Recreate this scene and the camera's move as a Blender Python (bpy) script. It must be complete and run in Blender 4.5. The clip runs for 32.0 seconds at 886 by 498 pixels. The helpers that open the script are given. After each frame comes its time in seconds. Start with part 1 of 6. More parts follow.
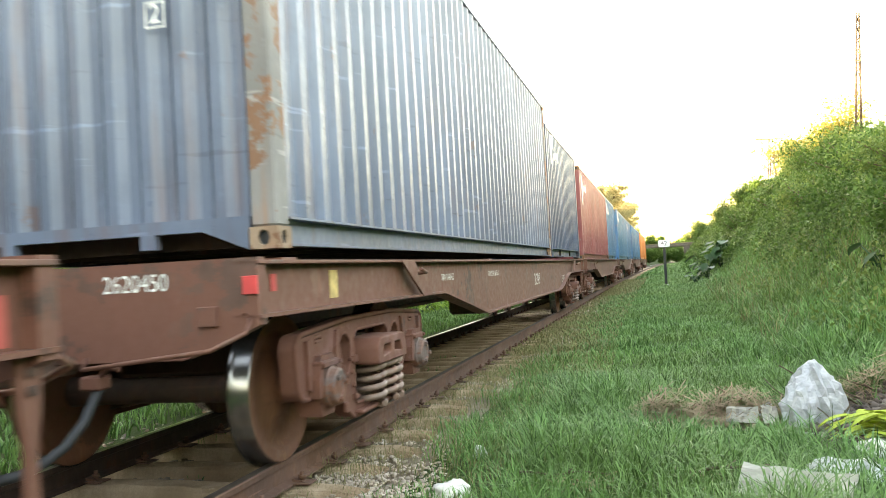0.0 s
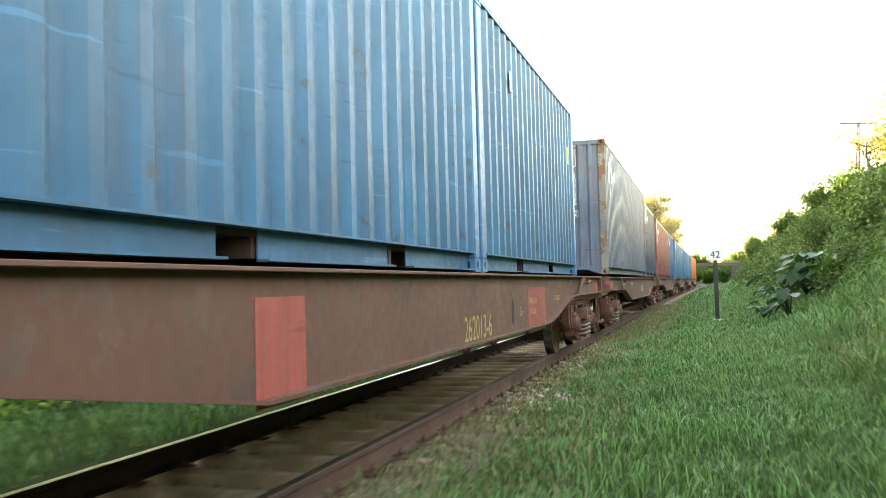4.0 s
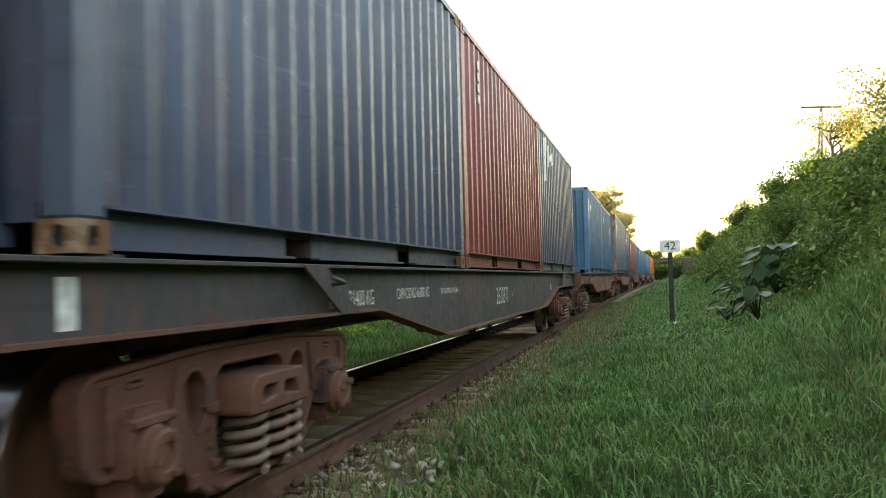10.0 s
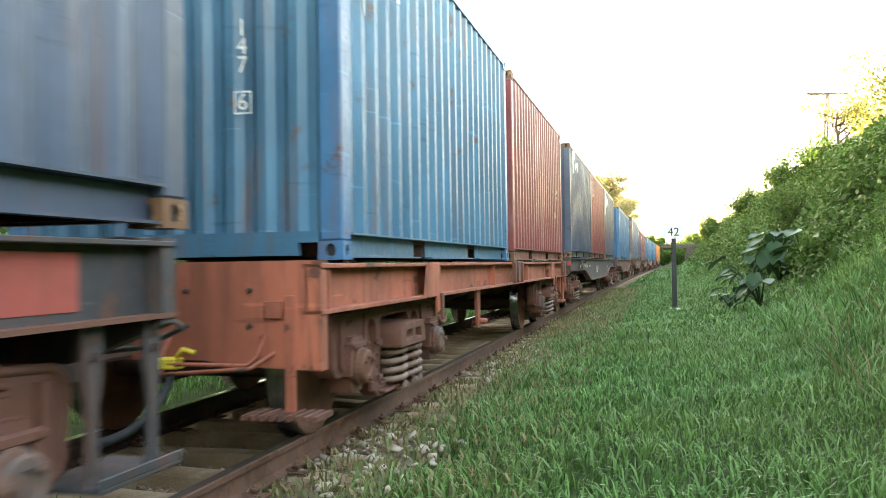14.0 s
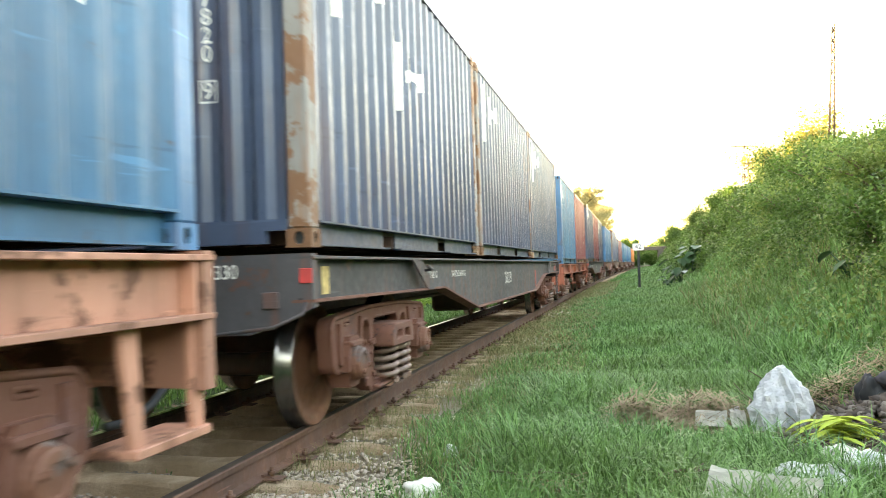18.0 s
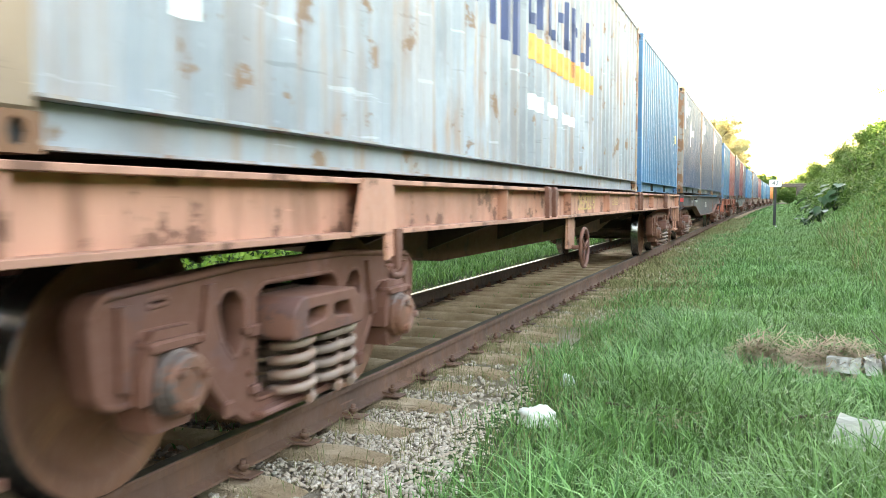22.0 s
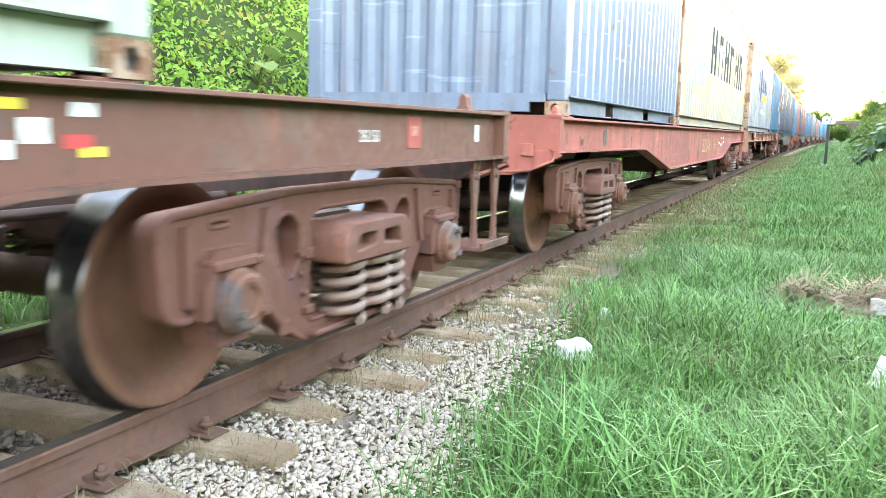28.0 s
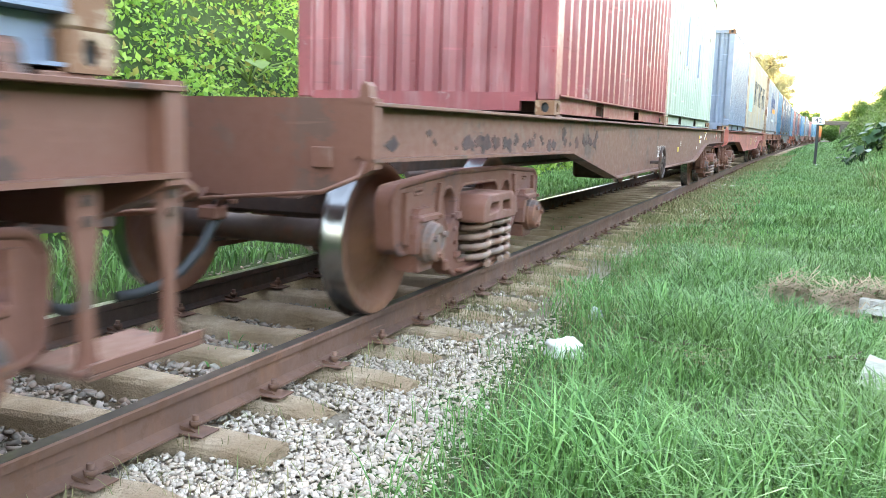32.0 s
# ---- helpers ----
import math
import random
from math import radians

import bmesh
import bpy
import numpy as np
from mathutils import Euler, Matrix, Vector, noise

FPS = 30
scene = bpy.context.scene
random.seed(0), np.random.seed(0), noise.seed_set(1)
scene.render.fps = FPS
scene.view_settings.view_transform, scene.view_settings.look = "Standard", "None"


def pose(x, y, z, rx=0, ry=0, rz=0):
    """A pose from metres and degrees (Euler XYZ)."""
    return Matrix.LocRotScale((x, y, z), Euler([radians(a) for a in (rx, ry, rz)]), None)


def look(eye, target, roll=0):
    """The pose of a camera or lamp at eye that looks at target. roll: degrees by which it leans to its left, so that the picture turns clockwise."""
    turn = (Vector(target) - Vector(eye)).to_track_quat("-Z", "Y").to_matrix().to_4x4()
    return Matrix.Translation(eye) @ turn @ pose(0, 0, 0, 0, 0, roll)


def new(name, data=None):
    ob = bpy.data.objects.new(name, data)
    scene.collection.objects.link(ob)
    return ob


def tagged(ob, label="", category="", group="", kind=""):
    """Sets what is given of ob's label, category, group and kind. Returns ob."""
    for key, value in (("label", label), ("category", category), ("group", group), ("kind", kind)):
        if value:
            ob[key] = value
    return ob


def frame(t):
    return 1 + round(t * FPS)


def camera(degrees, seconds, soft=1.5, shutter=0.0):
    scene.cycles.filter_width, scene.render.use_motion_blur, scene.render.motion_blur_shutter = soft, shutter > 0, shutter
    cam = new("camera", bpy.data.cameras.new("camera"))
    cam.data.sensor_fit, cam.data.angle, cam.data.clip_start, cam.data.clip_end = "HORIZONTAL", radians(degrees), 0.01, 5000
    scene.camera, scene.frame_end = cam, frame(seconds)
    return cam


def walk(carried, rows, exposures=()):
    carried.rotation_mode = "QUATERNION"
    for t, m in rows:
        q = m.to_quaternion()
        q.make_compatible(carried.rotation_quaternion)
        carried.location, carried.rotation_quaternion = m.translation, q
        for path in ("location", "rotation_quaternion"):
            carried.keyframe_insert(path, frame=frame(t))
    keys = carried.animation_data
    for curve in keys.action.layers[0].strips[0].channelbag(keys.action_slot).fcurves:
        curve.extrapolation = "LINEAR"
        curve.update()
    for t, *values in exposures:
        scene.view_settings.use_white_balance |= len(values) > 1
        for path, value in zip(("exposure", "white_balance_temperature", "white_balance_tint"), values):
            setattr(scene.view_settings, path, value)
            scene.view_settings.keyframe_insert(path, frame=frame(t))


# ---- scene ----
# ---- camera ----
cam = camera(54.79, 32.0, soft=0.6, shutter=0.35)
PATH = [
    (0.0, 0.000, 0.000, 1.299, 1.50, 3.16, 13.81),
    (0.5, 0.000, 0.000, 1.299, 1.24, 3.11, 13.34),
    (1.0, 0.000, 0.000, 1.299, 0.95, 2.55, 12.77),
    (1.5, 0.000, 0.000, 1.299, 1.08, 2.22, 12.68),
    (2.0, 0.000, 1.810, 1.299, 1.17, 2.07, 13.18),
    (2.5, 0.000, 4.667, 1.299, 1.21, 1.72, 13.95),
    (3.0, 0.000, 7.355, 1.299, 1.58, 1.50, 15.03),
    (3.5, 0.000, 9.642, 1.299, 2.20, 1.45, 16.30),
    (4.0, 0.000, 13.325, 1.299, 2.50, 1.45, 16.54),
    (4.5, 0.000, 16.035, 1.299, 2.63, 1.44, 16.60),
    (5.0, 0.000, 17.178, 1.299, 2.77, 1.43, 16.66),
    (5.5, 0.000, 17.370, 1.299, 2.83, 1.43, 16.69),
    (6.0, 0.000, 17.370, 1.299, 2.81, 1.44, 15.72),
    (6.5, 0.000, 17.370, 1.299, 2.71, 1.67, 14.71),
    (7.0, 0.000, 17.370, 1.299, 2.62, 1.71, 14.35),
    (7.5, 0.000, 17.370, 1.299, 2.27, 1.67, 14.06),
    (8.0, 0.000, 17.370, 1.299, 2.08, 1.55, 13.85),
    (8.5, 0.000, 17.370, 1.299, 2.13, 1.62, 13.79),
    (9.0, 0.000, 17.370, 1.299, 2.14, 1.53, 13.69),
    (9.5, 0.000, 17.370, 1.299, 2.13, 1.47, 13.58),
    (10.0, 0.000, 17.370, 1.299, 2.10, 1.35, 13.52),
    (10.5, 0.000, 17.370, 1.299, 1.73, 1.16, 13.43),
    (11.0, 0.000, 17.370, 1.299, 1.53, 1.11, 13.44),
    (11.5, 0.000, 17.370, 1.299, 1.28, 1.01, 13.37),
    (12.0, 0.000, 17.370, 1.299, 1.29, 0.96, 13.28),
    (12.5, 0.000, 17.370, 1.299, 1.28, 0.91, 13.21),
    (13.0, 0.000, 17.370, 1.299, 1.30, 0.93, 13.20),
    (13.5, 0.000, 17.370, 1.299, 1.24, 0.89, 13.51),
    (14.0, 0.000, 17.370, 1.299, 1.05, 0.87, 13.72),
    (14.5, 0.000, 17.370, 1.299, 1.02, 0.85, 13.64),
    (15.0, 0.000, 17.370, 1.299, 1.06, 0.93, 13.57),
    (15.5, 0.000, 16.148, 1.299, 1.00, 0.91, 12.78),
    (16.0, 0.000, 11.611, 1.299, 1.04, 1.08, 12.37),
    (16.5, 0.000, 5.797, 1.299, 1.15, 1.47, 11.49),
    (17.0, 0.000, 1.462, 1.299, 1.25, 1.85, 10.61),
    (17.5, 0.000, 0.000, 1.299, 1.30, 2.03, 10.20),
    (18.0, 0.000, 0.000, 1.299, 1.33, 1.86, 12.14),
    (18.5, 0.000, 0.000, 1.299, 1.17, 2.16, 13.63),
    (19.0, 0.000, 0.000, 1.299, 0.86, 1.86, 14.67),
    (19.5, 0.000, 0.000, 1.299, -0.13, 1.12, 16.48),
    (20.0, 0.000, 0.000, 1.299, -1.76, 0.45, 17.52),
    (20.5, 0.000, 0.000, 1.299, -2.70, 0.20, 18.41),
    (21.0, 0.000, 0.000, 1.299, -3.33, -0.19, 19.31),
    (21.5, 0.000, 0.000, 1.299, -3.40, -0.16, 20.06),
    (22.0, 0.000, 0.000, 1.299, -3.37, -0.17, 20.43),
    (22.5, 0.000, 0.000, 1.299, -3.42, -0.24, 20.97),
    (23.0, 0.000, 0.000, 1.299, -3.96, -0.37, 21.73),
    (23.5, 0.000, 0.000, 1.299, -5.24, -0.89, 22.41),
    (24.0, 0.000, 0.000, 1.299, -6.33, -1.15, 23.33),
    (24.5, 0.000, 0.000, 1.299, -6.73, -1.17, 23.39),
    (26.5, 0.000, 0.000, 1.299, -7.83, -1.27, 23.45),
    (27.0, 0.000, 0.000, 1.299, -8.01, -1.33, 23.39),
    (27.5, 0.000, 0.000, 1.299, -8.06, -1.36, 23.34),
    (28.0, 0.000, 0.000, 1.299, -8.07, -1.41, 23.28),
    (28.5, 0.000, 0.000, 1.299, -8.12, -1.45, 23.23),
    (29.0, 0.000, 0.000, 1.299, -8.12, -1.45, 23.18),
    (29.5, 0.000, 0.000, 1.299, -8.11, -1.47, 23.10),
    (30.0, 0.000, 0.000, 1.299, -8.08, -1.48, 23.01),
    (30.5, 0.000, 0.000, 1.299, -8.06, -1.50, 22.82),
    (31.0, 0.000, 0.000, 1.299, -8.05, -1.48, 22.72),
    (31.5, 0.000, 0.000, 1.299, -8.06, -1.52, 22.73),
    (32.0, 0.000, 0.000, 1.299, -8.13, -1.61, 22.70),
]
EXPOSURES = [(0.0, 4.6, 9200, 21), (1.0, 4.6, 9100, 21), (3.0, 4.4, 8900, 18), (6.0, 4.5, 8400, 20), (7.0, 4.7, 8700, 22), (8.0, 3.6, 8700, 21), (9.0, 3.45, 8700, 21), (10.0, 3.45, 8700, 20), (11.0, 4.05, 8600, 20), (12.0, 4.2, 7600, 15),
             (13.0, 4.2, 7800, 17), (14.0, 4.45, 8400, 19), (15.5, 4.35, 8600, 21), (17.5, 4.6, 9000, 21), (20.0, 4.9, 8800, 20), (21.0, 5.05, 8600, 20), (22.5, 4.85, 8200, 20), (23.0, 4.85, 8000, 20), (24.0, 5.5, 7250, 18),
             (27.0, 5.25, 7700, 23), (28.0, 5.4, 7700, 22), (29.0, 5.37, 7650, 19), (30.0, 5.35, 7700, 21), (32.0, 5.15, 7350, 22)]
walk(cam, [(t, pose(x, y, z, 90 + rx, ry, rz)) for t, x, y, z, rx, ry, rz in PATH], EXPOSURES)

# ---- light ----
world = bpy.data.worlds.new("world")
scene.world = world
world.use_nodes = True
wn = world.node_tree
wn.nodes.clear()
sky = wn.nodes.new("ShaderNodeTexSky")
sky.sky_type = "NISHITA"
sky.sun_disc = False
sky.sun_elevation = radians(7)
sky.sun_rotation = radians(302)
sky.dust_density = 2.0
sky.air_density = 1.0
background = wn.nodes.new("ShaderNodeBackground")
background.inputs["Strength"].default_value = 0.15
world_out = wn.nodes.new("ShaderNodeOutputWorld")
wn.links.new(sky.outputs[0], background.inputs[0])
wn.links.new(background.outputs[0], world_out.inputs[0])
sun_data = bpy.data.lights.new("sun", "SUN")
sun_data.energy = 4.0
sun_data.angle = radians(0.5)
sun_data.color = (1.0, 0.84, 0.6)
sun = new("sun", sun_data)
sun.matrix_world = look((-60, 37.5, 8.7), (0, 0, 0))

# ---- numbers of the place ----
TRACK_X = -3.109          # middle of the track beside the camera
BEND = 0.00021            # the line bends gently to the right
GAUGE = 1.435
RAIL_TOP = 0.17
SPEED = 4.22
SLEEPER_STEP = 0.577
SLEEPER_START = 2.21
POST_Y = 38.0
APPROACH = [(0, 1), (1.5, 1), (2, 1.05), (2.5, 1.14), (3, 1.24), (3.5, 1.34), (4, 1.54), (4.5, 1.73), (5, 1.825), (5.5, 1.842),
            (15, 1.842), (15.5, 1.739), (16, 1.44), (16.5, 1.18), (17, 1.04), (17.5, 1), (32, 1)]


def track_x(y):
    return TRACK_X + BEND * y * y / 2 if y > 0 else TRACK_X


def train_at(t):
    """How far the train has rolled at t seconds."""
    k = np.interp(t, [a for a, b in APPROACH], [b for a, b in APPROACH])
    return SPEED * t + (POST_Y - 7.5) * (1 - 1 / k)


def smooth(a, b, v):
    u = min(1.0, max(0.0, (v - a) / (b - a)))
    return u * u * (3 - 2 * u)


def ground_z(x, y):
    """Height of the ground: flat along the line, a bank on either side."""
    u = x - (track_x(y) - TRACK_X)
    n = noise.noise((x * 0.23, y * 0.19, 0.0)) * 0.5 + noise.noise((x * 0.6, y * 0.55, 7.0)) * 0.25
    z = -0.06
    if u > TRACK_X:
        z += 0.22 * smooth(9, 34, y) * smooth(-1.6, -0.2, u)
        foot = 2.2 + 0.6 * noise.noise((0.0, y * 0.12, 3.0))
        crest = 5.0 - 0.95 * smooth(36, 24, y) + 0.5 * noise.noise((0.0, y * 0.07, 9.0))
        lift = smooth(foot - 0.9, foot + 4.9, u)
        z += crest * lift + 0.7 * n * smooth(foot - 0.3, foot + 2.5, u) + 0.04 * n
    else:
        # far bank made this high so that it shades the line from the sun
        lift = smooth(-6.6, -12.5, u)
        z += 6.8 * lift + 0.8 * n * smooth(-6.6, -9.0, u) + 0.05 * n
    return z


# ---- material helpers ----
def nodes_of(name):
    m = bpy.data.materials.new(name)
    m.use_nodes = True
    nt = m.node_tree
    return m, nt, nt.nodes["Principled BSDF"]


def link(nt, a, b):
    nt.links.new(a, b)


def coords(nt, scale=(1, 1, 1), kind="Object"):
    tc = nt.nodes.new("ShaderNodeTexCoord")
    mp = nt.nodes.new("ShaderNodeMapping")
    mp.inputs["Scale"].default_value = scale
    link(nt, tc.outputs[kind], mp.inputs["Vector"])
    return mp.outputs[0]


def noise_tex(nt, vec, scale, detail=4.0, rough=0.55):
    n = nt.nodes.new("ShaderNodeTexNoise")
    n.inputs["Scale"].default_value = scale
    n.inputs["Detail"].default_value = detail
    n.inputs["Roughness"].default_value = rough
    link(nt, vec, n.inputs["Vector"])
    return n.outputs["Fac"]


def ramp(nt, fac, lo, hi, a=0.0, b=1.0):
    r = nt.nodes.new("ShaderNodeMapRange")
    for k, v in (("From Min", lo), ("From Max", hi), ("To Min", a), ("To Max", b)):
        r.inputs[k].default_value = v
    link(nt, fac, r.inputs["Value"])
    return r.outputs[0]


def mix(nt, fac, a, b):
    m = nt.nodes.new("ShaderNodeMix")
    m.data_type = "RGBA"
    for sock, v in ((m.inputs[0], fac), (m.inputs[6], a), (m.inputs[7], b)):
        if isinstance(v, (tuple, list)):
            sock.default_value = (*v, 1)
        elif isinstance(v, (int, float)):
            sock.default_value = v
        else:
            link(nt, v, sock)
    return m.outputs[2]


def bump(nt, bsdf, height, strength=0.3, distance=0.01):
    b = nt.nodes.new("ShaderNodeBump")
    b.inputs["Strength"].default_value = strength
    b.inputs["Distance"].default_value = distance
    link(nt, height, b.inputs["Height"])
    link(nt, b.outputs[0], bsdf.inputs["Normal"])


def shade(c, k):
    return tuple(min(1.0, v * k) for v in c)


def paint(name, col, rust=0.25, rough=0.42, fade=0.25, rust_col=(0.22, 0.085, 0.03), metal=0.0, chips=0.69, flutes=0.0):
    """Old paint on steel: faded in patches, with rust in streaks and chips."""
    m, nt, bsdf = nodes_of(name)
    v = coords(nt)
    info = nt.nodes.new("ShaderNodeObjectInfo")
    shifted = nt.nodes.new("ShaderNodeVectorMath")
    shifted.operation = "ADD"
    link(nt, v, shifted.inputs[0])
    spread = nt.nodes.new("ShaderNodeMath")
    spread.operation = "MULTIPLY"
    spread.inputs[1].default_value = 37.0
    link(nt, info.outputs["Random"], spread.inputs[0])
    link(nt, spread.outputs[0], shifted.inputs[1])
    v = shifted.outputs[0]
    st = nt.nodes.new("ShaderNodeMapping")
    st.inputs["Scale"].default_value = (7, 7, 0.7)
    link(nt, v, st.inputs["Vector"])
    big = noise_tex(nt, v, 0.8, 4)
    mid = noise_tex(nt, v, 3.1, 8, 0.68)
    fine = noise_tex(nt, v, 15, 6, 0.65)
    streak = noise_tex(nt, st.outputs[0], 1.0, 6, 0.62)
    base = mix(nt, ramp(nt, big, 0.35, 0.65), shade(col, 1 - fade), shade(col, 1 + fade))
    base = mix(nt, ramp(nt, streak, 0.45, 0.7, 0.0, 0.45), base, shade(col, 0.62))
    base = mix(nt, ramp(nt, mid, 0.5, 0.68, 0.0, 0.5), base, shade(col, 0.7))
    base = mix(nt, ramp(nt, fine, 0.6, 0.72, 0.0, 0.35), base, shade(col, 1.45))
    rub = nt.nodes.new("ShaderNodeMapping")
    rub.inputs["Scale"].default_value = (1.3, 1.3, 17)
    link(nt, v, rub.inputs["Vector"])
    scuff = noise_tex(nt, rub.outputs[0], 1.0, 3, 0.5)
    base = mix(nt, ramp(nt, scuff, 0.67, 0.71, 0.0, 0.55), base, shade(col, 1.7))
    base = mix(nt, ramp(nt, scuff, 0.33, 0.29, 0.0, 0.5), base, shade(col, 0.5))
    if flutes:
        fm = nt.nodes.new("ShaderNodeMapping")
        fm.inputs["Scale"].default_value = (0.5, 4.2, 0.22)
        link(nt, v, fm.inputs["Vector"])
        run = noise_tex(nt, fm.outputs[0], 1.0, 2, 0.5)
        base = mix(nt, ramp(nt, run, 0.49, 0.60, 0.0, flutes), base, rust_col)
    if rust:
        wide = nt.nodes.new("ShaderNodeMath")
        wide.operation = "MULTIPLY"
        link(nt, ramp(nt, streak, 0.50, 0.66), wide.inputs[0])
        link(nt, ramp(nt, big, 0.40, 0.62, 0.15, 1.0), wide.inputs[1])
        base = mix(nt, ramp(nt, wide.outputs[0], 0.0, 1.0, 0.0, min(0.95, rust * 1.9)), base, rust_col)
        base = mix(nt, ramp(nt, mid, chips - 0.25 * rust, chips + 0.03 - 0.25 * rust, 0.0, min(0.9, rust * 3)), base, shade(rust_col, 0.6))
    link(nt, base, bsdf.inputs["Base Color"])
    link(nt, ramp(nt, fine, 0.3, 0.8, rough - 0.1, rough + 0.25), bsdf.inputs["Roughness"])
    bsdf.inputs["Metallic"].default_value = metal
    bump(nt, bsdf, fine, 0.25, 0.004)
    return m


def earth(name, a, b, scale=3.0, rough=0.95, strength=0.6, distance=0.03, c=None):
    m, nt, bsdf = nodes_of(name)
    v = coords(nt)
    n1 = noise_tex(nt, v, scale, 6, 0.6)
    n2 = noise_tex(nt, v, scale * 9, 5, 0.7)
    n3 = noise_tex(nt, v, scale * 0.17, 4, 0.6)
    col = mix(nt, ramp(nt, n1, 0.35, 0.65), a, b)
    if c:
        col = mix(nt, ramp(nt, n3, 0.45, 0.6), col, c)
    col = mix(nt, ramp(nt, n2, 0.35, 0.75, 0.0, 0.5), col, shade(a, 0.5))
    link(nt, col, bsdf.inputs["Base Color"])
    bsdf.inputs["Roughness"].default_value = rough
    bsdf.inputs["Specular IOR Level"].default_value = 0.1
    bump(nt, bsdf, n2, strength, distance)
    return m


def islands(name, cols, rough=0.6, translucent=0.0, tint=None):
    """For blades, leaves and stones in one mesh: a colour of its own for each piece."""
    m, nt, bsdf = nodes_of(name)
    geo = nt.nodes.new("ShaderNodeNewGeometry")
    cr = nt.nodes.new("ShaderNodeValToRGB")
    els = cr.color_ramp.elements
    while len(els) < len(cols):
        els.new(0.5)
    for i, c in enumerate(cols):
        els[i].position = i / max(1, len(cols) - 1)
        els[i].color = (*c, 1)
    link(nt, geo.outputs["Random Per Island"], cr.inputs[0])
    n = noise_tex(nt, coords(nt), 0.7, 3)
    col = mix(nt, ramp(nt, n, 0.35, 0.7, 0.0, 0.45), cr.outputs[0], shade(cols[0], 0.75))
    if tint:
        col = mix(nt, ramp(nt, noise_tex(nt, coords(nt), 0.33, 3), 0.42, 0.62, 0.0, 0.38), col, tint)
    link(nt, col, bsdf.inputs["Base Color"])
    bsdf.inputs["Roughness"].default_value = rough
    bsdf.inputs["Specular IOR Level"].default_value = 0.14
    if translucent:
        tr = nt.nodes.new("ShaderNodeBsdfTranslucent")
        link(nt, col, tr.inputs["Color"])
        ms = nt.nodes.new("ShaderNodeMixShader")
        ms.inputs[0].default_value = translucent
        link(nt, bsdf.outputs[0], ms.inputs[1])
        link(nt, tr.outputs[0], ms.inputs[2])
        link(nt, ms.outputs[0], nt.nodes["Material Output"].inputs["Surface"])
    return m


def plain(name, col, rough=0.6, metal=0.0, var=0.2, scale=8.0):
    m, nt, bsdf = nodes_of(name)
    n = noise_tex(nt, coords(nt), scale, 5)
    link(nt, mix(nt, ramp(nt, n, 0.35, 0.7), shade(col, 1 - var), shade(col, 1 + var)), bsdf.inputs["Base Color"])
    bsdf.inputs["Roughness"].default_value = rough
    bsdf.inputs["Metallic"].default_value = metal
    bump(nt, bsdf, n, 0.15, 0.004)
    return m


RUST = paint("rusty_steel", (0.12, 0.05, 0.038), 0.62, 0.75, 0.6, (0.23, 0.082, 0.047), chips=0.58)
RUST_DARK = paint("oily_steel", (0.06, 0.032, 0.022), 0.45, 0.65, 0.4, (0.13, 0.05, 0.024))
RAIL_SIDE = paint("rail_rust", (0.125, 0.06, 0.039), 0.6, 0.8, 0.35, (0.19, 0.082, 0.044))
# far rail's head: the sky's glare is put into a pale base colour
RAIL_GLARE = plain("polished_rail_head_with_glare", (0.72, 0.71, 0.69), 0.32, 0.9, 0.12, 20)
# near rail's head: darker copy, without the glare, as seen more steeply
RAIL_DULL = plain("dull_rail_head", (0.085, 0.06, 0.045), 0.5, 0.4, 0.3, 9)
WHEEL_FACE = paint("wheel_rust", (0.15, 0.058, 0.03), 0.55, 0.7, 0.35, (0.24, 0.10, 0.045))
TREAD = plain("polished_tread", (0.17, 0.16, 0.15), 0.2, 0.95, 0.3, 25)
CAP_DARK = paint("bearing_cap_rust", (0.115, 0.078, 0.066), 0.6, 0.65, 0.5, (0.26, 0.095, 0.05), chips=0.62)
DARK_PANEL = paint("dark_worn_panel", (0.055, 0.05, 0.05), 0.5, 0.5, 0.3, (0.13, 0.06, 0.035))
STENCIL = plain("white_stencil", (0.68, 0.66, 0.60), 0.8, 0, 0.3, 14)
STENCIL_YELLOW = plain("yellow_stencil", (0.52, 0.36, 0.13), 0.8, 0, 0.3, 14)
BLACK = plain("black_rubber_and_hole_shade", (0.02, 0.02, 0.02), 0.7)
DARK_BLUE = plain("navy_lettering", (0.02, 0.035, 0.10), 0.6)
ORANGE_MARK = plain("orange_lettering", (0.75, 0.28, 0.05), 0.6)
SKY_MARK = plain("pale_blue_square", (0.22, 0.52, 0.62), 0.6)
YELLOW_TAG = plain("yellow_tag", (0.75, 0.55, 0.05), 0.6)
RED_PANEL = paint("faded_red_panel", (0.38, 0.07, 0.05), 0.15, 0.6, 0.2, (0.15, 0.06, 0.04))
RED_TAG = plain("red_tag", (0.50, 0.045, 0.04), 0.6)
SLEEPER_MAT = earth("weathered_concrete", (0.53, 0.375, 0.245), (0.65, 0.49, 0.345), 7, 0.95, 1.0, 0.03, (0.37, 0.25, 0.155))
BALLAST_MAT = earth("ballast_bed", (0.26, 0.205, 0.15), (0.35, 0.285, 0.215), 9, 0.95, 0.9, 0.03, (0.20, 0.15, 0.10))
SOIL = earth("grassy_soil", (0.034, 0.055, 0.016), (0.06, 0.08, 0.027), 1.6, 0.95, 0.6, 0.05, (0.028, 0.052, 0.014))
STONE_MAT = islands("ballast_stone", [(0.30, 0.24, 0.185), (0.52, 0.43, 0.345), (0.46, 0.345, 0.25), (0.62, 0.535, 0.44)], 0.9)
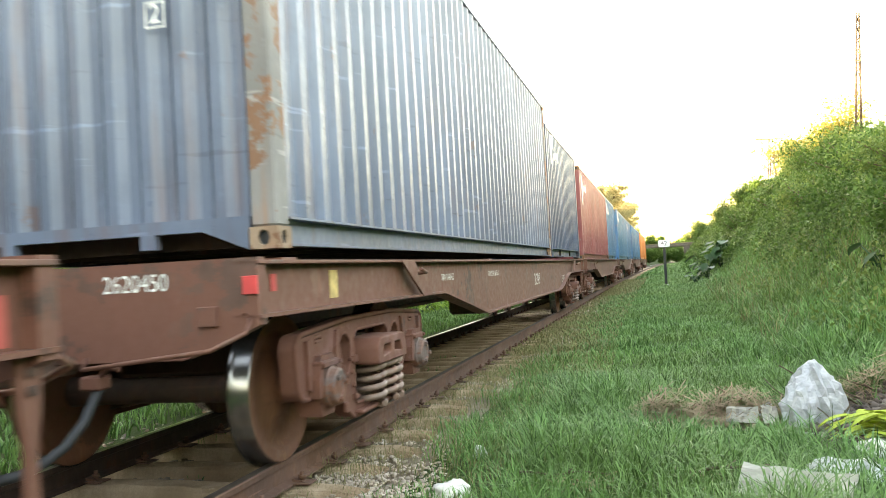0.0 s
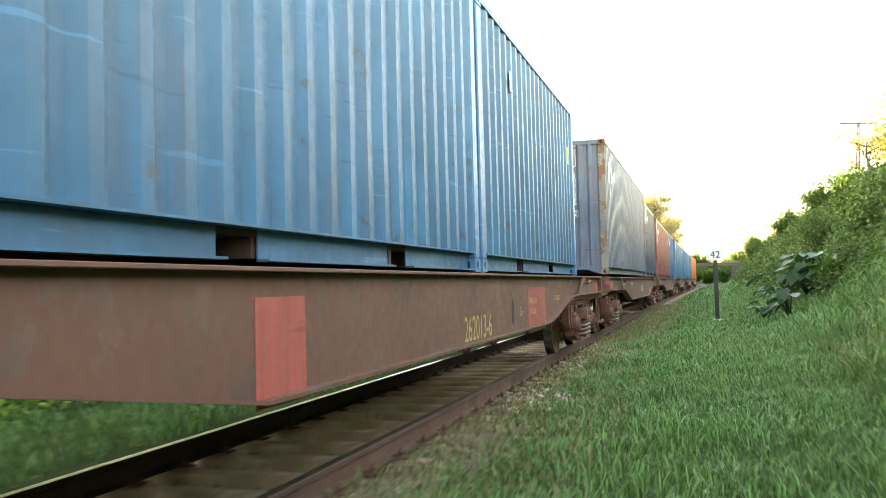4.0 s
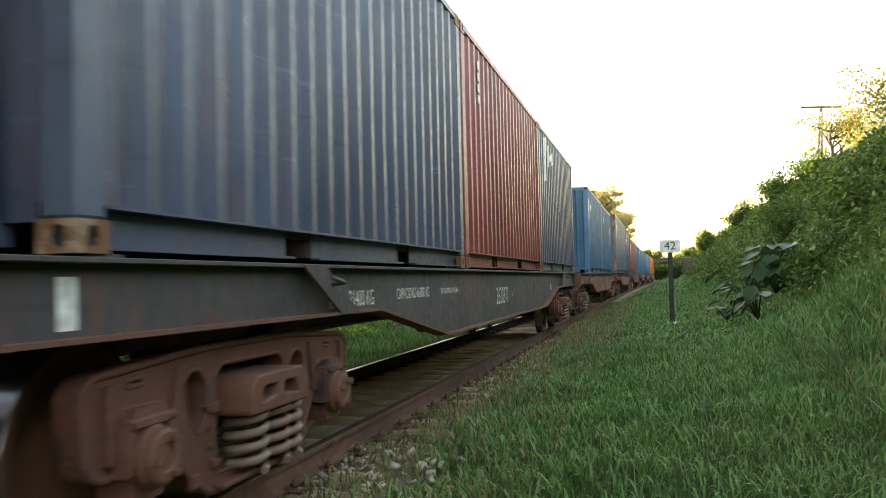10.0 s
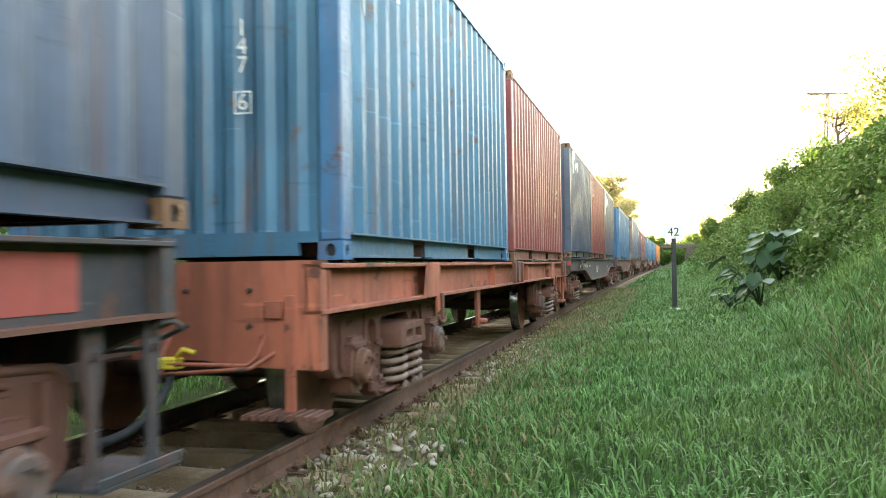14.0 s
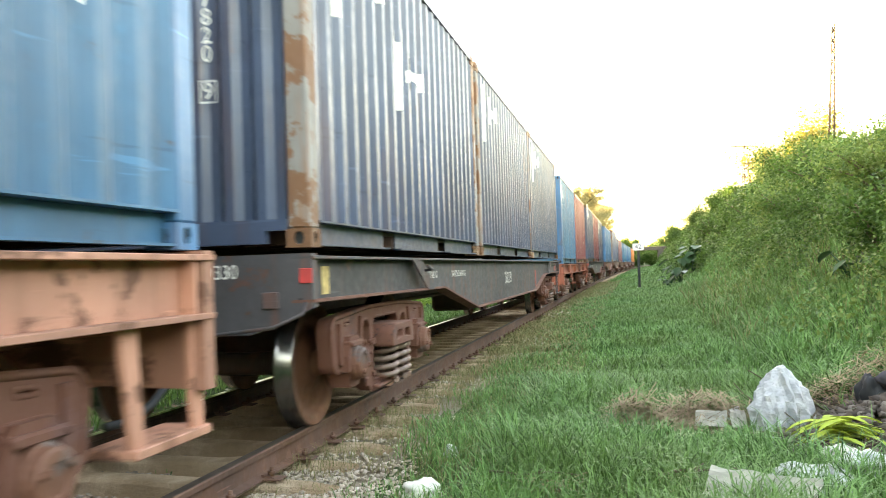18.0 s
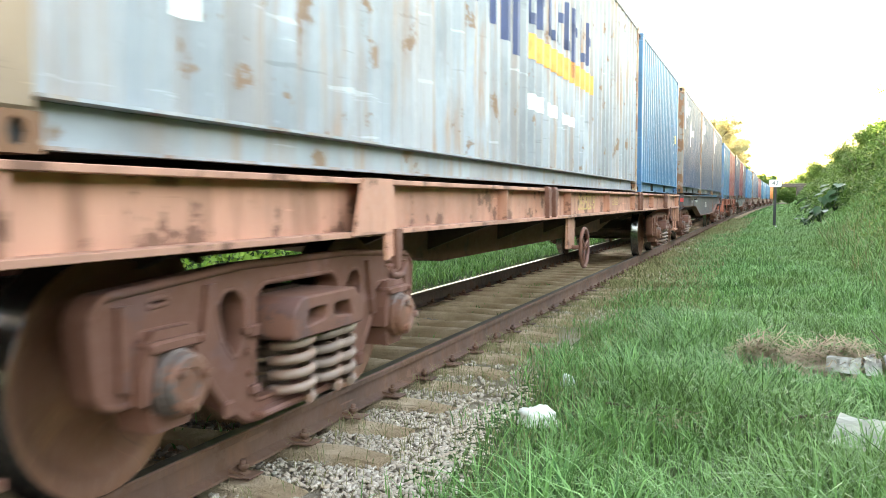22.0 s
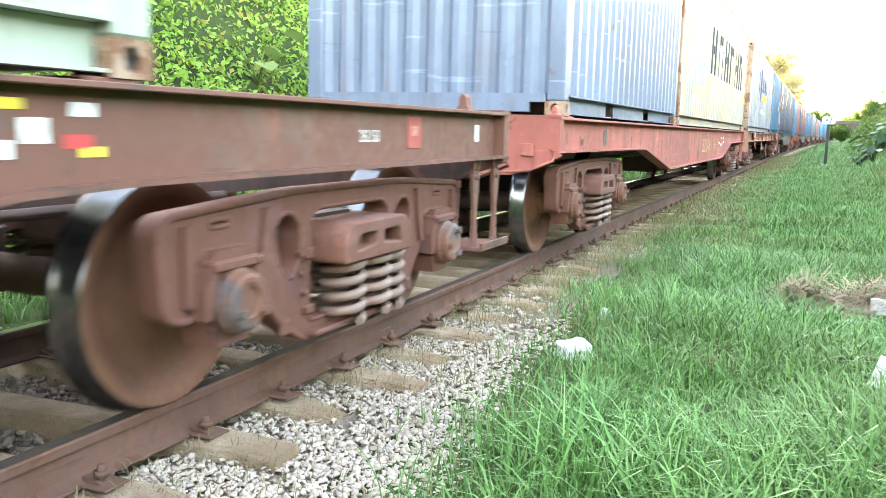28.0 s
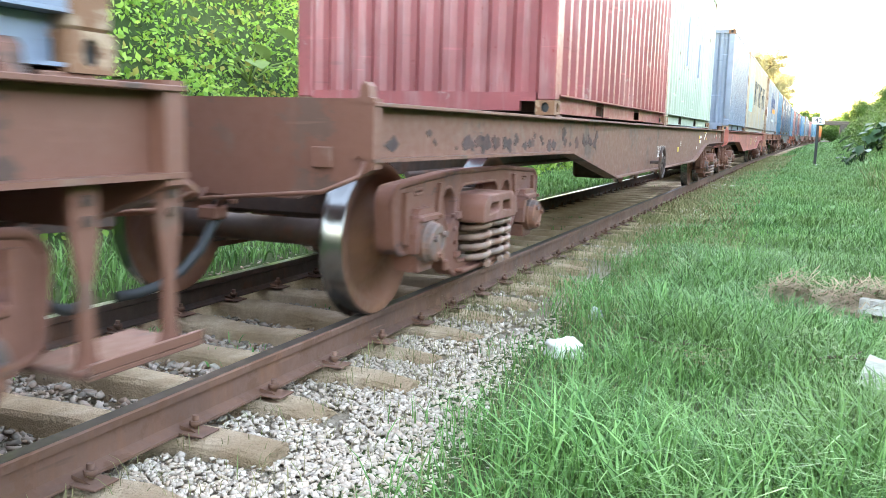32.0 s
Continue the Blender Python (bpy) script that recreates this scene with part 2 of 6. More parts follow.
STONE_DARK = islands("dirty_stone", [(0.15, 0.12, 0.095), (0.36, 0.30, 0.245), (0.29, 0.18, 0.125), (0.50, 0.435, 0.365)], 0.9)
GRASS = islands("green_grass", [(0.036, 0.105, 0.024), (0.108, 0.25, 0.064), (0.215, 0.41, 0.13), (0.07, 0.18, 0.045)], 0.4, 0.25, (0.13, 0.185, 0.045))
GRASS_DRY = islands("dry_grass", [(0.24, 0.21, 0.10), (0.17, 0.19, 0.07), (0.34, 0.28, 0.14), (0.12, 0.17, 0.05)], 0.7, 0.3)
LEAVES = islands("creeper_leaves", [(0.03, 0.07, 0.014), (0.065, 0.14, 0.026), (0.10, 0.18, 0.04), (0.045, 0.10, 0.018)], 0.45, 0.3)
LEAVES_PALE = islands("weed_leaves", [(0.09, 0.16, 0.035), (0.14, 0.22, 0.055), (0.20, 0.26, 0.075), (0.11, 0.19, 0.045)], 0.5, 0.3)
# brighter copy of the creeper leaves: the far bank's sunlight is in the colour
LEAVES_SUN_BRIGHT = islands("sun_brightened_creeper_leaves", [(0.14, 0.27, 0.04), (0.23, 0.40, 0.06), (0.35, 0.48, 0.09), (0.17, 0.31, 0.045)], 0.5, 0.35)
# the low sun's warm yellow is put into these leaf colours
LEAVES_SUN_TINTED = islands("sun_tinted_yellow_leaves", [(0.17, 0.18, 0.04), (0.28, 0.26, 0.055), (0.37, 0.32, 0.08), (0.13, 0.16, 0.035)], 0.5, 0.55)
LEAVES_OCHRE = islands("pale_ochre_leaves", [(0.20, 0.19, 0.08), (0.27, 0.245, 0.12), (0.35, 0.315, 0.17), (0.15, 0.16, 0.07)], 0.6, 0.3)
LEAVES_BIG = islands("broad_dark_leaves", [(0.018, 0.05, 0.018), (0.03, 0.075, 0.028), (0.05, 0.10, 0.04)], 0.35, 0.15)
BARK = earth("bark", (0.10, 0.075, 0.05), (0.17, 0.13, 0.09), 8, 0.95, 0.8, 0.02)


# ---- mesh helpers ----
def mesh_from(name, verts, faces, mat=None, smooth_it=False):
    me = bpy.data.meshes.new(name)
    me.from_pydata(verts, [], faces)
    if mat:
        me.materials.append(mat)
    if smooth_it:
        me.polygons.foreach_set("use_smooth", [True] * len(me.polygons))
    me.update()
    return me


def box(bm, x0, x1, y0, y1, z0, z1, bevel=0.0):
    vs = [bm.verts.new((x, y, z)) for x in (x0, x1) for y in (y0, y1) for z in (z0, z1)]
    fs = [bm.faces.new([vs[i] for i in f]) for f in ((0, 1, 3, 2), (4, 6, 7, 5), (0, 4, 5, 1), (2, 3, 7, 6), (0, 2, 6, 4), (1, 5, 7, 3))]
    if bevel:
        edges = list({e for f in fs for e in f.edges})
        bmesh.ops.bevel(bm, geom=edges, offset=bevel, segments=1, affect="EDGES")


def prism(bm, pts, axis, a, b):
    """Extrude a closed outline along an axis: pts are the two other coordinates."""
    def at(p, w):
        return {"x": (w, p[0], p[1]), "y": (p[0], w, p[1]), "z": (p[0], p[1], w)}[axis]
    lo = [bm.verts.new(at(p, a)) for p in pts]
    hi = [bm.verts.new(at(p, b)) for p in pts]
    bm.faces.new(lo[::-1])
    bm.faces.new(hi)
    n = len(pts)
    for i in range(n):
        bm.faces.new((lo[i], lo[(i + 1) % n], hi[(i + 1) % n], hi[i]))


def lathe(bm, prof, axis_x0=0.0, seg=28, cy=0.0, cz=0.0):
    """Turn a profile of (x, r) about a line along x."""
    rings = []
    for x, r in prof:
        rings.append([bm.verts.new((axis_x0 + x, cy + r * math.cos(2 * math.pi * i / seg), cz + r * math.sin(2 * math.pi * i / seg))) for i in range(seg)])
    for a, b in zip(rings, rings[1:]):
        for i in range(seg):
            f = bm.faces.new((a[i], a[(i + 1) % seg], b[(i + 1) % seg], b[i]))
            f.smooth = True


def tube(bm, pts, r, seg=8, close=False):
    pts = [Vector(p) for p in pts]
    rings = []
    n = len(pts)
    for i, p in enumerate(pts):
        d = (pts[(i + 1) % n] - pts[i - 1]) if close else (pts[min(i + 1, n - 1)] - pts[max(i - 1, 0)])
        d.normalize()
        up = Vector((0, 0, 1)) if abs(d.z) < 0.9 else Vector((1, 0, 0))
        u = d.cross(up).normalized()
        w = d.cross(u)
        rr = r[i] if isinstance(r, (list, tuple)) else r
        rings.append([bm.verts.new(p + rr * (math.cos(2 * math.pi * k / seg) * u + math.sin(2 * math.pi * k / seg) * w)) for k in range(seg)])
    pairs = list(zip(rings, rings[1:])) + ([(rings[-1], rings[0])] if close else [])
    for a, b in pairs:
        for k in range(seg):
            f = bm.faces.new((a[k], a[(k + 1) % seg], b[(k + 1) % seg], b[k]))
            f.smooth = True
    if not close:
        bm.faces.new(rings[0][::-1])
        bm.faces.new(rings[-1])


def finish(bm, name, mat):
    bmesh.ops.recalc_face_normals(bm, faces=bm.faces[:])
    me = bpy.data.meshes.new(name)
    bm.to_mesh(me)
    bm.free()
    me.materials.append(mat)
    return me


def part(name, bm, mat, parent, label="", at=None):
    """One mesh object under a thing or a part; bm may be a finished mesh."""
    me = finish(bm, name, mat) if isinstance(bm, bmesh.types.BMesh) else bm
    ob = new(name, me)
    ob.parent = parent
    if at is not None:
        ob.matrix_local = at
    if label:
        tagged(ob, label)
    return ob


def thing(name, label, category, group="", kind="", at=None):
    ob = new(name)
    ob.empty_display_size = 0.2
    if at is not None:
        ob.matrix_world = at
    return tagged(ob, label, category, group, kind)


def plate(name, loops, depth, mat, bevel=0.008):
    """A plate in the y-z plane, its thickness along x, with holes: loops of (y, z)."""
    cu = bpy.data.curves.new(name, "CURVE")
    cu.dimensions = "2D"
    cu.fill_mode = "BOTH"
    cu.extrude = depth / 2 - bevel
    cu.bevel_depth = bevel
    cu.bevel_resolution = 1
    for loop in loops:
        sp = cu.splines.new("POLY")
        sp.points.add(len(loop) - 1)
        for p, (a, b) in zip(sp.points, loop):
            p.co = (a, b, 0, 1)
        sp.use_cyclic_u = True
    ob = bpy.data.objects.new(name, cu)
    scene.collection.objects.link(ob)
    me = bpy.data.meshes.new_from_object(ob.evaluated_get(bpy.context.evaluated_depsgraph_get()))
    bpy.data.objects.remove(ob)
    me.transform(Matrix(((0, 0, 1, 0), (1, 0, 0, 0), (0, 1, 0, 0), (0, 0, 0, 1))))
    me.materials.clear()
    me.materials.append(mat)
    return me


def oval(cy, cz, ry, rz, n=12, lean=0.0):
    return [(cy + ry * math.cos(a) + lean * rz * math.sin(a), cz + rz * math.sin(a)) for a in (2 * math.pi * i / n for i in range(n))]


def rounded(pts, r=0.05, n=3):
    """Round the corners of an outline."""
    out = []
    m = len(pts)
    for i in range(m):
        p, a, b = Vector(pts[i]), Vector(pts[i - 1]), Vector(pts[(i + 1) % m])
        da, db = a - p, b - p
        q = min(r, da.length * 0.45, db.length * 0.45)
        s, e = p + da.normalized() * q, p + db.normalized() * q
        for k in range(n + 1):
            u = k / n
            v = s * (1 - u) ** 2 + p * 2 * u * (1 - u) + e * u * u
            out.append((v.x, v.y))
    return out


def lettering(string, size, mat, parent, at, name="lettering", wide=1.0):
    cu = bpy.data.curves.new(name, "FONT")
    cu.body = string
    cu.size = size
    cu.align_x = "CENTER"
    cu.align_y = "CENTER"
    ob = bpy.data.objects.new(name, cu)
    scene.collection.objects.link(ob)
    me = bpy.data.meshes.new_from_object(ob.evaluated_get(bpy.context.evaluated_depsgraph_get()))
    bpy.data.objects.remove(ob)
    me.transform(Matrix.Diagonal((wide, 1, 1, 1)))
    me.materials.clear()
    me.materials.append(mat)
    return part(name, me, mat, parent, "", at)


def on_side(x, y, z):
    """The pose of lettering on the face that looks to +x."""
    return pose(x, y, z, 90, 0, 90)


def on_end(x, y, z):
    """The pose of lettering on the face that looks to -y."""
    return pose(x, y, z, 90, 0, 0)


# ---- containers ----
HALF_W = 1.219
BOX_H = 2.591
DECK_Z = 1.42


def corrugation(length, pitch, deep, margin):
    """Break points of a folded wall: (place along the wall, depth)."""
    n = max(2, round((length - 2 * margin) / pitch))
    p = (length - 2 * margin) / n
    pts = [(-length / 2 + margin, 0.0)]
    for i in range(n):
        a = -length / 2 + margin + i * p
        pts += [(a + p * 0.25, 0.0), (a + p * 0.48, deep), (a + p * 0.75, deep), (a + p * 0.98, 0.0)]
    pts.append((length / 2 - margin, 0.0))
    return pts


def folded_wall(pts, z0, z1, place, outward, name, mat, dent=None):
    """A folded sheet. place: the wall's plane; outward: 'x' walls face +-x, 'y' walls face +-y."""
    axis, sign = outward
    zs = [z0, z0 + (z1 - z0) * 0.33, z0 + (z1 - z0) * 0.66, z1]
    verts, faces = [], []
    for j, z in enumerate(zs):
        for i, (a, d) in enumerate(pts):
            off = d
            if dent and 0 < j < 3:
                off += dent * max(0.0, noise.noise((a * 0.9, z * 1.3, place * 3.1)))
            w = place - sign * off
            verts.append((w, a, z) if axis == "x" else (a, w, z))
    n = len(pts)
    for j in range(len(zs) - 1):
        for i in range(n - 1):
            q = (j * n + i, j * n + i + 1, (j + 1) * n + i + 1, (j + 1) * n + i)
            faces.append(q if (axis == "x") == (sign > 0) else q[::-1])
    return mesh_from(name, verts, faces, mat)


def wall_patch(pts, a0, a1, z0, z1, place, outward, name, mat, slant=0.0):
    """Paint on a folded wall, in its folds, a hair proud of it."""
    axis, sign = outward
    xs = [a0] + [a for a, d in pts if a0 < a < a1] + [a1]
    along = [a for a, d in pts]
    deep = [d for a, d in pts]
    verts, faces = [], []
    for a in xs:
        w = place - sign * (float(np.interp(a, along, deep)) - 0.003)
        for z in (z0, z1):
            za = z + slant * (a - a0)
            verts.append((w, a, za) if axis == "x" else (a, w, za))
    for i in range(len(xs) - 1):
        q = (2 * i, 2 * i + 2, 2 * i + 3, 2 * i + 1)
        faces.append(q if (axis == "x") == (sign > 0) else q[::-1])
    return mesh_from(name, verts, faces, mat)


def casting(name, mat):
    """A corner casting: one block with a deep oval hole in each upright face, its shade coloured black."""
    hx, hy, hz = 0.081, 0.089, 0.059
    bm = bmesh.new()
    ring = [(-1, -1), (0, -1), (1, -1), (1, 0), (1, 1), (0, 1), (-1, 1), (-1, 0)]
    for axis, sgn in (("x", 1), ("x", -1), ("y", 1), ("y", -1)):
        half, out = (hy, hx) if axis == "x" else (hx, hy)

        def at(a, b, depth):
            w = sgn * (out - depth)
            return bm.verts.new((w, a, b) if axis == "x" else (a, w, b))
        rows = [[at(p * half, q * hz, 0.0) for p, q in ring]]
        for k, depth in ((1.0, 0.004), (0.92, 0.012), (0.85, 0.03)):
            rows.append([at(k * 0.036 * p / math.hypot(p, q), k * 0.044 * q / math.hypot(p, q), depth if k < 1 else 0.0) for p, q in ring])
        for n, (a, b) in enumerate(zip(rows, rows[1:])):
            for i in range(8):
                f = bm.faces.new((a[i], a[(i + 1) % 8], b[(i + 1) % 8], b[i]))
                f.material_index = 1 if n == 2 else 0
        bm.faces.new(rows[-1]).material_index = 1
    for z in (-hz, hz):
        bm.faces.new([bm.verts.new((p * hx, q * hy, z)) for p, q in ring])
    bmesh.ops.remove_doubles(bm, verts=bm.verts[:], dist=0.0005)
    me = finish(bm, name, mat)
    # black stands in for the shade inside the holes
    me.materials.append(BLACK)
    return me


def container(feet, s, colour, frame_mat, label, end="fold", marks=(), goose=False, number="", group="containers of the train", pocket=True, dent=0.012, tags=(), deck=DECK_Z, tall=False):
    length = {20: 6.058, 40: 12.192}[feet]
    box_h = 2.896 if tall else BOX_H
    c = thing("shipping_container", label, "shipping container", group)
    side = corrugation(length, 0.278, 0.036, 0.16)
    face = corrugation(2.438, 0.225, 0.045, 0.13)
    zb, zt = 0.165, box_h - 0.06
    for sign in (1, -1):
        w = part("side_wall", folded_wall(side, zb, zt, sign * (HALF_W - 0.012), ("x", sign), "side_wall", colour, dent), colour, c)
        if sign > 0:
            for a0, a1, z0, z1, m, sl in marks:
                part("painted_mark", wall_patch(side, a0, a1, z0, z1, HALF_W - 0.012, ("x", 1), "painted_mark", m, sl), m, w)
            for a, z, wd, ht, m in tags:
                bm = bmesh.new()
                box(bm, HALF_W - 0.012, HALF_W - 0.006, a, a + wd, z, z + ht)
                part("tag_plate", bm, m, w)
    for sign in (1, -1):
        if end == "fold" or sign > 0:
            part("end_wall", folded_wall(face, 0.17, zt, sign * (length / 2 - 0.012), ("y", sign), "end_wall", colour, dent * 0.7), colour, c)
        else:
            for k in (-1, 1):
                bm = bmesh.new()
                box(bm, min(0, k) * 1.08 + 0.006, max(0, k) * 1.08 - 0.006, -length / 2 + 0.02, -length / 2 + 0.07, 0.17, zt)
                for fx in (0.22, 0.8) if k > 0 else (-0.8, -0.22):
                    box(bm, fx - 0.035, fx + 0.035, -length / 2 + 0.002, -length / 2 + 0.03, 0.2, zt - 0.03)
                door = part("door", bm, colour, c)
                for fx in (0.34, 0.92) if k > 0 else (-0.92, -0.34):
                    bm = bmesh.new()
                    tube(bm, [(fx, -length / 2 - 0.012, 0.12), (fx, -length / 2 - 0.012, zt)], 0.017, 6)
                    part("locking_bar", bm, frame_mat, door)
    bm = bmesh.new()
    box(bm, -HALF_W + 0.03, HALF_W - 0.03, -length / 2 + 0.03, length / 2 - 0.03, box_h - 0.035, box_h - 0.012)
    for i in range(int(length / 0.42)):
        y = -length / 2 + 0.3 + i * 0.42
        box(bm, -1.1, 1.1, y, y + 0.18, box_h - 0.013, box_h - 0.002)
    part("roof", bm, colour, c)
    bm = bmesh.new()
    box(bm, -HALF_W + 0.08, HALF_W - 0.08, -length / 2 + 0.1, length / 2 - 0.1, 0.13, 0.166)
    for i in range(int(length / 0.6)):
        y = -length / 2 + 0.35 + i * 0.6
        box(bm, -HALF_W + 0.09, HALF_W - 0.09, y, y + 0.05, 0.03, 0.135)
    part("floor_frame", bm, RUST_DARK, c)
    for sx in (1, -1):
        x0, x1 = sorted((sx * (HALF_W - 0.002), sx * (HALF_W - 0.05)))
        bm = bmesh.new()
        holes = [(-1.21, -0.85), (0.85, 1.21)] if (pocket and feet == 20) else []
        cuts = [-length / 2 + 0.17] + [v for h in holes for v in h] + [length / 2 - 0.17]
        for a, b in zip(cuts[::2], cuts[1::2]):
            side_bm = bmesh.new()
            w0, w1 = sorted((sx * (HALF_W - 0.078), sx * (HALF_W - 0.07)))
            box(side_bm, w0, w1, a, b, 0.022, 0.158)
            f0, f1 = sorted((sx * (HALF_W - 0.078), sx * (HALF_W - 0.01)))
            box(side_bm, f0, f1, a, b, 0.014, 0.026)
            part("bottom_rail", side_bm, colour, c)
        lip0, lip1 = sorted((sx * (HALF_W + 0.004), sx * (HALF_W - 0.08)))
        box(bm, lip0, lip1, -length / 2 + 0.17, length / 2 - 0.17, 0.16, 0.172)
        part("wall_lip", bm, colour, c)
        bm = bmesh.new()
        box(bm, x0, x1, -length / 2 + 0.1, length / 2 - 0.1, box_h - 0.066, box_h - 0.006)
        part("top_rail", bm, colour, c)
        for sy in (1, -1):
            bm = bmesh.new()
            xa, xb = sorted((sx * (HALF_W - 0.001), sx * (HALF_W - 0.15)))
            ya, yb = sorted((sy * (length / 2 - 0.002), sy * (length / 2 - 0.16)))
            box(bm, xa, xb, ya, yb, 0.118, box_h - 0.118, 0.012)
            part("corner_post", bm, frame_mat, c)
            for z in (0.059, box_h - 0.059):
                part("corner_casting", CASTINGS[frame_mat.name] if frame_mat.name in CASTINGS else CASTINGS.setdefault(frame_mat.name, casting("corner_casting", frame_mat if frame_mat in (BLUE_F, NAVY, RED, ORANGE) else RUSTY_POST)), frame_mat, c, "",
                     Matrix.Translation((sx * (HALF_W - 0.08), sy * (length / 2 - 0.088), z)))
    for sy in (1, -1):
        bm = bmesh.new()
        ya, yb = sorted((sy * (length / 2 - 0.004), sy * (length / 2 - 0.06)))
        box(bm, -HALF_W + 0.16, HALF_W - 0.16, ya, yb, 0.11, 0.18)
        if not goose:
            box(bm, -HALF_W + 0.30, HALF_W - 0.30, ya, yb, 0.03, 0.11)
        if goose:
            for gx in (-1, 1):
                prism(bm, [(gx * 1.05, 0.11), (gx * 0.78, 0.11), (gx * 1.05, 0.0)], "y", ya, yb)
                box(bm, gx * 0.45 - 0.045, gx * 0.45 + 0.045, ya, yb, 0.03, 0.11)
        part("end_sill", bm, colour, c)
        bm = bmesh.new()
        box(bm, -HALF_W + 0.16, HALF_W - 0.16, ya, yb, box_h - 0.10, box_h - 0.005)
        part("end_header", bm, colour, c)
    if number:
        for i, ch in enumerate(number):
            if ch != " ":
                lettering(ch, 0.15, STENCIL, c, on_end(0.56, -length / 2 - 0.006, box_h - 0.17 - i * 0.118), "serial_character")
        bm = bmesh.new()
        zc = box_h - 0.17 - (len(number) - 1) * 0.118
        for bx in (0.50, 0.612):
            box(bm, bx, bx + 0.008, -length / 2 - 0.006, -length / 2 - 0.002, zc - 0.072, zc + 0.072)
        for bz in (-0.072, 0.064):
            box(bm, 0.508, 0.612, -length / 2 - 0.006, -length / 2 - 0.002, zc + bz, zc + bz + 0.008)
        part("check_digit_frame", bm, STENCIL, c)
    TRAIN.append((c, s, deck))
    return c


CASTINGS = {}
TRAIN = []


# ---- wagons ----
def coil(bm, cy, cx, z0, z1, r, turns, wire, seg=7):
    n = int(turns * 14)
    pts = [(cx + r * math.cos(2 * math.pi * turns * i / n), cy + r * math.sin(2 * math.pi * turns * i / n), z0 + (z1 - z0) * i / n) for i in range(n + 1)]
    tube(bm, pts, wire, seg)


def side_frame_mesh(mat):
    """A cast side frame: a truss with window openings and open jaws over the axle boxes."""
    outline = [(-1.20, 0.60), (-1.235, 0.90), (-1.18, 0.965), (-0.45, 1.015), (0.45, 1.015), (1.18, 0.965), (1.235, 0.90), (1.20, 0.60), (1.06, 0.57), (1.04, 0.82), (0.75, 0.82),
               (0.70, 0.63), (0.58, 0.47), (0.40, 0.345), (-0.40, 0.345), (-0.58, 0.47), (-0.70, 0.63), (-0.75, 0.82), (-1.04, 0.82), (-1.06, 0.57)]
    window = [(-0.605, 0.85), (-0.56, 0.925), (-0.47, 0.925), (-0.41, 0.86), (-0.42, 0.70), (-0.49, 0.62), (-0.565, 0.72)]
    slot = [(-0.97, 0.905), (-0.97, 0.935), (-0.88, 0.94), (-0.88, 0.91)]
    holes = [rounded(window, 0.04), rounded([(-a, b) for a, b in window], 0.04), rounded(slot, 0.01), rounded([(-a, b) for a, b in slot], 0.01),
             rounded([(-0.36, 0.42), (-0.35, 0.88), (-0.29, 0.93), (0.29, 0.93), (0.35, 0.88), (0.36, 0.42)], 0.04)]
    loops = [[(a * 1.1, b) for a, b in loop] for loop in [rounded(outline, 0.05)] + holes]
    web = plate("side_frame", loops, 0.115, mat, 0.008)
    bm = bmesh.new()
    bm.from_mesh(web)
    for k, loop in enumerate(loops):
        tube(bm, [(0.052, a, b) for a, b in loop], 0.019 if k == 0 else 0.013, 5, True)
    for sy in (-1, 1):
        # cast ribs, wear plates and rivets on the face
        box(bm, 0.05, 0.085, min(sy * 0.52, sy * 0.58) * 1.1, max(sy * 0.52, sy * 0.58) * 1.1, 0.40, 0.47, 0.01)
        prism(bm, [(sy * 0.70, 0.96), (sy * 0.74, 0.96), (sy * 0.80, 0.66), (sy * 0.76, 0.66)], "x", 0.05, 0.08)
        prism(bm, [(sy * 1.19, 0.93), (sy * 1.24, 0.93), (sy * 1.24, 0.64), (sy * 1.19, 0.62)], "x", 0.05, 0.085)
        for k in range(3):
            tube(bm, [(0.05, sy * (0.44 + 0.015 * k), 0.56 + 0.09 * k), (0.078, sy * (0.44 + 0.015 * k), 0.56 + 0.09 * k)], 0.016, 6)
        box(bm, 0.05, 0.082, sy * 0.41 - 0.035, sy * 0.41 + 0.035, 0.46, 0.50, 0.006)
        box(bm, 0.05, 0.082, sy * 0.41 - 0.04, sy * 0.41 + 0.04, 0.71, 0.76, 0.006)
    box(bm, -0.06, 0.12, -0.42, 0.42, 0.355, 0.385, 0.01)
    return finish(bm, "side_frame", mat)


SPRING_STEEL = paint("worn_spring_steel", (0.20, 0.13, 0.10), 0.45, 0.5, 0.3, (0.26, 0.11, 0.06))
SIDE_FRAME = side_frame_mesh(RUST)


def spring_mesh():
    bm = bmesh.new()
    coil(bm, 0.0, 0.0, 0.0, 0.31, 0.094, 4.6, 0.023)
    return finish(bm, "spring", SPRING_STEEL)


def bolster_end_mesh():
    """The bolster's end that sits on the springs, with two pockets in its face."""
    return plate("bolster_end", [rounded([(-0.335, 0.69), (-0.325, 0.80), (-0.26, 0.855), (0.26, 0.855), (0.325, 0.80), (0.335, 0.69)], 0.02),
                                 rounded([(-0.24, 0.72), (-0.20, 0.815), (-0.03, 0.815), (-0.03, 0.74)], 0.03), rounded([(0.03, 0.74), (0.03, 0.815), (0.20, 0.815), (0.24, 0.72)], 0.03)], 0.34, RUST, 0.01)


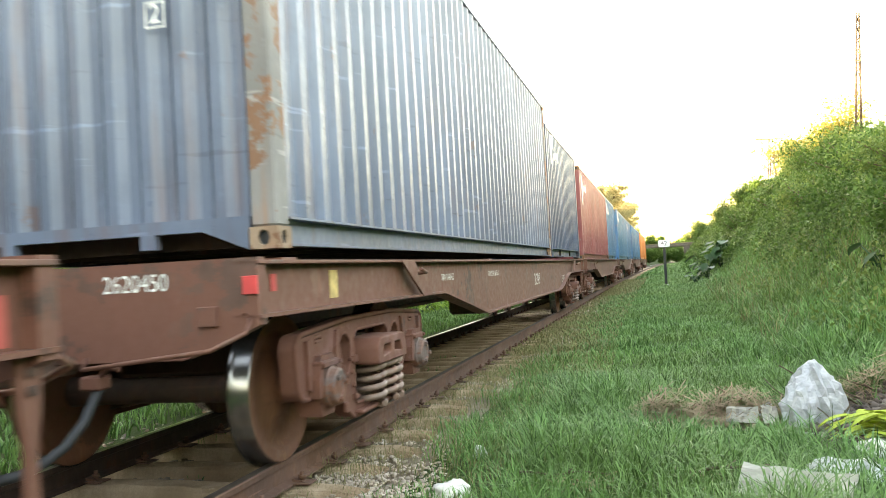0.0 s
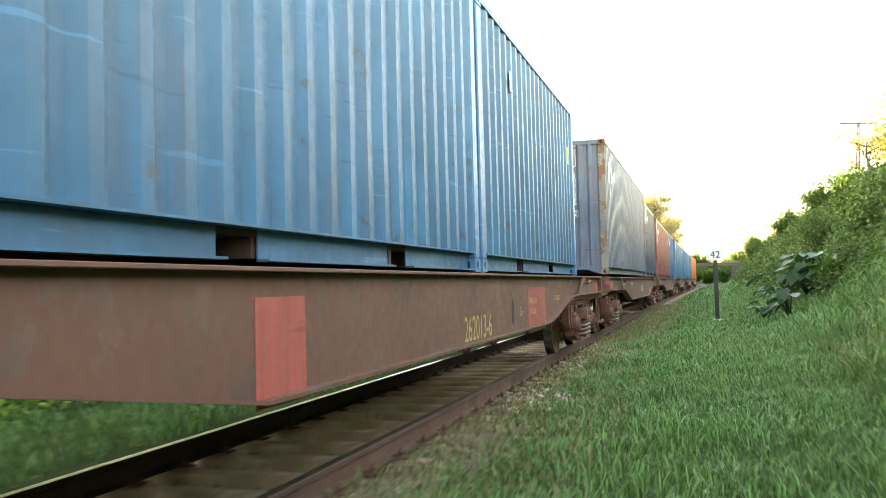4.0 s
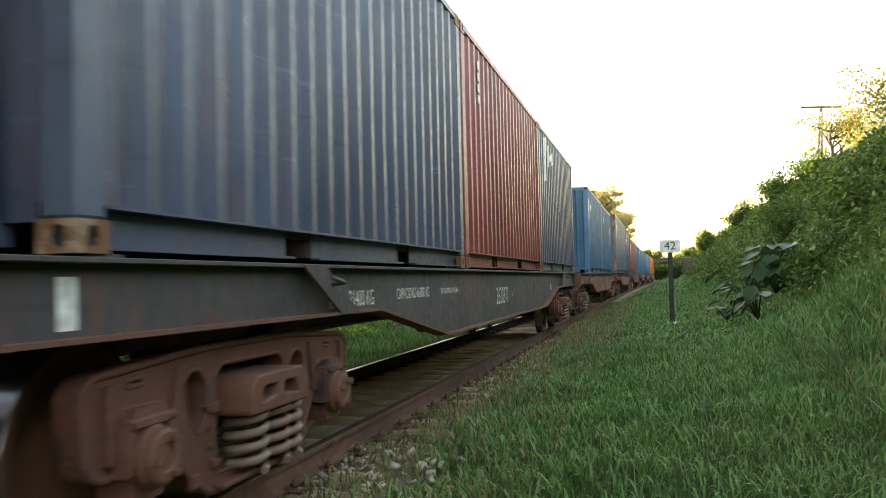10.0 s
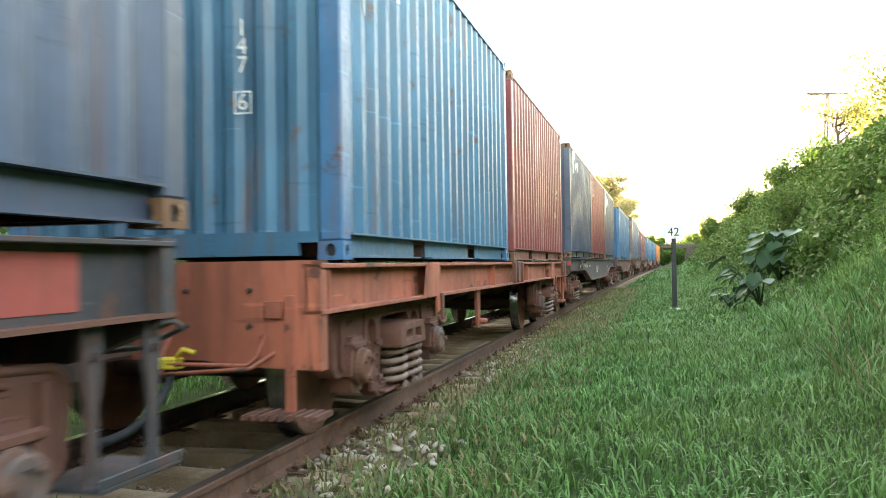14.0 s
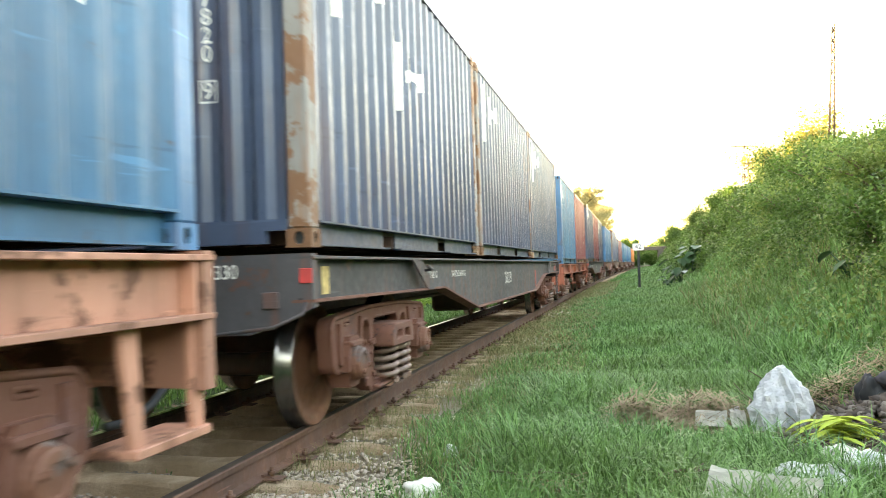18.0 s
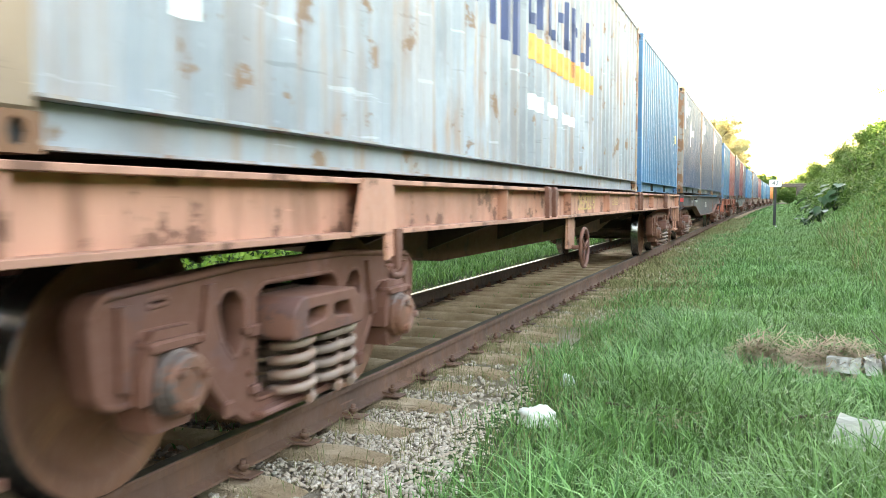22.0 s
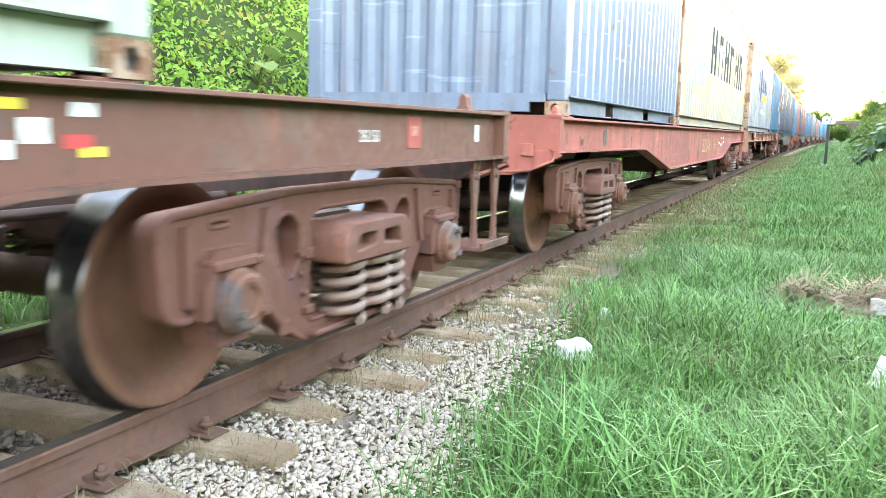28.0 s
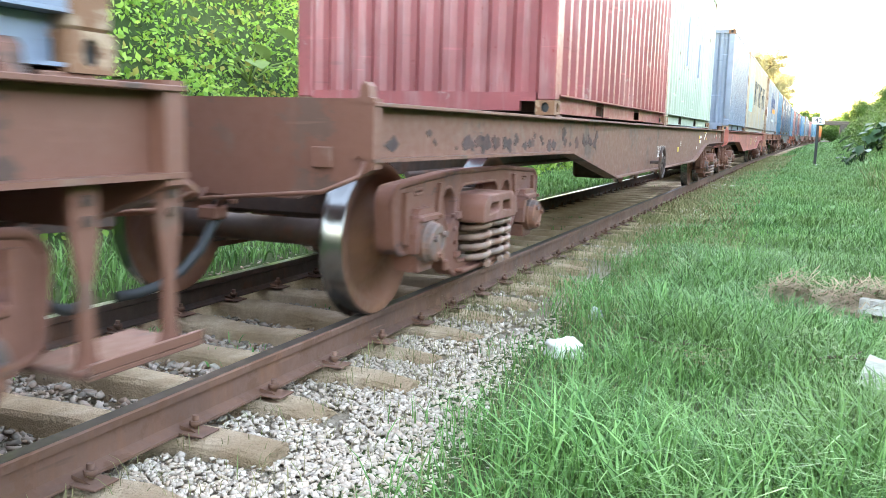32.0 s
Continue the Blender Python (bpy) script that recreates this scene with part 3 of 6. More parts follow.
def bearing_mesh():
    bm = bmesh.new()
    lathe(bm, [(-0.12, 0.001), (-0.12, 0.125), (0.095, 0.128), (0.10, 0.118), (0.135, 0.112), (0.145, 0.098), (0.146, 0.062), (0.136, 0.055), (0.138, 0.001)], 0, 22)
    for k in range(3):
        a = 2 * math.pi * k / 3 + 0.5
        lathe(bm, [(0.14, 0.02), (0.168, 0.02), (0.17, 0.001)], 0, 6, 0.08 * math.cos(a), 0.08 * math.sin(a))
    for f in bm.faces:
        f.smooth = False
    return finish(bm, "bearing_cap", CAP_DARK)


def adapter_mesh():
    """The axle box round the bearing, with side lugs and a cast hood."""
    bm = bmesh.new()
    box(bm, -0.10, 0.125, -0.15, 0.15, 0.12, 0.165, 0.01)
    prism(bm, [(-0.15, 0.14), (-0.10, 0.14), (-0.13, 0.02), (-0.15, -0.05), (-0.185, -0.05), (-0.185, 0.06)], "x", -0.09, 0.115)
    prism(bm, [(0.15, 0.14), (0.10, 0.14), (0.13, 0.02), (0.15, -0.05), (0.185, -0.05), (0.185, 0.06)], "x", -0.09, 0.115)
    prism(bm, [(-0.13, 0.163), (0.13, 0.163), (0.10, 0.20), (-0.10, 0.20)], "x", -0.09, 0.10)
    prism(bm, [(-0.13, -0.07), (-0.10, -0.10), (0.10, -0.10), (0.13, -0.07), (0.10, -0.17), (-0.10, -0.17)], "x", -0.06, 0.09)
    for k in (-0.135, 0.135):
        tube(bm, [(0.11, k, 0.143), (0.14, k, 0.143)], 0.015, 6)
    return finish(bm, "axle_adapter", RUST)


def wheel_meshes():
    bm = bmesh.new()
    # local x points outwards from the wagon; the flange is on the inner side
    lathe(bm, [(0.066, 0.10), (0.05, 0.17), (0.02, 0.20), (0.0, 0.33), (0.028, 0.375), (0.06, 0.385), (0.062, 0.452)], 0, 40)
    lathe(bm, [(-0.072, 0.478), (-0.075, 0.38), (-0.03, 0.36), (-0.03, 0.2), (-0.07, 0.1)], 0, 40)
    lathe(bm, [(0.13, 0.001), (0.13, 0.085), (0.066, 0.10)], 0, 20)
    face = finish(bm, "wheel", WHEEL_FACE)
    bm = bmesh.new()
    lathe(bm, [(0.062, 0.452), (0.055, 0.459), (-0.035, 0.463), (-0.048, 0.480), (-0.064, 0.488), (-0.072, 0.478)], 0, 40)
    return face, finish(bm, "tread", TREAD)


def axle_mesh():
    bm = bmesh.new()
    lathe(bm, [(-1.02, 0.001), (-1.02, 0.07), (-0.8, 0.07), (-0.7, 0.10), (-0.3, 0.085), (0.3, 0.085), (0.7, 0.10), (0.8, 0.07), (1.02, 0.07), (1.02, 0.001)], 0, 14)
    return finish(bm, "wheelset", RUST_DARK)


SPRING, BOLSTER_END, BEARING, ADAPTER, AXLE = spring_mesh(), bolster_end_mesh(), bearing_mesh(), adapter_mesh(), axle_mesh()
WHEEL_MESH, TREAD_MESH = wheel_meshes()
WHEELSETS = []
WHEEL_R = 0.46


def wagon_turn(yc, k):
    return (yc * 3.7 + k * 1.9) % 6.28


def bogie(wagon, yc, animated):
    for sx in (1, -1):
        fr = part("side_frame", SIDE_FRAME, RUST, wagon, "rusty cast steel bogie side frame", pose(sx * 1.02, yc, 0, 0, 0, 0 if sx > 0 else 180))
        part("bolster_end", BOLSTER_END, RUST, fr, "", pose(0.05, 0, 0.0))
        for k in (-0.2, 0.2, 0.0, 0.42):
            part("spring", SPRING, RUST, fr, "coil spring in brown rust", pose(0.085 if k else -0.08, k * 0.66, 0.385))
        for k in (-1.0, 1.0):
            cap = part("bearing_cap", BEARING, CAP_DARK, fr, "dark bolted end cap", pose(0.045, k, RAIL_TOP + WHEEL_R))
            if sx > 0:
                cap.rotation_euler = (wagon_turn(yc, k), 0, 0)
            part("axle_adapter", ADAPTER, RUST, fr, "", pose(0.01, k, RAIL_TOP + WHEEL_R))
    bm = bmesh.new()
    box(bm, -1.0, 1.0, yc - 0.2, yc + 0.2, 0.62, 0.88, 0.03)
    part("bolster", bm, RUST_DARK, wagon)
    for k in (-0.5, 0.5):
        bm = bmesh.new()
        tube(bm, [(-0.8, yc + k, 0.55), (0, yc + k, 0.5), (0.8, yc + k, 0.55)], 0.035, 6)
        for sx in (-0.72, 0.72):
            box(bm, sx - 0.06, sx + 0.06, yc + k, yc + k * 1.28, 0.45, 0.75, 0.01)
        part("brake_beam", bm, RUST_DARK, wagon)
    for k in (-1.0, 1.0):
        ax = part("wheelset", AXLE, RUST_DARK, wagon, "steel wheelset with bright worn treads", pose(0, yc + k, RAIL_TOP + WHEEL_R))
        for sx in (1, -1):
            w = part("wheel", WHEEL_MESH, WHEEL_FACE, ax, "", pose(sx * 0.755, 0, 0, 0, 0, 0 if sx > 0 else 180))
            part("tread", TREAD_MESH, TREAD, ax, "bright worn steel tread", pose(sx * 0.755, 0, 0, 0, 0, 0 if sx > 0 else 180))
        if animated:
            WHEELSETS.append((ax, yc + k))


def band(bm, pts, x0, x1, th):
    """A flange that follows a line of (y, z)."""
    prism(bm, list(pts) + [(a, z - th) for a, z in pts[::-1]], "x", x0, x1)


def end_gear(w, half, sgn, mat, drop, marked=False, square=False):
    """Headstock, coupler, hose, grab bar and lamp bracket at one end of a wagon."""
    y0, y1 = sorted((sgn * half, sgn * (half - 0.09)))
    bm = bmesh.new()
    if square:
        prism(bm, [(-1.28, 1.415), (1.28, 1.415), (1.28, drop), (0.75, drop + 0.02), (0.55, drop + 0.05), (-0.55, drop + 0.05), (-0.75, drop + 0.02), (-1.28, drop)], "y", y0, y1)
    else:
        prism(bm, [(-1.265, 1.42), (1.265, 1.42), (1.265, 1.09), (1.2, 1.06), (0.85, drop), (-0.85, drop), (-1.2, 1.06), (-1.265, 1.09)], "y", y0, y1)
    hs = part("headstock", bm, mat, w)
    if square:
        for bx in (0.45, 0.85):
            for bz in (1.05, 1.25):
                bm = bmesh.new()
                lathe(bm, [(-0.012, 0.001), (-0.012, 0.016), (0.012, 0.02), (0.012, 0.001)], 0, 6)
                me = finish(bm, "rivet", RUST_DARK)
                me.transform(Matrix.Rotation(math.pi / 2, 4, "Z"))
                part("rivet", me, RUST_DARK, hs, "", pose(bx, sgn * (half + 0.004), bz))
        bm = bmesh.new()
        tube(bm, [(0.35, sgn * (half + 0.01), drop + 0.20), (0.30, sgn * (half + 0.05), drop + 0.06), (0.36, sgn * (half + 0.06), drop + 0.035), (0.86, sgn * (half + 0.06), drop + 0.03), (0.92, sgn * (half + 0.04), drop + 0.09), (0.93, sgn * (half + 0.01), drop + 0.2)], 0.013, 6)
        part("grab_bar", bm, mat, hs)
    if square and sgn < 0:
        bm = bmesh.new()
        box(bm, 1.07, 1.13, sgn * (half + 0.014) - 0.012, sgn * (half + 0.014) + 0.012, 0.57, 1.22, 0.004)
        tray = part("step", bm, mat, w)
        for i in range(9):
            bm = bmesh.new()
            box(bm, 0.86 + i * 0.052, 0.886 + i * 0.052, sgn * (half + 0.02) - 0.12, sgn * (half + 0.02) + 0.12, 0.54, 0.57)
            part("tread_bar", bm, RUST, tray)
    bm = bmesh.new()
    pts = [(1.0, sgn * (half + 0.01), drop + 0.1), (0.9, sgn * (half + 0.11), drop + 0.02), (0.35, sgn * (half + 0.12), drop - 0.02), (0.30, sgn * half, drop + 0.02)] if square else [(1.22, sgn * (half + 0.005), 1.12), (1.24, sgn * (half + 0.09), 1.06), (1.05, sgn * (half + 0.10), 0.98), (0.35, sgn * (half + 0.10), drop - 0.02), (0.30, sgn * half, drop + 0.02)]
    tube(bm, pts, 0.013, 6)
    part("coupling_lever", bm, mat, hs)
    for bx, bz in ((1.0, 1.14), (-0.6, 1.3)):
        bm = bmesh.new()
        box(bm, bx - 0.05, bx + 0.05, sgn * (half + 0.012) - 0.012, sgn * (half + 0.012) + 0.012, bz - 0.05, bz + 0.05, 0.004)
        part("lamp_bracket", bm, mat, hs)
    bm = bmesh.new()
    a, b = sorted((sgn * (half - 0.2), sgn * (half + 0.45)))
    box(bm, -0.11, 0.11, a, b, 0.86, 1.08, 0.02)
    a, b = sorted((sgn * (half + 0.36), sgn * (half + 0.70)))
    prism(bm, [(-0.19, a), (0.10, a), (0.20, (a + b) / 2), (0.04, b), (-0.19, b)], "z", 0.80, 1.13)
    part("coupler", bm, RUST_DARK, w)
    if sgn < 0 and marked:
        bm = bmesh.new()
        box(bm, 1.19, 1.27, -half - 0.016, -half - 0.002, 1.24, 1.33, 0.003)
        part("marker_plate", bm, RED_TAG, hs, "small red marker plate")
    bm = bmesh.new()
    tube(bm, [(0.36, sgn * (half - 0.05), 0.84), (0.38, sgn * (half + 0.05), 0.77), (0.37, sgn * (half + 0.13), 0.66), (0.34, sgn * (half + 0.24), 0.56), (0.30, sgn * (half + 0.36), 0.50), (0.26, sgn * (half + 0.46), 0.475), (0.22, sgn * (half + 0.56), 0.47)], 0.026, 8)
    hose = part("brake_hose", bm, BLACK, w, "black rubber brake hose")
    bm = bmesh.new()
    box(bm, 0.30, 0.42, sgn * (half + 0.02) - 0.05, sgn * (half + 0.02) + 0.05, 0.80, 0.87, 0.01)
    tube(bm, [(0.40, sgn * (half + 0.04), 0.86), (0.46, sgn * (half + 0.06), 0.92), (0.53, sgn * (half + 0.06), 0.90)], 0.014, 6)
    part("stop_cock", bm, YELLOW_TAG if square else RUST, hose)


def step(w, y, mat, style):
    """Two hanging legs and a foot plate, or a bent flat bar."""
    bm = bmesh.new()
    if style == "plate":
        for k in (-0.19, 0.17):
            prism(bm, [(y + k - 0.055, 1.12), (y + k + 0.055, 1.12), (y + k + 0.045, 0.93), (y + k + 0.022, 0.80), (y + k + 0.03, 0.60), (y + k + 0.05, 0.565), (y + k - 0.05, 0.565), (y + k - 0.03, 0.60), (y + k - 0.022, 0.80), (y + k - 0.045, 0.93)], "x", 1.195, 1.217)
        st = part("step", bm, mat, w)
        bm = bmesh.new()
        box(bm, 0.98, 1.29, y - 0.26, y + 0.24, 0.548, 0.566, 0.004)
        box(bm, 1.278, 1.292, y - 0.26, y + 0.24, 0.566, 0.60, 0.003)
        part("foot_plate", bm, mat, st)
        for k in (-0.19, 0.17):
            for bz in (1.00, 1.06):
                bm = bmesh.new()
                tube(bm, [(1.215, y + k, bz), (1.232, y + k, bz)], 0.018, 6)
                part("bolt", bm, RUST_DARK, st)
    else:
        for k in (-0.2, 0.2):
            prism(bm, [(y + k - 0.06, 1.12), (y + k + 0.06, 1.12), (y + k + 0.045, 0.98), (y + k - 0.02, 0.80), (y + k - 0.11, 0.62), (y + k - 0.165, 0.62), (y + k - 0.09, 0.80), (y + k - 0.04, 0.98)], "x", 1.19, 1.212)
        box(bm, 1.17, 1.235, y - 0.36, y + 0.09, 0.60, 0.625, 0.005)
        part("step", bm, mat, w)


def handwheel(w, y, z, mat, x=1.36):
    bm = bmesh.new()
    tube(bm, [(x, y + 0.20 * math.cos(a), z + 0.20 * math.sin(a)) for a in (2 * math.pi * i / 24 for i in range(24))], 0.02, 7, True)
    for k in range(3):
        a = 2 * math.pi * k / 3 + 0.4
        tube(bm, [(x, y, z), (x, y + 0.2 * math.cos(a), z + 0.2 * math.sin(a))], 0.012, 6)
    lathe(bm, [(-0.2, 0.02), (0.02, 0.025), (0.03, 0.001)], x, 8, y, z)
    part("handwheel", bm, mat, w)


def twist_locks(w, places, mat):
    for y in places:
        for sx in (1, -1):
            bm = bmesh.new()
            box(bm, sx * 1.12 - 0.09, sx * 1.12 + 0.09, y - 0.10, y + 0.10, 1.395, 1.421, 0.004)
            part("container_seat", bm, mat, w)


def deep_wagon(s0, s1, mat, label, number="", num_mat=None, num_at=0.0, num_size=0.34, num_z=1.08, head_number="", writing=(), swatches=(), gussets=True, wheel_at=None,
               seats=(), step_style="plate", step_back=0.25, animated=True):
    """A container flat with deep side sills that rise over the bogies."""
    length, mid = s1 - s0, (s0 + s1) / 2
    half = length / 2
    w = thing("container_flat_wagon", label, "railway wagon", "wagons of the train")
    rise, fall = half - 3.75, half - 5.75
    bow = [(d - half, z) for d, z in ((0.0, 1.13), (3.4, 1.12), (3.8, 1.105), (4.2, 1.06), (4.7, 0.98), (5.3, 0.88), (5.75, 0.825), (6.1, 0.815))]
    line = [(-half, 1.14), (-rise, 1.12), (-fall, 0.815)] + [(-a, b) for a, b in bow[::-1]]
    for sx in (1, -1):
        xw = sx * 1.19
        me = plate("side_sill", [[(-half + 0.05, 1.395)] + [(a, b) for a, b in line[:1]] + line[1:-1] + line[-1:] + [(half - 0.05, 1.395)]], 0.02, mat, 0.002)
        sill = part("side_sill", me, mat, w, "", Matrix.Translation((xw, 0, 0)))
        bm = bmesh.new()
        a, b = sorted((sx * 1.13, sx * 1.275))
        box(bm, a, b, -half, half, 1.385, 1.405, 0.003)
        part("top_flange", bm, mat, w)
        bm = bmesh.new()
        band(bm, line, a, b, 0.018)
        part("bottom_flange", bm, RUST if mat is BLACK_W else mat, w)
        if gussets:
            for sg in (1, -1):
                y = sg * (half - 2.55)
                bm = bmesh.new()
                prism(bm, [(y - sg * 0.16, 1.40), (y + sg * 0.16, 1.40), (y - sg * 0.42, 1.11), (y - sg * 0.72, 1.11)][::1], "x", *sorted((sx * 1.262, sx * 1.28)))
                g = part("gusset", bm, mat, w, "sloping stiffener plate on the side sill")
                bm = bmesh.new()
                tube(bm, [(sx * 1.30, y - sg * 0.20, 1.29), (sx * 1.37, y - sg * 0.20, 1.30), (sx * 1.37, y - sg * 0.02, 1.33)], 0.014, 6)
                part("hook", bm, mat, g)
    bm = bmesh.new()
    box(bm, -0.2, 0.2, -half + 0.1, half - 0.1, 0.92, 1.36)
    for i in range(int(length / 1.5)):
        y = -half + 0.75 + i * (length - 1.5) / (int(length / 1.5) - 1)
        box(bm, -1.18, 1.18, y - 0.05, y + 0.05, 1.17, 1.385)
    part("underframe", bm, RUST_DARK, w)
    bm = bmesh.new()
    box(bm, -0.35, 0.35, 0.8, 1.9, 0.55, 0.9, 0.05)
    tube(bm, [(0.5, -half + 2, 0.95), (0.5, half - 2, 0.95)], 0.025, 6)
    part("brake_gear", bm, RUST_DARK, w)
    for sgn in (1, -1):
        end_gear(w, half, sgn, mat, 0.93, bool(head_number))
    step(w, half - step_back, mat, step_style)
    bogie(w, -half + (2.18 if gussets else 1.96), animated)
    bogie(w, half - 1.75, animated)
    twist_locks(w, [v - mid for v in seats], mat)
    if not gussets:
        for y in (-half + 0.07, half - 0.62):
            bm = bmesh.new()
            prism(bm, [(1.16, 1.405), (1.24, 1.405), (1.235, 1.425), (1.225, 1.43), (1.22, 1.48), (1.20, 1.50), (1.18, 1.48), (1.175, 1.43), (1.165, 1.425)], "y", y - 0.04, y + 0.04)
            part("locking_pin", bm, mat, w)
    if number:
        lettering(number, num_size, num_mat or STENCIL, w, on_side(1.2065, num_at - mid, num_z), "wagon_number", 0.85)
    if head_number:
        lettering(head_number, 0.125, STENCIL, w, on_end(0.60, -half - 0.004, 1.315), "wagon_number", 0.85)
    for text, y, z, size, m in writing:
        lettering(text, size, m, w, on_side(1.2065, y - mid, z), "stencil_text", 0.8)
    for y, z, wd, ht, m in swatches:
        bm = bmesh.new()
        box(bm, 1.199, 1.204, y - mid - wd / 2, y - mid + wd / 2, z - ht / 2, z + ht / 2)
        part("painted_panel", bm, m, w)
    if wheel_at:
        handwheel(w, wheel_at - mid, 0.905, RUST_DARK)
    TRAIN.append((w, mid, 0.0))
    return w


def frame_wagon(s0, s1, mat, label, number="", writing=(), seats=(), wheel_at=None, wheel_mat=None, animated=True, belly=True, drop=0.0, hanger_at=None):
    """A container flat with shallow side channels, brackets and a deep middle girder."""
    length, mid = s1 - s0, (s0 + s1) / 2
    half = length / 2
    w = thing("container_flat_wagon", label, "railway wagon", "wagons of the train")
    for sx in (1, -1):
        bm = bmesh.new()
        x = sx * 1.19
        box(bm, x - 0.01, x + 0.01, -half, half, 1.13, 1.39)
        part("side_channel", bm, mat, w)
        for z in (1.385, 1.125):
            bm = bmesh.new()
            a, b = sorted((sx * 1.16, sx * 1.29))
            box(bm, a, b, -half, half, z - 0.015, z + 0.012, 0.003)
            part("flange", bm, mat, w)
        n = int(length / 2.2)
        for i in range(n + 1):
            y = -half + 0.15 + i * (length - 0.3) / n
            bm = bmesh.new()
            a, b = sorted((sx * 1.2, sx * 1.275))
            box(bm, a, b, y - 0.012, y + 0.012, 1.135, 1.37)
            part("stiffener", bm, mat, w)
        for sy in [v - mid for v in seats]:
            for k in (-0.16, 0.10):
                bm = bmesh.new()
                a, b = sorted((sx * 1.26, sx * 1.36))
                tube(bm, [(sx * 1.30, sy + k - 0.03, 1.385), (sx * 1.30, sy + k + 0.10, 1.385)], 0.026, 8)
                prism(bm, [(sy + k - 0.02, 1.37), (sy + k + 0.09, 1.37), (sy + k + 0.06, 1.15), (sy + k + 0.0, 1.13)], "x", *sorted((sx * 1.29, sx * 1.33)))
                part("tie_down", bm, RUST, w, "folded hinge bracket for container")
        for sg in (1, -1):
            y = sg * (half - 2.4)
            bm = bmesh.new()
            prism(bm, [(y - 0.17, 1.40), (y + 0.17, 1.40), (y + 0.24, 1.02), (y + 0.1, 0.98), (y + 0.08, 1.12), (y - 0.28, 1.12)], "x", *sorted((sx * 1.285, sx * 1.305)))
            gus = part("gusset", bm, mat, w)
            bm = bmesh.new()
            prism(bm, [(y + 0.17, 1.14), (y + 0.25, 1.14), (y + 0.235, 0.93), (y + 0.185, 0.93)], "x", *sorted((sx * 1.29, sx * 1.325)))
            tube(bm, [(sx * 1.31, y + 0.12, 0.955), (sx * 1.31, y + 0.14, 0.90), (sx * 1.31, y + 0.21, 0.89), (sx * 1.31, y + 0.28, 0.90), (sx * 1.31, y + 0.30, 0.955)], 0.02, 6)
            part("lashing_hook", bm, RUST, gus)
    bm = bmesh.new()
    deep = 0.74 if belly else 0.95
    prism(bm, [(-half + 0.1, 1.37), (half - 0.1, 1.37), (half - 0.1, 1.0), (half - 3.4, 1.0), (half - 5.6, deep), (-half + 5.6 if length > 12 else -1, deep), (-half + 3.4, 1.0), (-half + 0.1, 1.0)], "x", -0.42, 0.42)
    part("middle_girder", bm, RUST, w)
    n = int(length / 1.9)
    for i in range(n):
        y = -half + 1.2 + i * (length - 2.4) / (n - 1)
        for sx in (1, -1):
            bm = bmesh.new()
            prism(bm, [(sx * 0.42, 1.36), (sx * 1.18, 1.36), (sx * 1.18, 1.16), (sx * 0.42, 0.86)], "y", y - 0.03, y + 0.03)
            part("cross_arm", bm, RUST_DARK, w)
    for sgn in (1, -1):
        end_gear(w, half, sgn, mat, 0.80, False, True)
    bm = bmesh.new()
    y = half - 0.36
    prism(bm, [(y - 0.30, 1.12), (y - 0.18, 1.12), (y - 0.14, 0.62), (y - 0.22, 0.62)], "x", 1.20, 1.228)
    prism(bm, [(y + 0.22, 1.12), (y + 0.34, 1.12), (y + 0.34, 0.62), (y + 0.25, 0.62)], "x", 1.20, 1.228)
    box(bm, 1.02, 1.26, y - 0.24, y + 0.35, 0.60, 0.64, 0.005)
    part("step", bm, mat, w)
    for child in w.children:
        child.location.z -= drop
    bogie(w, -half + 2.0, animated)
    bogie(w, half - 2.0, animated)
    if number:
        lettering(number, 0.24, STENCIL_YELLOW, w, on_side(1.2065, number_place(number, mid), 1.25), "wagon_number", 1.1)
    for text, y, z, size, m in writing:
        lettering(text, size, m, w, on_side(1.2065, y - mid, z), "stencil_text", 1.0)
    if wheel_at:
        bm = bmesh.new()
        box(bm, 1.2, 1.23, wheel_at - mid - 0.2, wheel_at - mid + 0.12, 0.78, 1.12)
        part("wheel_bracket", bm, mat, w)
        handwheel(w, wheel_at - mid, 0.79, wheel_mat or mat, 1.36)
    if hanger_at:
        bm = bmesh.new()
        prism(bm, [(hanger_at - mid - 0.11, 1.12), (hanger_at - mid + 0.09, 1.12), (hanger_at - mid + 0.06, 0.62), (hanger_at - mid - 0.05, 0.62)], "x", 1.17, 1.2)
        tube(bm, [(1.12, hanger_at - mid, 0.68), (1.28, hanger_at - mid + 0.05, 0.68)], 0.03, 7)
        part("hanger", bm, mat, w)
    TRAIN.append((w, mid, 0.0))
    return w


def number_place(number, mid):
    return -83.0 - mid


def blotch(a, z, k=1.0, m=None):
    """A white company sign in the wall's folds: a plain uneven shape."""
    m = m or STENCIL
    return [(a, a + 0.10 * k, z + 0.28 * k, z + 0.62 * k, m, 0.0), (a + 0.10 * k, a + 0.30 * k, z + 0.12 * k, z + 0.55 * k, m, 0.1), (a + 0.16 * k, a + 0.26 * k, z - 0.12 * k, z + 0.12 * k, m, 0.2),
            (a + 0.30 * k, a + 0.42 * k, z + 0.42 * k, z + 0.72 * k, m, -0.3), (a + 0.50 * k, a + 0.70 * k, z + 0.22 * k, z + 0.34 * k, m, 0.25), (a + 0.62 * k, a + 0.68 * k, z + 0.16 * k, z + 0.50 * k, m, 0.0),
            (a + 0.78 * k, a + 0.98 * k, z + 0.30 * k, z + 0.40 * k, m, -0.3), (a + 1.02 * k, a + 1.20 * k, z + 0.22 * k, z + 0.42 * k, m, 0.2)]


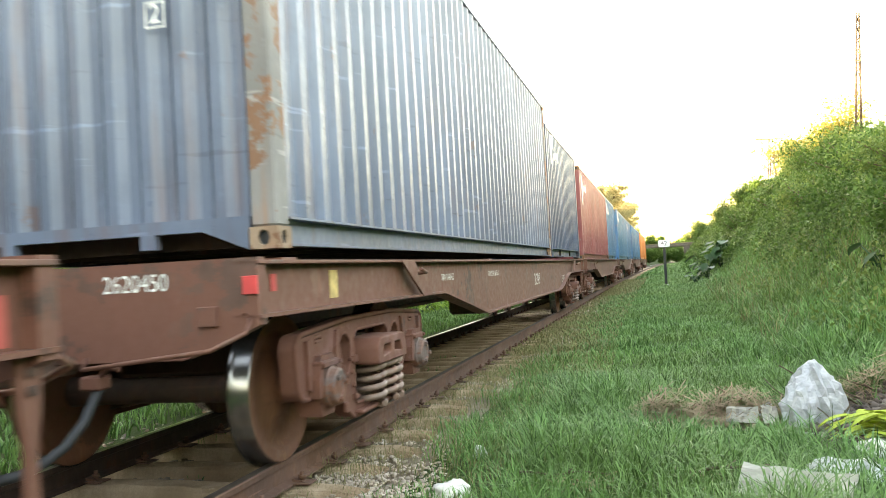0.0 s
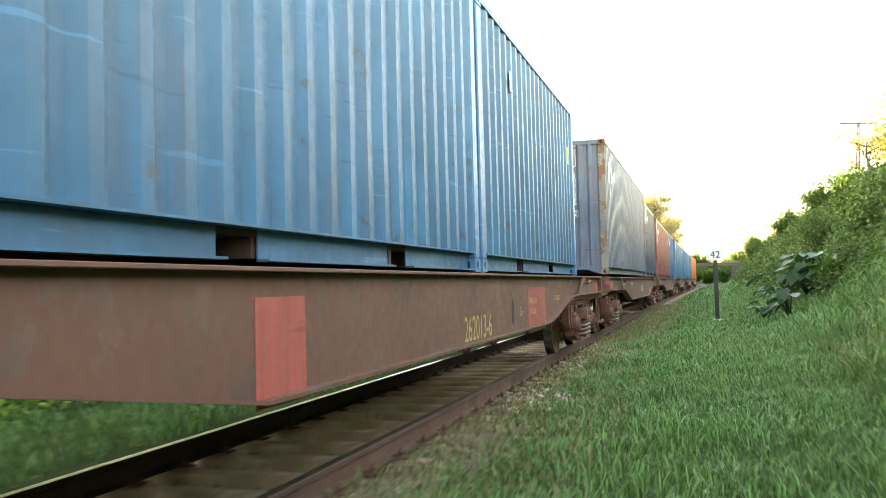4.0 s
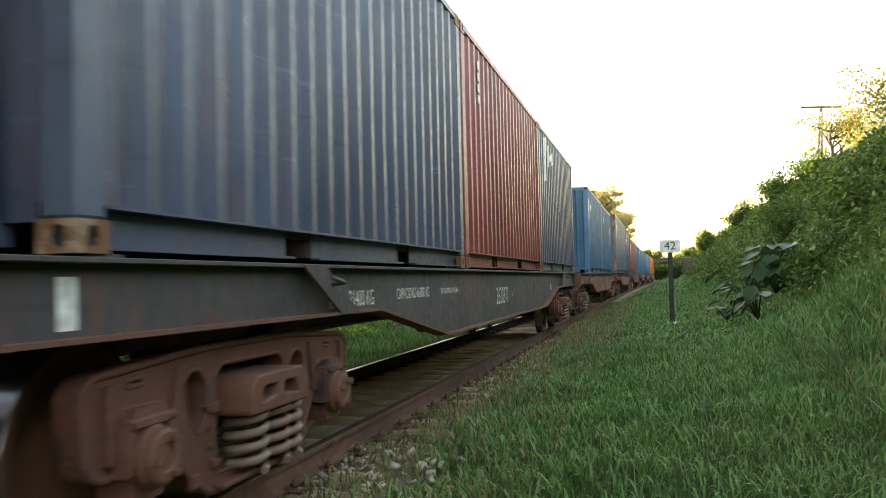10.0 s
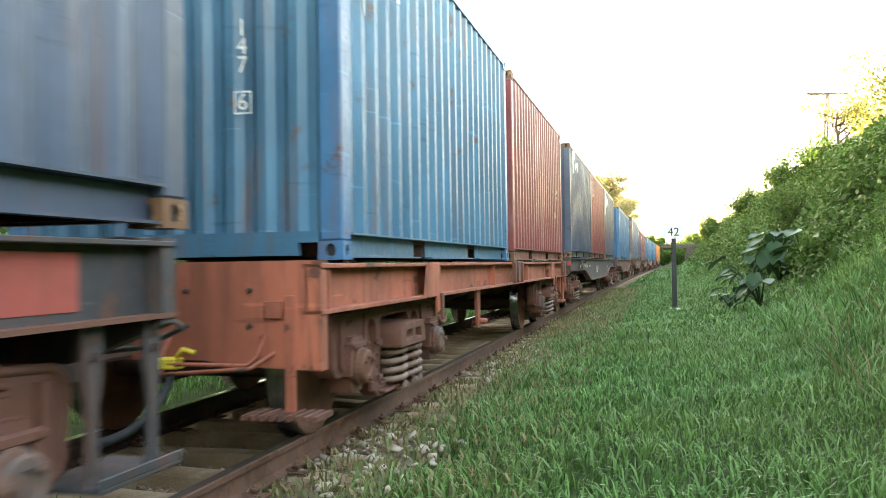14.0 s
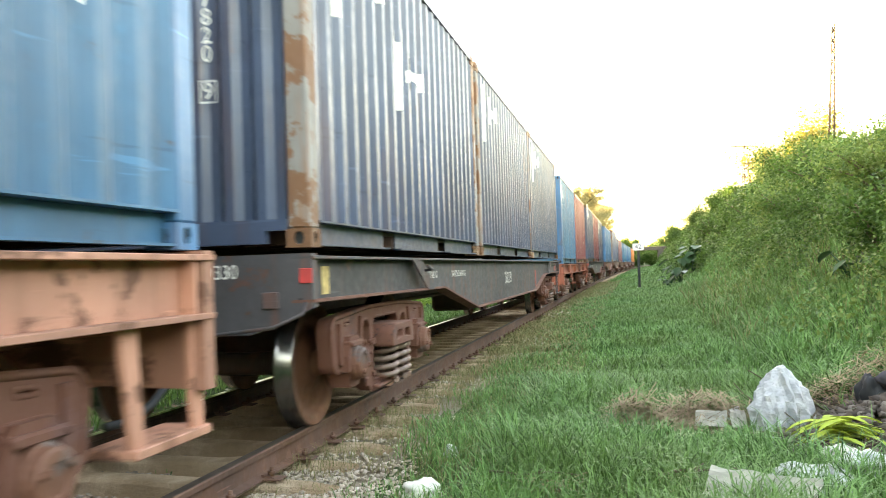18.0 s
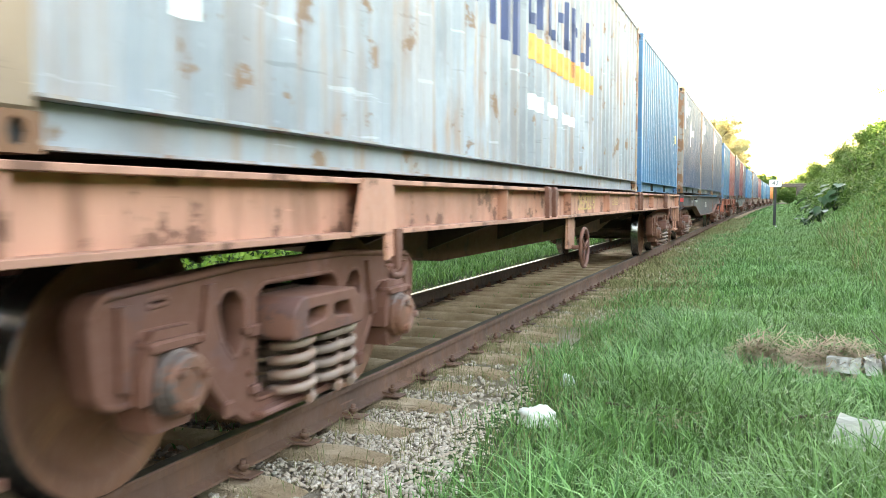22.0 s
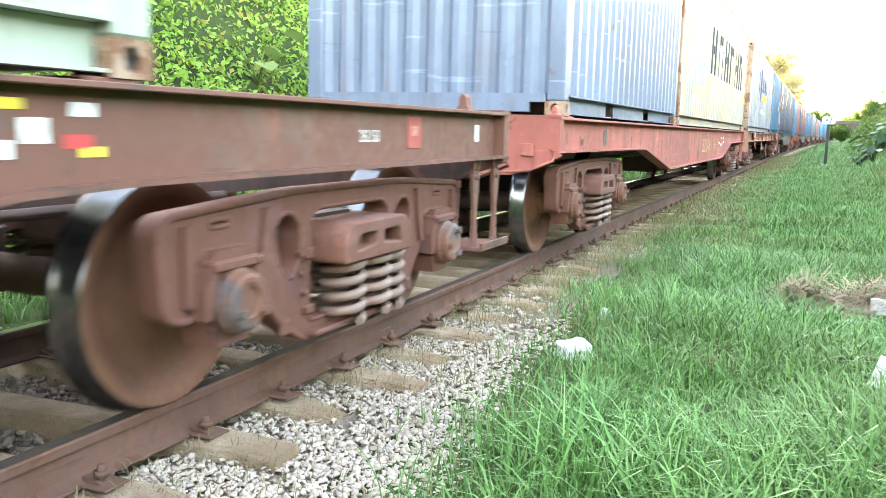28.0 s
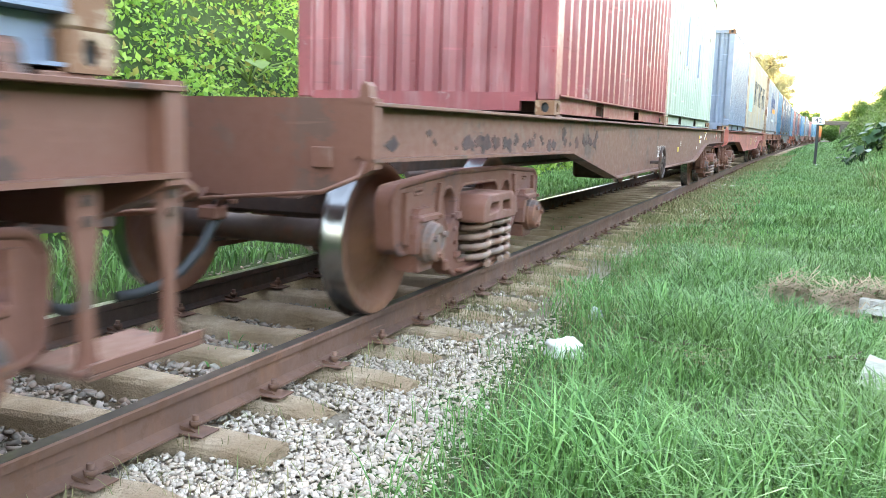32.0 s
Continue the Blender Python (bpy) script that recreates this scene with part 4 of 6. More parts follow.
SLATE = paint("slate_blue_paint", (0.105, 0.13, 0.175), 0.16, 0.36, 0.2)
NAVY = paint("navy_paint", (0.045, 0.065, 0.105), 0.13, 0.36, 0.25)
GREY_NAVY = paint("grey_navy_paint", (0.055, 0.075, 0.11), 0.12, 0.36, 0.25)
BLUE = paint("blue_paint", (0.027, 0.118, 0.20), 0.24, 0.42, 0.2, (0.10, 0.09, 0.085))
TEAL = paint("teal_blue_paint", (0.038, 0.14, 0.215), 0.26, 0.40, 0.2)
RED = paint("brick_red_paint", (0.19, 0.033, 0.038), 0.16, 0.36, 0.2)
ROSE = paint("faded_red_paint", (0.225, 0.052, 0.052), 0.2, 0.36, 0.2, (0.45, 0.33, 0.3))
ORANGE = paint("orange_paint", (0.55, 0.15, 0.03), 0.2, 0.36, 0.2)
PALE = paint("weathered_pale_grey_paint", (0.25, 0.262, 0.272), 0.5, 0.6, 0.28, (0.31, 0.155, 0.075), chips=0.735, flutes=0.16)
CREAM = paint("rust_streaked_cream_paint", (0.315, 0.285, 0.235), 0.62, 0.6, 0.16, (0.42, 0.27, 0.13), chips=0.93, flutes=0.7)
ICE = paint("pale_blue_grey_paint", (0.145, 0.175, 0.225), 0.14, 0.36, 0.12)
MINT = paint("mint_green_paint", (0.315, 0.355, 0.27), 0.22, 0.6, 0.15)
BROWN_W = paint("brown_wagon_paint", (0.108, 0.052, 0.035), 0.8, 0.6, 0.6, (0.235, 0.085, 0.05), chips=0.62)
RED_W = paint("red_wagon_paint", (0.34, 0.088, 0.06), 0.4, 0.65, 0.25, (0.12, 0.045, 0.03), chips=0.70)
BLACK_W = paint("grey_black_wagon_paint", (0.046, 0.043, 0.045), 0.42, 0.6, 0.3, (0.15, 0.06, 0.04))
ORANGE_W = paint("orange_wagon_paint", (0.37, 0.10, 0.055), 0.42, 0.65, 0.25, (0.13, 0.05, 0.03))
PEACH_W = paint("peach_wagon_paint", (0.41, 0.185, 0.12), 0.42, 0.65, 0.25, (0.22, 0.085, 0.045), chips=0.66)
RUSTY_POST = paint("rust_eaten_paint", (0.30, 0.20, 0.13), 0.8, 0.75, 0.3, (0.25, 0.10, 0.04))
SLATE_F = paint("slate_frame_paint", (0.20, 0.185, 0.17), 0.75, 0.65, 0.3, (0.30, 0.125, 0.05), chips=0.68)
BLUE_F = paint("blue_frame_paint", (0.035, 0.15, 0.28), 0.25, 0.36, 0.2)


def twenty(s0):
    return s0 + 3.03


# the head of the train, far ahead
container(40, 29.9, ROSE, ROSE, "faded red forty-foot container on a flat wagon", marks=blotch(-5.4, 1.7, 1.2))
container(20, 39.1, BLUE, BLUE_F, "blue twenty-foot container on a flat wagon", marks=blotch(-2.4, 1.7))
deep_wagon(24.3, 43.6, BROWN_W, "brown container flat wagon with deep side sills", animated=False)
container(40, 51.3, TEAL, BLUE_F, "teal blue forty-foot container on a flat wagon", marks=blotch(-5.2, 1.8))
container(20, 60.6, BLUE, BLUE_F, "blue twenty-foot container on a flat wagon", marks=blotch(-2.2, 1.8))
deep_wagon(44.8, 64.1, BROWN_W, "brown container flat wagon with deep side sills", animated=False)
container(20, 69.0, BLUE, BLUE_F, "blue twenty-foot container on a flat wagon")
container(20, 75.2, TEAL, BLUE_F, "teal blue twenty-foot container on a flat wagon")
container(20, 81.4, BLUE, BLUE_F, "blue twenty-foot container on a flat wagon")
deep_wagon(65.3, 84.6, BROWN_W, "brown container flat wagon with deep side sills", animated=False)
container(40, 92.6, ORANGE, ORANGE, "orange forty-foot container on a flat wagon")
container(20, 101.9, ORANGE, ORANGE, "orange twenty-foot container on a flat wagon")
deep_wagon(85.8, 105.1, BROWN_W, "brown container flat wagon with deep side sills", animated=False)

# wagon with the slate forty-foot container
container(40, 4.13 + 6.1, SLATE, SLATE_F, "slate blue-grey forty-foot container with rusty corner post", marks=blotch(-5.3, 1.9, 1.1), goose=True, number="CXDU 199625 2", tall=True, deck=1.47)
container(20, twenty(16.45), NAVY, NAVY, "navy twenty-foot container with white company sign", marks=blotch(-2.2, 1.75, 1.2), deck=1.46)
deep_wagon(3.79, 23.1, BROWN_W, "rusty brown container flat wagon with white stencils", "262045", STENCIL, 14.2, 0.27, head_number="2620450",
           writing=[("CAPACIDAD 66000 KG", 10.3, 1.24, 0.09, STENCIL), ("TARA 21400 KG", 7.9, 1.24, 0.09, STENCIL), ("262045", 18.3, 1.0, 0.22, STENCIL)],
           swatches=[(4.95, 1.26, 0.13, 0.17, STENCIL_YELLOW), (3.3 + 0.8, 1.29, 0.07, 0.09, RED_TAG)], seats=(4.3, 10.1, 16.3, 22.4))

# wagon with two blue containers in the middle
container(20, twenty(-6.75), BLUE, BLUE_F, "bright blue twenty-foot container with white serial number", number="", tags=[(-1.6, 1.95, 0.1, 0.22, STENCIL), (2.4, 1.7, 0.12, 0.25, YELLOW_TAG)])
container(20, twenty(-12.9), BLUE, BLUE_F, "bright blue twenty-foot container with white sign and serial number", end="fold", marks=blotch(-2.75, 1.75, 0.9), number="BHCU 321661 4")
reddish_wagon = deep_wagon(-16.6, 2.35, BROWN_W, "reddish brown container flat wagon with faded panels", "262013-6", STENCIL_YELLOW, -6.9, 0.3, 0.92,
           writing=[("CAPACIDAD", -2.6, 1.1, 0.1, STENCIL_YELLOW), ("G6", -5.05, 1.0, 0.14, STENCIL_YELLOW), ("TARA 21400", -4.35, 1.1, 0.11, STENCIL_YELLOW), ("KG 66000", -4.35, 0.98, 0.1, STENCIL_YELLOW)], swatches=[(-4.07, 1.0, 1.12, 0.52, RED_PANEL), (-10.6, 1.02, 0.5, 0.5, RED_PANEL), (2.0, 1.22, 0.4, 0.16, RED_PANEL), (-14.6, 1.26, 0.35, 0.2, RED_PANEL)],
           seats=(-12.7, -6.7, -0.9))

# wagon with navy, red and grey containers
container(20, twenty(-24.0), GREY_NAVY, GREY_NAVY, "dark grey-blue twenty-foot container with white company sign", marks=blotch(-2.3, 1.8, 1.2) + [(0.02, 0.16, 0.75, 1.25, NAVY, 0.0), (0.98, 1.06, 0.72, 1.2, NAVY, 0.0)], tags=[(2.85, 1.25, 0.06, 0.16, STENCIL)])
container(20, twenty(-30.15), RED, RED, "dark red twenty-foot container with dented wall and white letters", dent=0.03, tags=[(-2.15, 2.28 - 0.13 * i, 0.08, 0.09, STENCIL) for i in range(4)])
container(20, twenty(-36.28), NAVY, GREY_NAVY, "navy twenty-foot container with door end", end="door", marks=blotch(-2.2, 1.85, 1.2))
deep_wagon(-36.9, -18.05, BLACK_W, "grey-black container flat wagon with white stencils", "2620371", STENCIL, -27.95, 0.3, 1.08, head_number="2620371",
           writing=[("TARA: 21400 KG", -33.55, 1.19, 0.15, STENCIL), ("CAPACIDAD 66000 KG", -32.1, 1.2, 0.12, STENCIL), ("DISTRIBUIDOR DE AIRE 483A", -30.85, 1.2, 0.07, STENCIL), ("+", -27.2, 1.08, 0.16, STENCIL)],
           swatches=[(-22.65, 1.13, 0.1, 0.1, STENCIL), (-24.85, 1.15, 0.12, 0.13, DARK_PANEL), (-36.3, 1.25, 0.1, 0.18, STENCIL)], seats=(-36.1, -30.1, -24.0, -18.1))

# orange wagon with a red and a blue container
container(20, twenty(-44.2), ROSE, ROSE, "faded red twenty-foot container on an orange wagon", deck=1.34, tags=[(2.25, 1.3, 0.05, 0.07, STENCIL), (2.25, 1.18, 0.05, 0.06, STENCIL), (1.88, 0.82, 0.045, 0.1, STENCIL)])
container(20, twenty(-50.7), TEAL, BLUE_F, "teal blue twenty-foot container with rust marks", marks=blotch(-2.7, 1.75, 0.9), number="        147 6", deck=1.34)
frame_wagon(-51.2, -38.05, ORANGE_W, "faded orange container flat wagon with hinged brackets", seats=(-44.6, -44.25, -38.9), belly=False, drop=0.08, hanger_at=-46.5)

# grey-black wagon with three navy containers
for s, lab in ((-58.55, "navy twenty-foot container with scratched wall"), (-64.75, "navy twenty-foot container with rusty posts"), (-71.0, "navy twenty-foot container with white company signs")):
    container(20, twenty(s), NAVY if s < -60 else GREY_NAVY, SLATE_F if s < -60 else GREY_NAVY, lab, marks=blotch(-2.6, 1.75, 1.2) + (blotch(-0.9, 1.35, 0.9) if s < -66 else []), number="CCLU 117820 9" if s < -66 else "", deck=1.46)
deep_wagon(-71.1, -52.65, BLACK_W, "grey-black container flat wagon with white stencils", "2620330", STENCIL, -62.2, 0.26, 1.12, head_number="2620330",
           writing=[("CAPACIDAD 66000 KG", -66.3, 1.24, 0.1, STENCIL), ("TARA 21400 KG", -67.7, 1.24, 0.1, STENCIL)],
           swatches=[(-58.08, 1.04, 0.2, 0.33, RED_PANEL), (-53.35, 1.26, 0.4, 0.2, RED_PANEL), (-70.7, 1.25, 0.13, 0.18, STENCIL_YELLOW)], seats=(-71.0, -64.8, -58.6, -52.7))

# peach wagon with a blue and a long pale container
light_blue = container(20, twenty(-78.48), BLUE, BLUE_F, "light blue twenty-foot container with scratches and white serial figures", tags=[(2.48, 1.12, 0.13, 0.17, YELLOW_TAG)])
for ch, z in (("7", 1.215), ("6", 1.08), ("6", 0.92)):
    lettering(ch, 0.13, STENCIL, light_blue, on_side(HALF_W - 0.005, 2.21, z), "serial_character")
sign = [(-2.1 + i * 0.36, -1.9 + i * 0.36, 1.36 - 0.07 * i, 2.2, DARK_BLUE, 0.0) for i in range(4)]
sign += [(-0.6 + i * 0.36, -0.46 + i * 0.36, 1.50 - (0.25 if i == 5 else 0.0), 1.98, DARK_BLUE, 0.0) for i in range(8)]
sign += [(-0.6 + i * 0.36, -0.32 + i * 0.36, 1.72 if i % 2 else 1.50, 1.82 if i % 2 else 1.60, DARK_BLUE, 0.0) for i in range(8)]
sign += [(-0.6, 2.35, 1.20, 1.42, ORANGE_MARK, 0.0), (-0.5, 0.0, 0.76, 0.90, STENCIL, 0.0), (0.12, 0.5, 0.76, 0.88, STENCIL, 0.0), (0.7, 1.35, 0.74, 0.84, STENCIL, 0.0)]
sign = [(a, b, z0 - 0.1, z1 - 0.1, m, sl) for a, b, z0, z1, m, sl in sign]
container(40, -91.15 + 6.1, PALE, RUSTY_POST, "weathered pale forty-foot container with rust scars and blue sign", marks=sign + [(-5.9, -5.35, 0.62, 1.25, STENCIL, 0.0), (-5.35, -5.15, 0.5, 0.85, STENCIL, 0.1)], goose=True)
frame_wagon(-91.3, -72.4, PEACH_W, "faded peach-orange container flat wagon with yellow number", "262522-9", writing=[("CARGA", -81.0, 1.26, 0.14, STENCIL_YELLOW), ("0", -84.1, 1.27, 0.2, STENCIL_YELLOW)],
            seats=(-85.19, -79.18, -75.53), wheel_at=-83.9, wheel_mat=RUST)

# red wagon with a cream and a pale blue container
sign = [(-4.65, -3.05, 0.72, 2.05, SKY_MARK, 0.0)]
for i in range(6):
    a = -2.2 + i * 1.22
    sign += [(a, a + 0.2, 1.02, 1.88, BLACK, 0.0), (a + 0.2, a + 0.62, 1.68 if i % 2 else 1.40, 1.86 if i % 2 else 1.56, BLACK, 0.0), (a + 0.62, a + 0.82, 1.02, 1.88 if i % 2 == 0 else 1.6, BLACK, 0.0)]
container(40, -105.0 + 6.1, CREAM, RUSTY_POST, "cream forty-foot container with rust streaks and dark sign", marks=sign, tags=[(5.3, 0.60, 0.13, 0.36, YELLOW_TAG)])
container(20, twenty(-111.3), ICE, ICE, "pale blue-grey twenty-foot container with bleached corner", marks=[(-2.2, -1.9, 2.0, 2.1, STENCIL, 0.0)])
deep_wagon(-111.5, -92.78, RED_W, "faded red container flat wagon with yellow number", "262107-6", STENCIL_YELLOW, -101.1, 0.36, 1.08,
           writing=[("262107", -100.9, 1.3, 0.1, STENCIL_YELLOW)],
           swatches=[(-98.32, 1.227, 0.16, 0.025, STENCIL), (-98.1, 1.21, 0.1, 0.035, STENCIL_YELLOW), (-98.34, 1.08, 0.15, 0.05, STENCIL), (-98.13, 1.095, 0.13, 0.03, STENCIL), (-97.8, 1.222, 0.18, 0.03, STENCIL), (-97.82, 1.26, 0.12, 0.025, STENCIL_YELLOW), (-97.81, 1.135, 0.13, 0.05, STENCIL), (-98.3, 1.15, 0.2, 0.035, RED_PANEL), (-98.68, 1.118, 0.14, 0.05, STENCIL), (-98.84, 1.14, 0.1, 0.06, STENCIL_YELLOW), (-109.64, 1.24, 0.13, 0.15, DARK_PANEL), (-98.79, 0.99, 0.1, 0.05, STENCIL_YELLOW), (-98.78, 0.90, 0.08, 0.05, STENCIL_YELLOW), (-99.55, 1.10, 0.3, 0.018, STENCIL_YELLOW), (-99.6, 1.03, 0.34, 0.02, STENCIL_YELLOW)],
           gussets=False, seats=(-111.0, -105.1, -98.8, -92.9), step_style="bar", step_back=0.11)

# brown wagon with a mint and a red container
container(20, twenty(-122.1), MINT, MINT, "pale mint-green twenty-foot container on a brown wagon", marks=[(-1.2, -0.9, 1.0, 1.8, ICE, 0.0), (0.6, 0.75, 0.9, 1.5, ICE, 0.0)])
container(20, twenty(-128.2), ROSE, ROSE, "faded red twenty-foot container with scuffed end", dent=0.02)
brown_wagon = deep_wagon(-131.45, -112.78, BROWN_W, "rusty brown container flat wagon with white number", "262150-6", STENCIL, -122.3, 0.23, 1.03,
           writing=[("262150", -114.6, 1.25, 0.08, STENCIL)], swatches=[(-120.5, 1.04, 0.1, 0.08, YELLOW_TAG), (-120.2, 1.16, 0.1, 0.014, STENCIL), (-120.2, 1.13, 0.09, 0.014, STENCIL), (-120.2, 1.1, 0.1, 0.014, STENCIL), (-116.56, 1.335, 0.09, 0.03, YELLOW_TAG), (-116.6, 1.215, 0.09, 0.05, STENCIL), (-116.48, 1.265, 0.09, 0.07, STENCIL), (-116.31, 1.325, 0.09, 0.04, STENCIL), (-116.33, 1.235, 0.1, 0.04, RED_TAG), (-116.28, 1.205, 0.09, 0.03, YELLOW_TAG), (-117.28, 1.245, 0.22, 0.05, STENCIL), (-117.32, 1.15, 0.2, 0.06, STENCIL), (-117.51, 1.24, 0.07, 0.06, YELLOW_TAG), (-117.51, 1.16, 0.07, 0.05, YELLOW_TAG), (-117.9, 1.04, 0.05, 0.05, STENCIL), (-114.1, 1.27, 0.16, 0.16, RED_PANEL), (-114.1, 1.28, 0.08, 0.05, STENCIL), (-113.2, 1.27, 0.06, 0.1, STENCIL)],
           gussets=False, wheel_at=-123.18, seats=(-128.0, -122.1, -116.2))

# peeled dark patches on the brown wagon's sill
PEELED = paint("peeled_dark_steel", (0.055, 0.03, 0.026), 0.5, 0.85, 0.4, (0.12, 0.045, 0.03))
stain_rng = random.Random(8)
outline = [(0.07 * stain_rng.uniform(0.8, 1.15) * math.cos(a), 0.14 * stain_rng.uniform(0.85, 1.15) * math.sin(a)) for a in (2 * math.pi * k / 14 for k in range(14))]
bm = bmesh.new()
prism(bm, outline, "x", 1.2005, 1.2025)
part("dark_stain", bm, PEELED, reddish_wagon, "black oval stain", Matrix.Translation((0, -5.45 + 7.125, 1.02)))
for i in range(46):
    sy, sz, size = stain_rng.uniform(-131.2, -126.4), 1.175 + 0.09 * stain_rng.random() ** 2, stain_rng.uniform(0.015, 0.075)
    outline = [(size * stain_rng.uniform(0.35, 1.6) * math.cos(a), size * stain_rng.uniform(0.3, 1.0) * math.sin(a)) for a in (2 * math.pi * k / 11 for k in range(11))]
    bm = bmesh.new()
    prism(bm, outline, "x", 1.2005, 1.2025)
    part("peeled_patch", bm, PEELED, brown_wagon, "", Matrix.Translation((0, sy + 122.115, sz)))

# the next wagon
container(20, twenty(-139.1), ICE, RUSTY_POST, "slate-grey twenty-foot container with rusty corner")
container(20, twenty(-145.3), ROSE, ROSE, "faded red twenty-foot container on a brown wagon")
deep_wagon(-152.0, -132.79, BROWN_W, "rusty brown container flat wagon with side steps", gussets=False, seats=(-139.0, -133.2), step_back=0.19)


# ---- ground and track ----
def ground_sheet():
    xs = np.concatenate([[-1500, -600, -250, -120, -60, -35, -25, -20], np.arange(-17, -5.0, 0.6), [-4.7, -4.3, -3.1, -2.0, -1.6], np.arange(-1.3, 9.6, 0.4), [11, 14, 20, 30, 60, 120, 250, 600, 1500]])
    ys = np.concatenate([[-1500, -500, -150, -60, -30, -15, -8], np.arange(-5, 60, 0.6), np.arange(60, 140, 2.0), [150, 170, 200, 250, 320, 420, 600, 900, 1500]])
    verts, faces = [], []
    for y in ys:
        bend = track_x(y) - TRACK_X if y < 320 else track_x(320) - TRACK_X
        for x in xs:
            px = x + bend
            inside = -4.5 < x < -1.7
            verts.append((px, y, -0.24 if inside else ground_z(px, min(y, 320)) if y > -60 else ground_z(px, -60)))
    n = len(xs)
    for j in range(len(ys) - 1):
        for i in range(n - 1):
            faces.append((j * n + i, j * n + i + 1, (j + 1) * n + i + 1, (j + 1) * n + i))
    ob = new("ground", mesh_from("ground", verts, faces, SOIL, True))
    return tagged(ob, "grassy ground with a steep green bank on either side", "ground", kind="structure")


ground_sheet()


def sweep(profile, ys, x_off):
    """Sweep a closed outline of (x, z) along the track."""
    verts, faces = [], []
    n = len(profile)
    for y in ys:
        for px, pz in profile:
            verts.append((track_x(y) + x_off + px, y, pz))
    for j in range(len(ys) - 1):
        for i in range(n):
            faces.append((j * n + i, j * n + (i + 1) % n, (j + 1) * n + (i + 1) % n, (j + 1) * n + i))
    return verts, faces


TRACK_YS = [-40, -20, -8] + list(range(-4, 60, 4)) + list(range(60, 340, 20))
bed_profile = [(-1.9, -0.24), (-1.75, -0.12), (-0.9, -0.11), (-0.68, -0.155), (0.64, -0.155), (0.80, -0.085), (1.3, -0.075), (1.85, -0.08), (2.2, -0.24)]
v, f = sweep(bed_profile, [y for y in TRACK_YS if y <= 180], 0)
ballast = tagged(new("ballast_bed", mesh_from("ballast_bed", v, f, BALLAST_MAT)), "grey crushed stone track bed", "track bed", kind="structure")
rail_profile = [(-0.065, 0.0), (-0.065, 0.012), (-0.012, 0.03), (-0.009, 0.12), (-0.034, 0.132), (-0.036, 0.163), (-0.03, 0.17), (0.03, 0.17), (0.036, 0.163), (0.034, 0.132), (0.009, 0.12), (0.012, 0.03), (0.065, 0.012), (0.065, 0.0)]
for sx, nm in ((1, "rail"), (-1, "rail")):
    rail = thing("rail", "rusty steel rail with a worn top, coloured pale for sky glare" if sx < 0 else "brown rusty steel rail spiked to the sleepers", "rail", "rails of the track", "structure")
    v, f = sweep(rail_profile, TRACK_YS, sx * (GAUGE / 2 + 0.036))
    part("rail_body", mesh_from("rail_body", v, f, RAIL_SIDE if sx > 0 else RUST_DARK), RAIL_SIDE, rail)
    v, f = sweep([(-0.031, 0.1702), (-0.031, 0.1725), (0.028, 0.1725), (0.028, 0.1702)], TRACK_YS, sx * (GAUGE / 2 + 0.036))
    part("running_surface", mesh_from("running_surface", v, f, RAIL_GLARE if sx < 0 else RAIL_DULL), RAIL_GLARE, rail)


# ---- track pieces ----
rng = np.random.default_rng(5)
track = thing("track_fastenings", "sleepers and rusty fastenings of the railway track", "railway track", kind="structure")


def sleeper_mesh(seed):
    """A worn sleeper: tapered section, uneven top, broken ends."""
    r = random.Random(seed)
    n = 12
    verts, faces = [], []
    for i in range(n + 1):
        x = -1.27 + 2.54 * i / n + (r.uniform(-0.05, 0.04) if i in (0, n) else 0.0)
        low = r.uniform(0.0, 0.02) + (r.uniform(0.01, 0.04) if i in (0, n) else 0.0)
        wd = 0.096 + r.uniform(-0.010, 0.006) - (0.015 if i in (0, n) else 0.0)
        for y, z in ((-0.112, -0.2), (-wd - 0.008, -0.022 - low), (-wd + 0.008, -low), (0.0, 0.004 - low * 0.5), (wd - 0.008, -low), (wd + 0.008, -0.022 - low), (0.112, -0.2)):
            verts.append((x, y + r.uniform(-0.006, 0.006), z + r.uniform(-0.004, 0.004)))
    for i in range(n):
        for k in range(6):
            a = i * 7 + k
            faces.append((a, a + 7, a + 8, a + 1))
    faces += [tuple(range(6, -1, -1))[::-1], tuple(n * 7 + k for k in range(6, -1, -1))]
    return mesh_from("sleeper", verts, faces, SLEEPER_MAT)


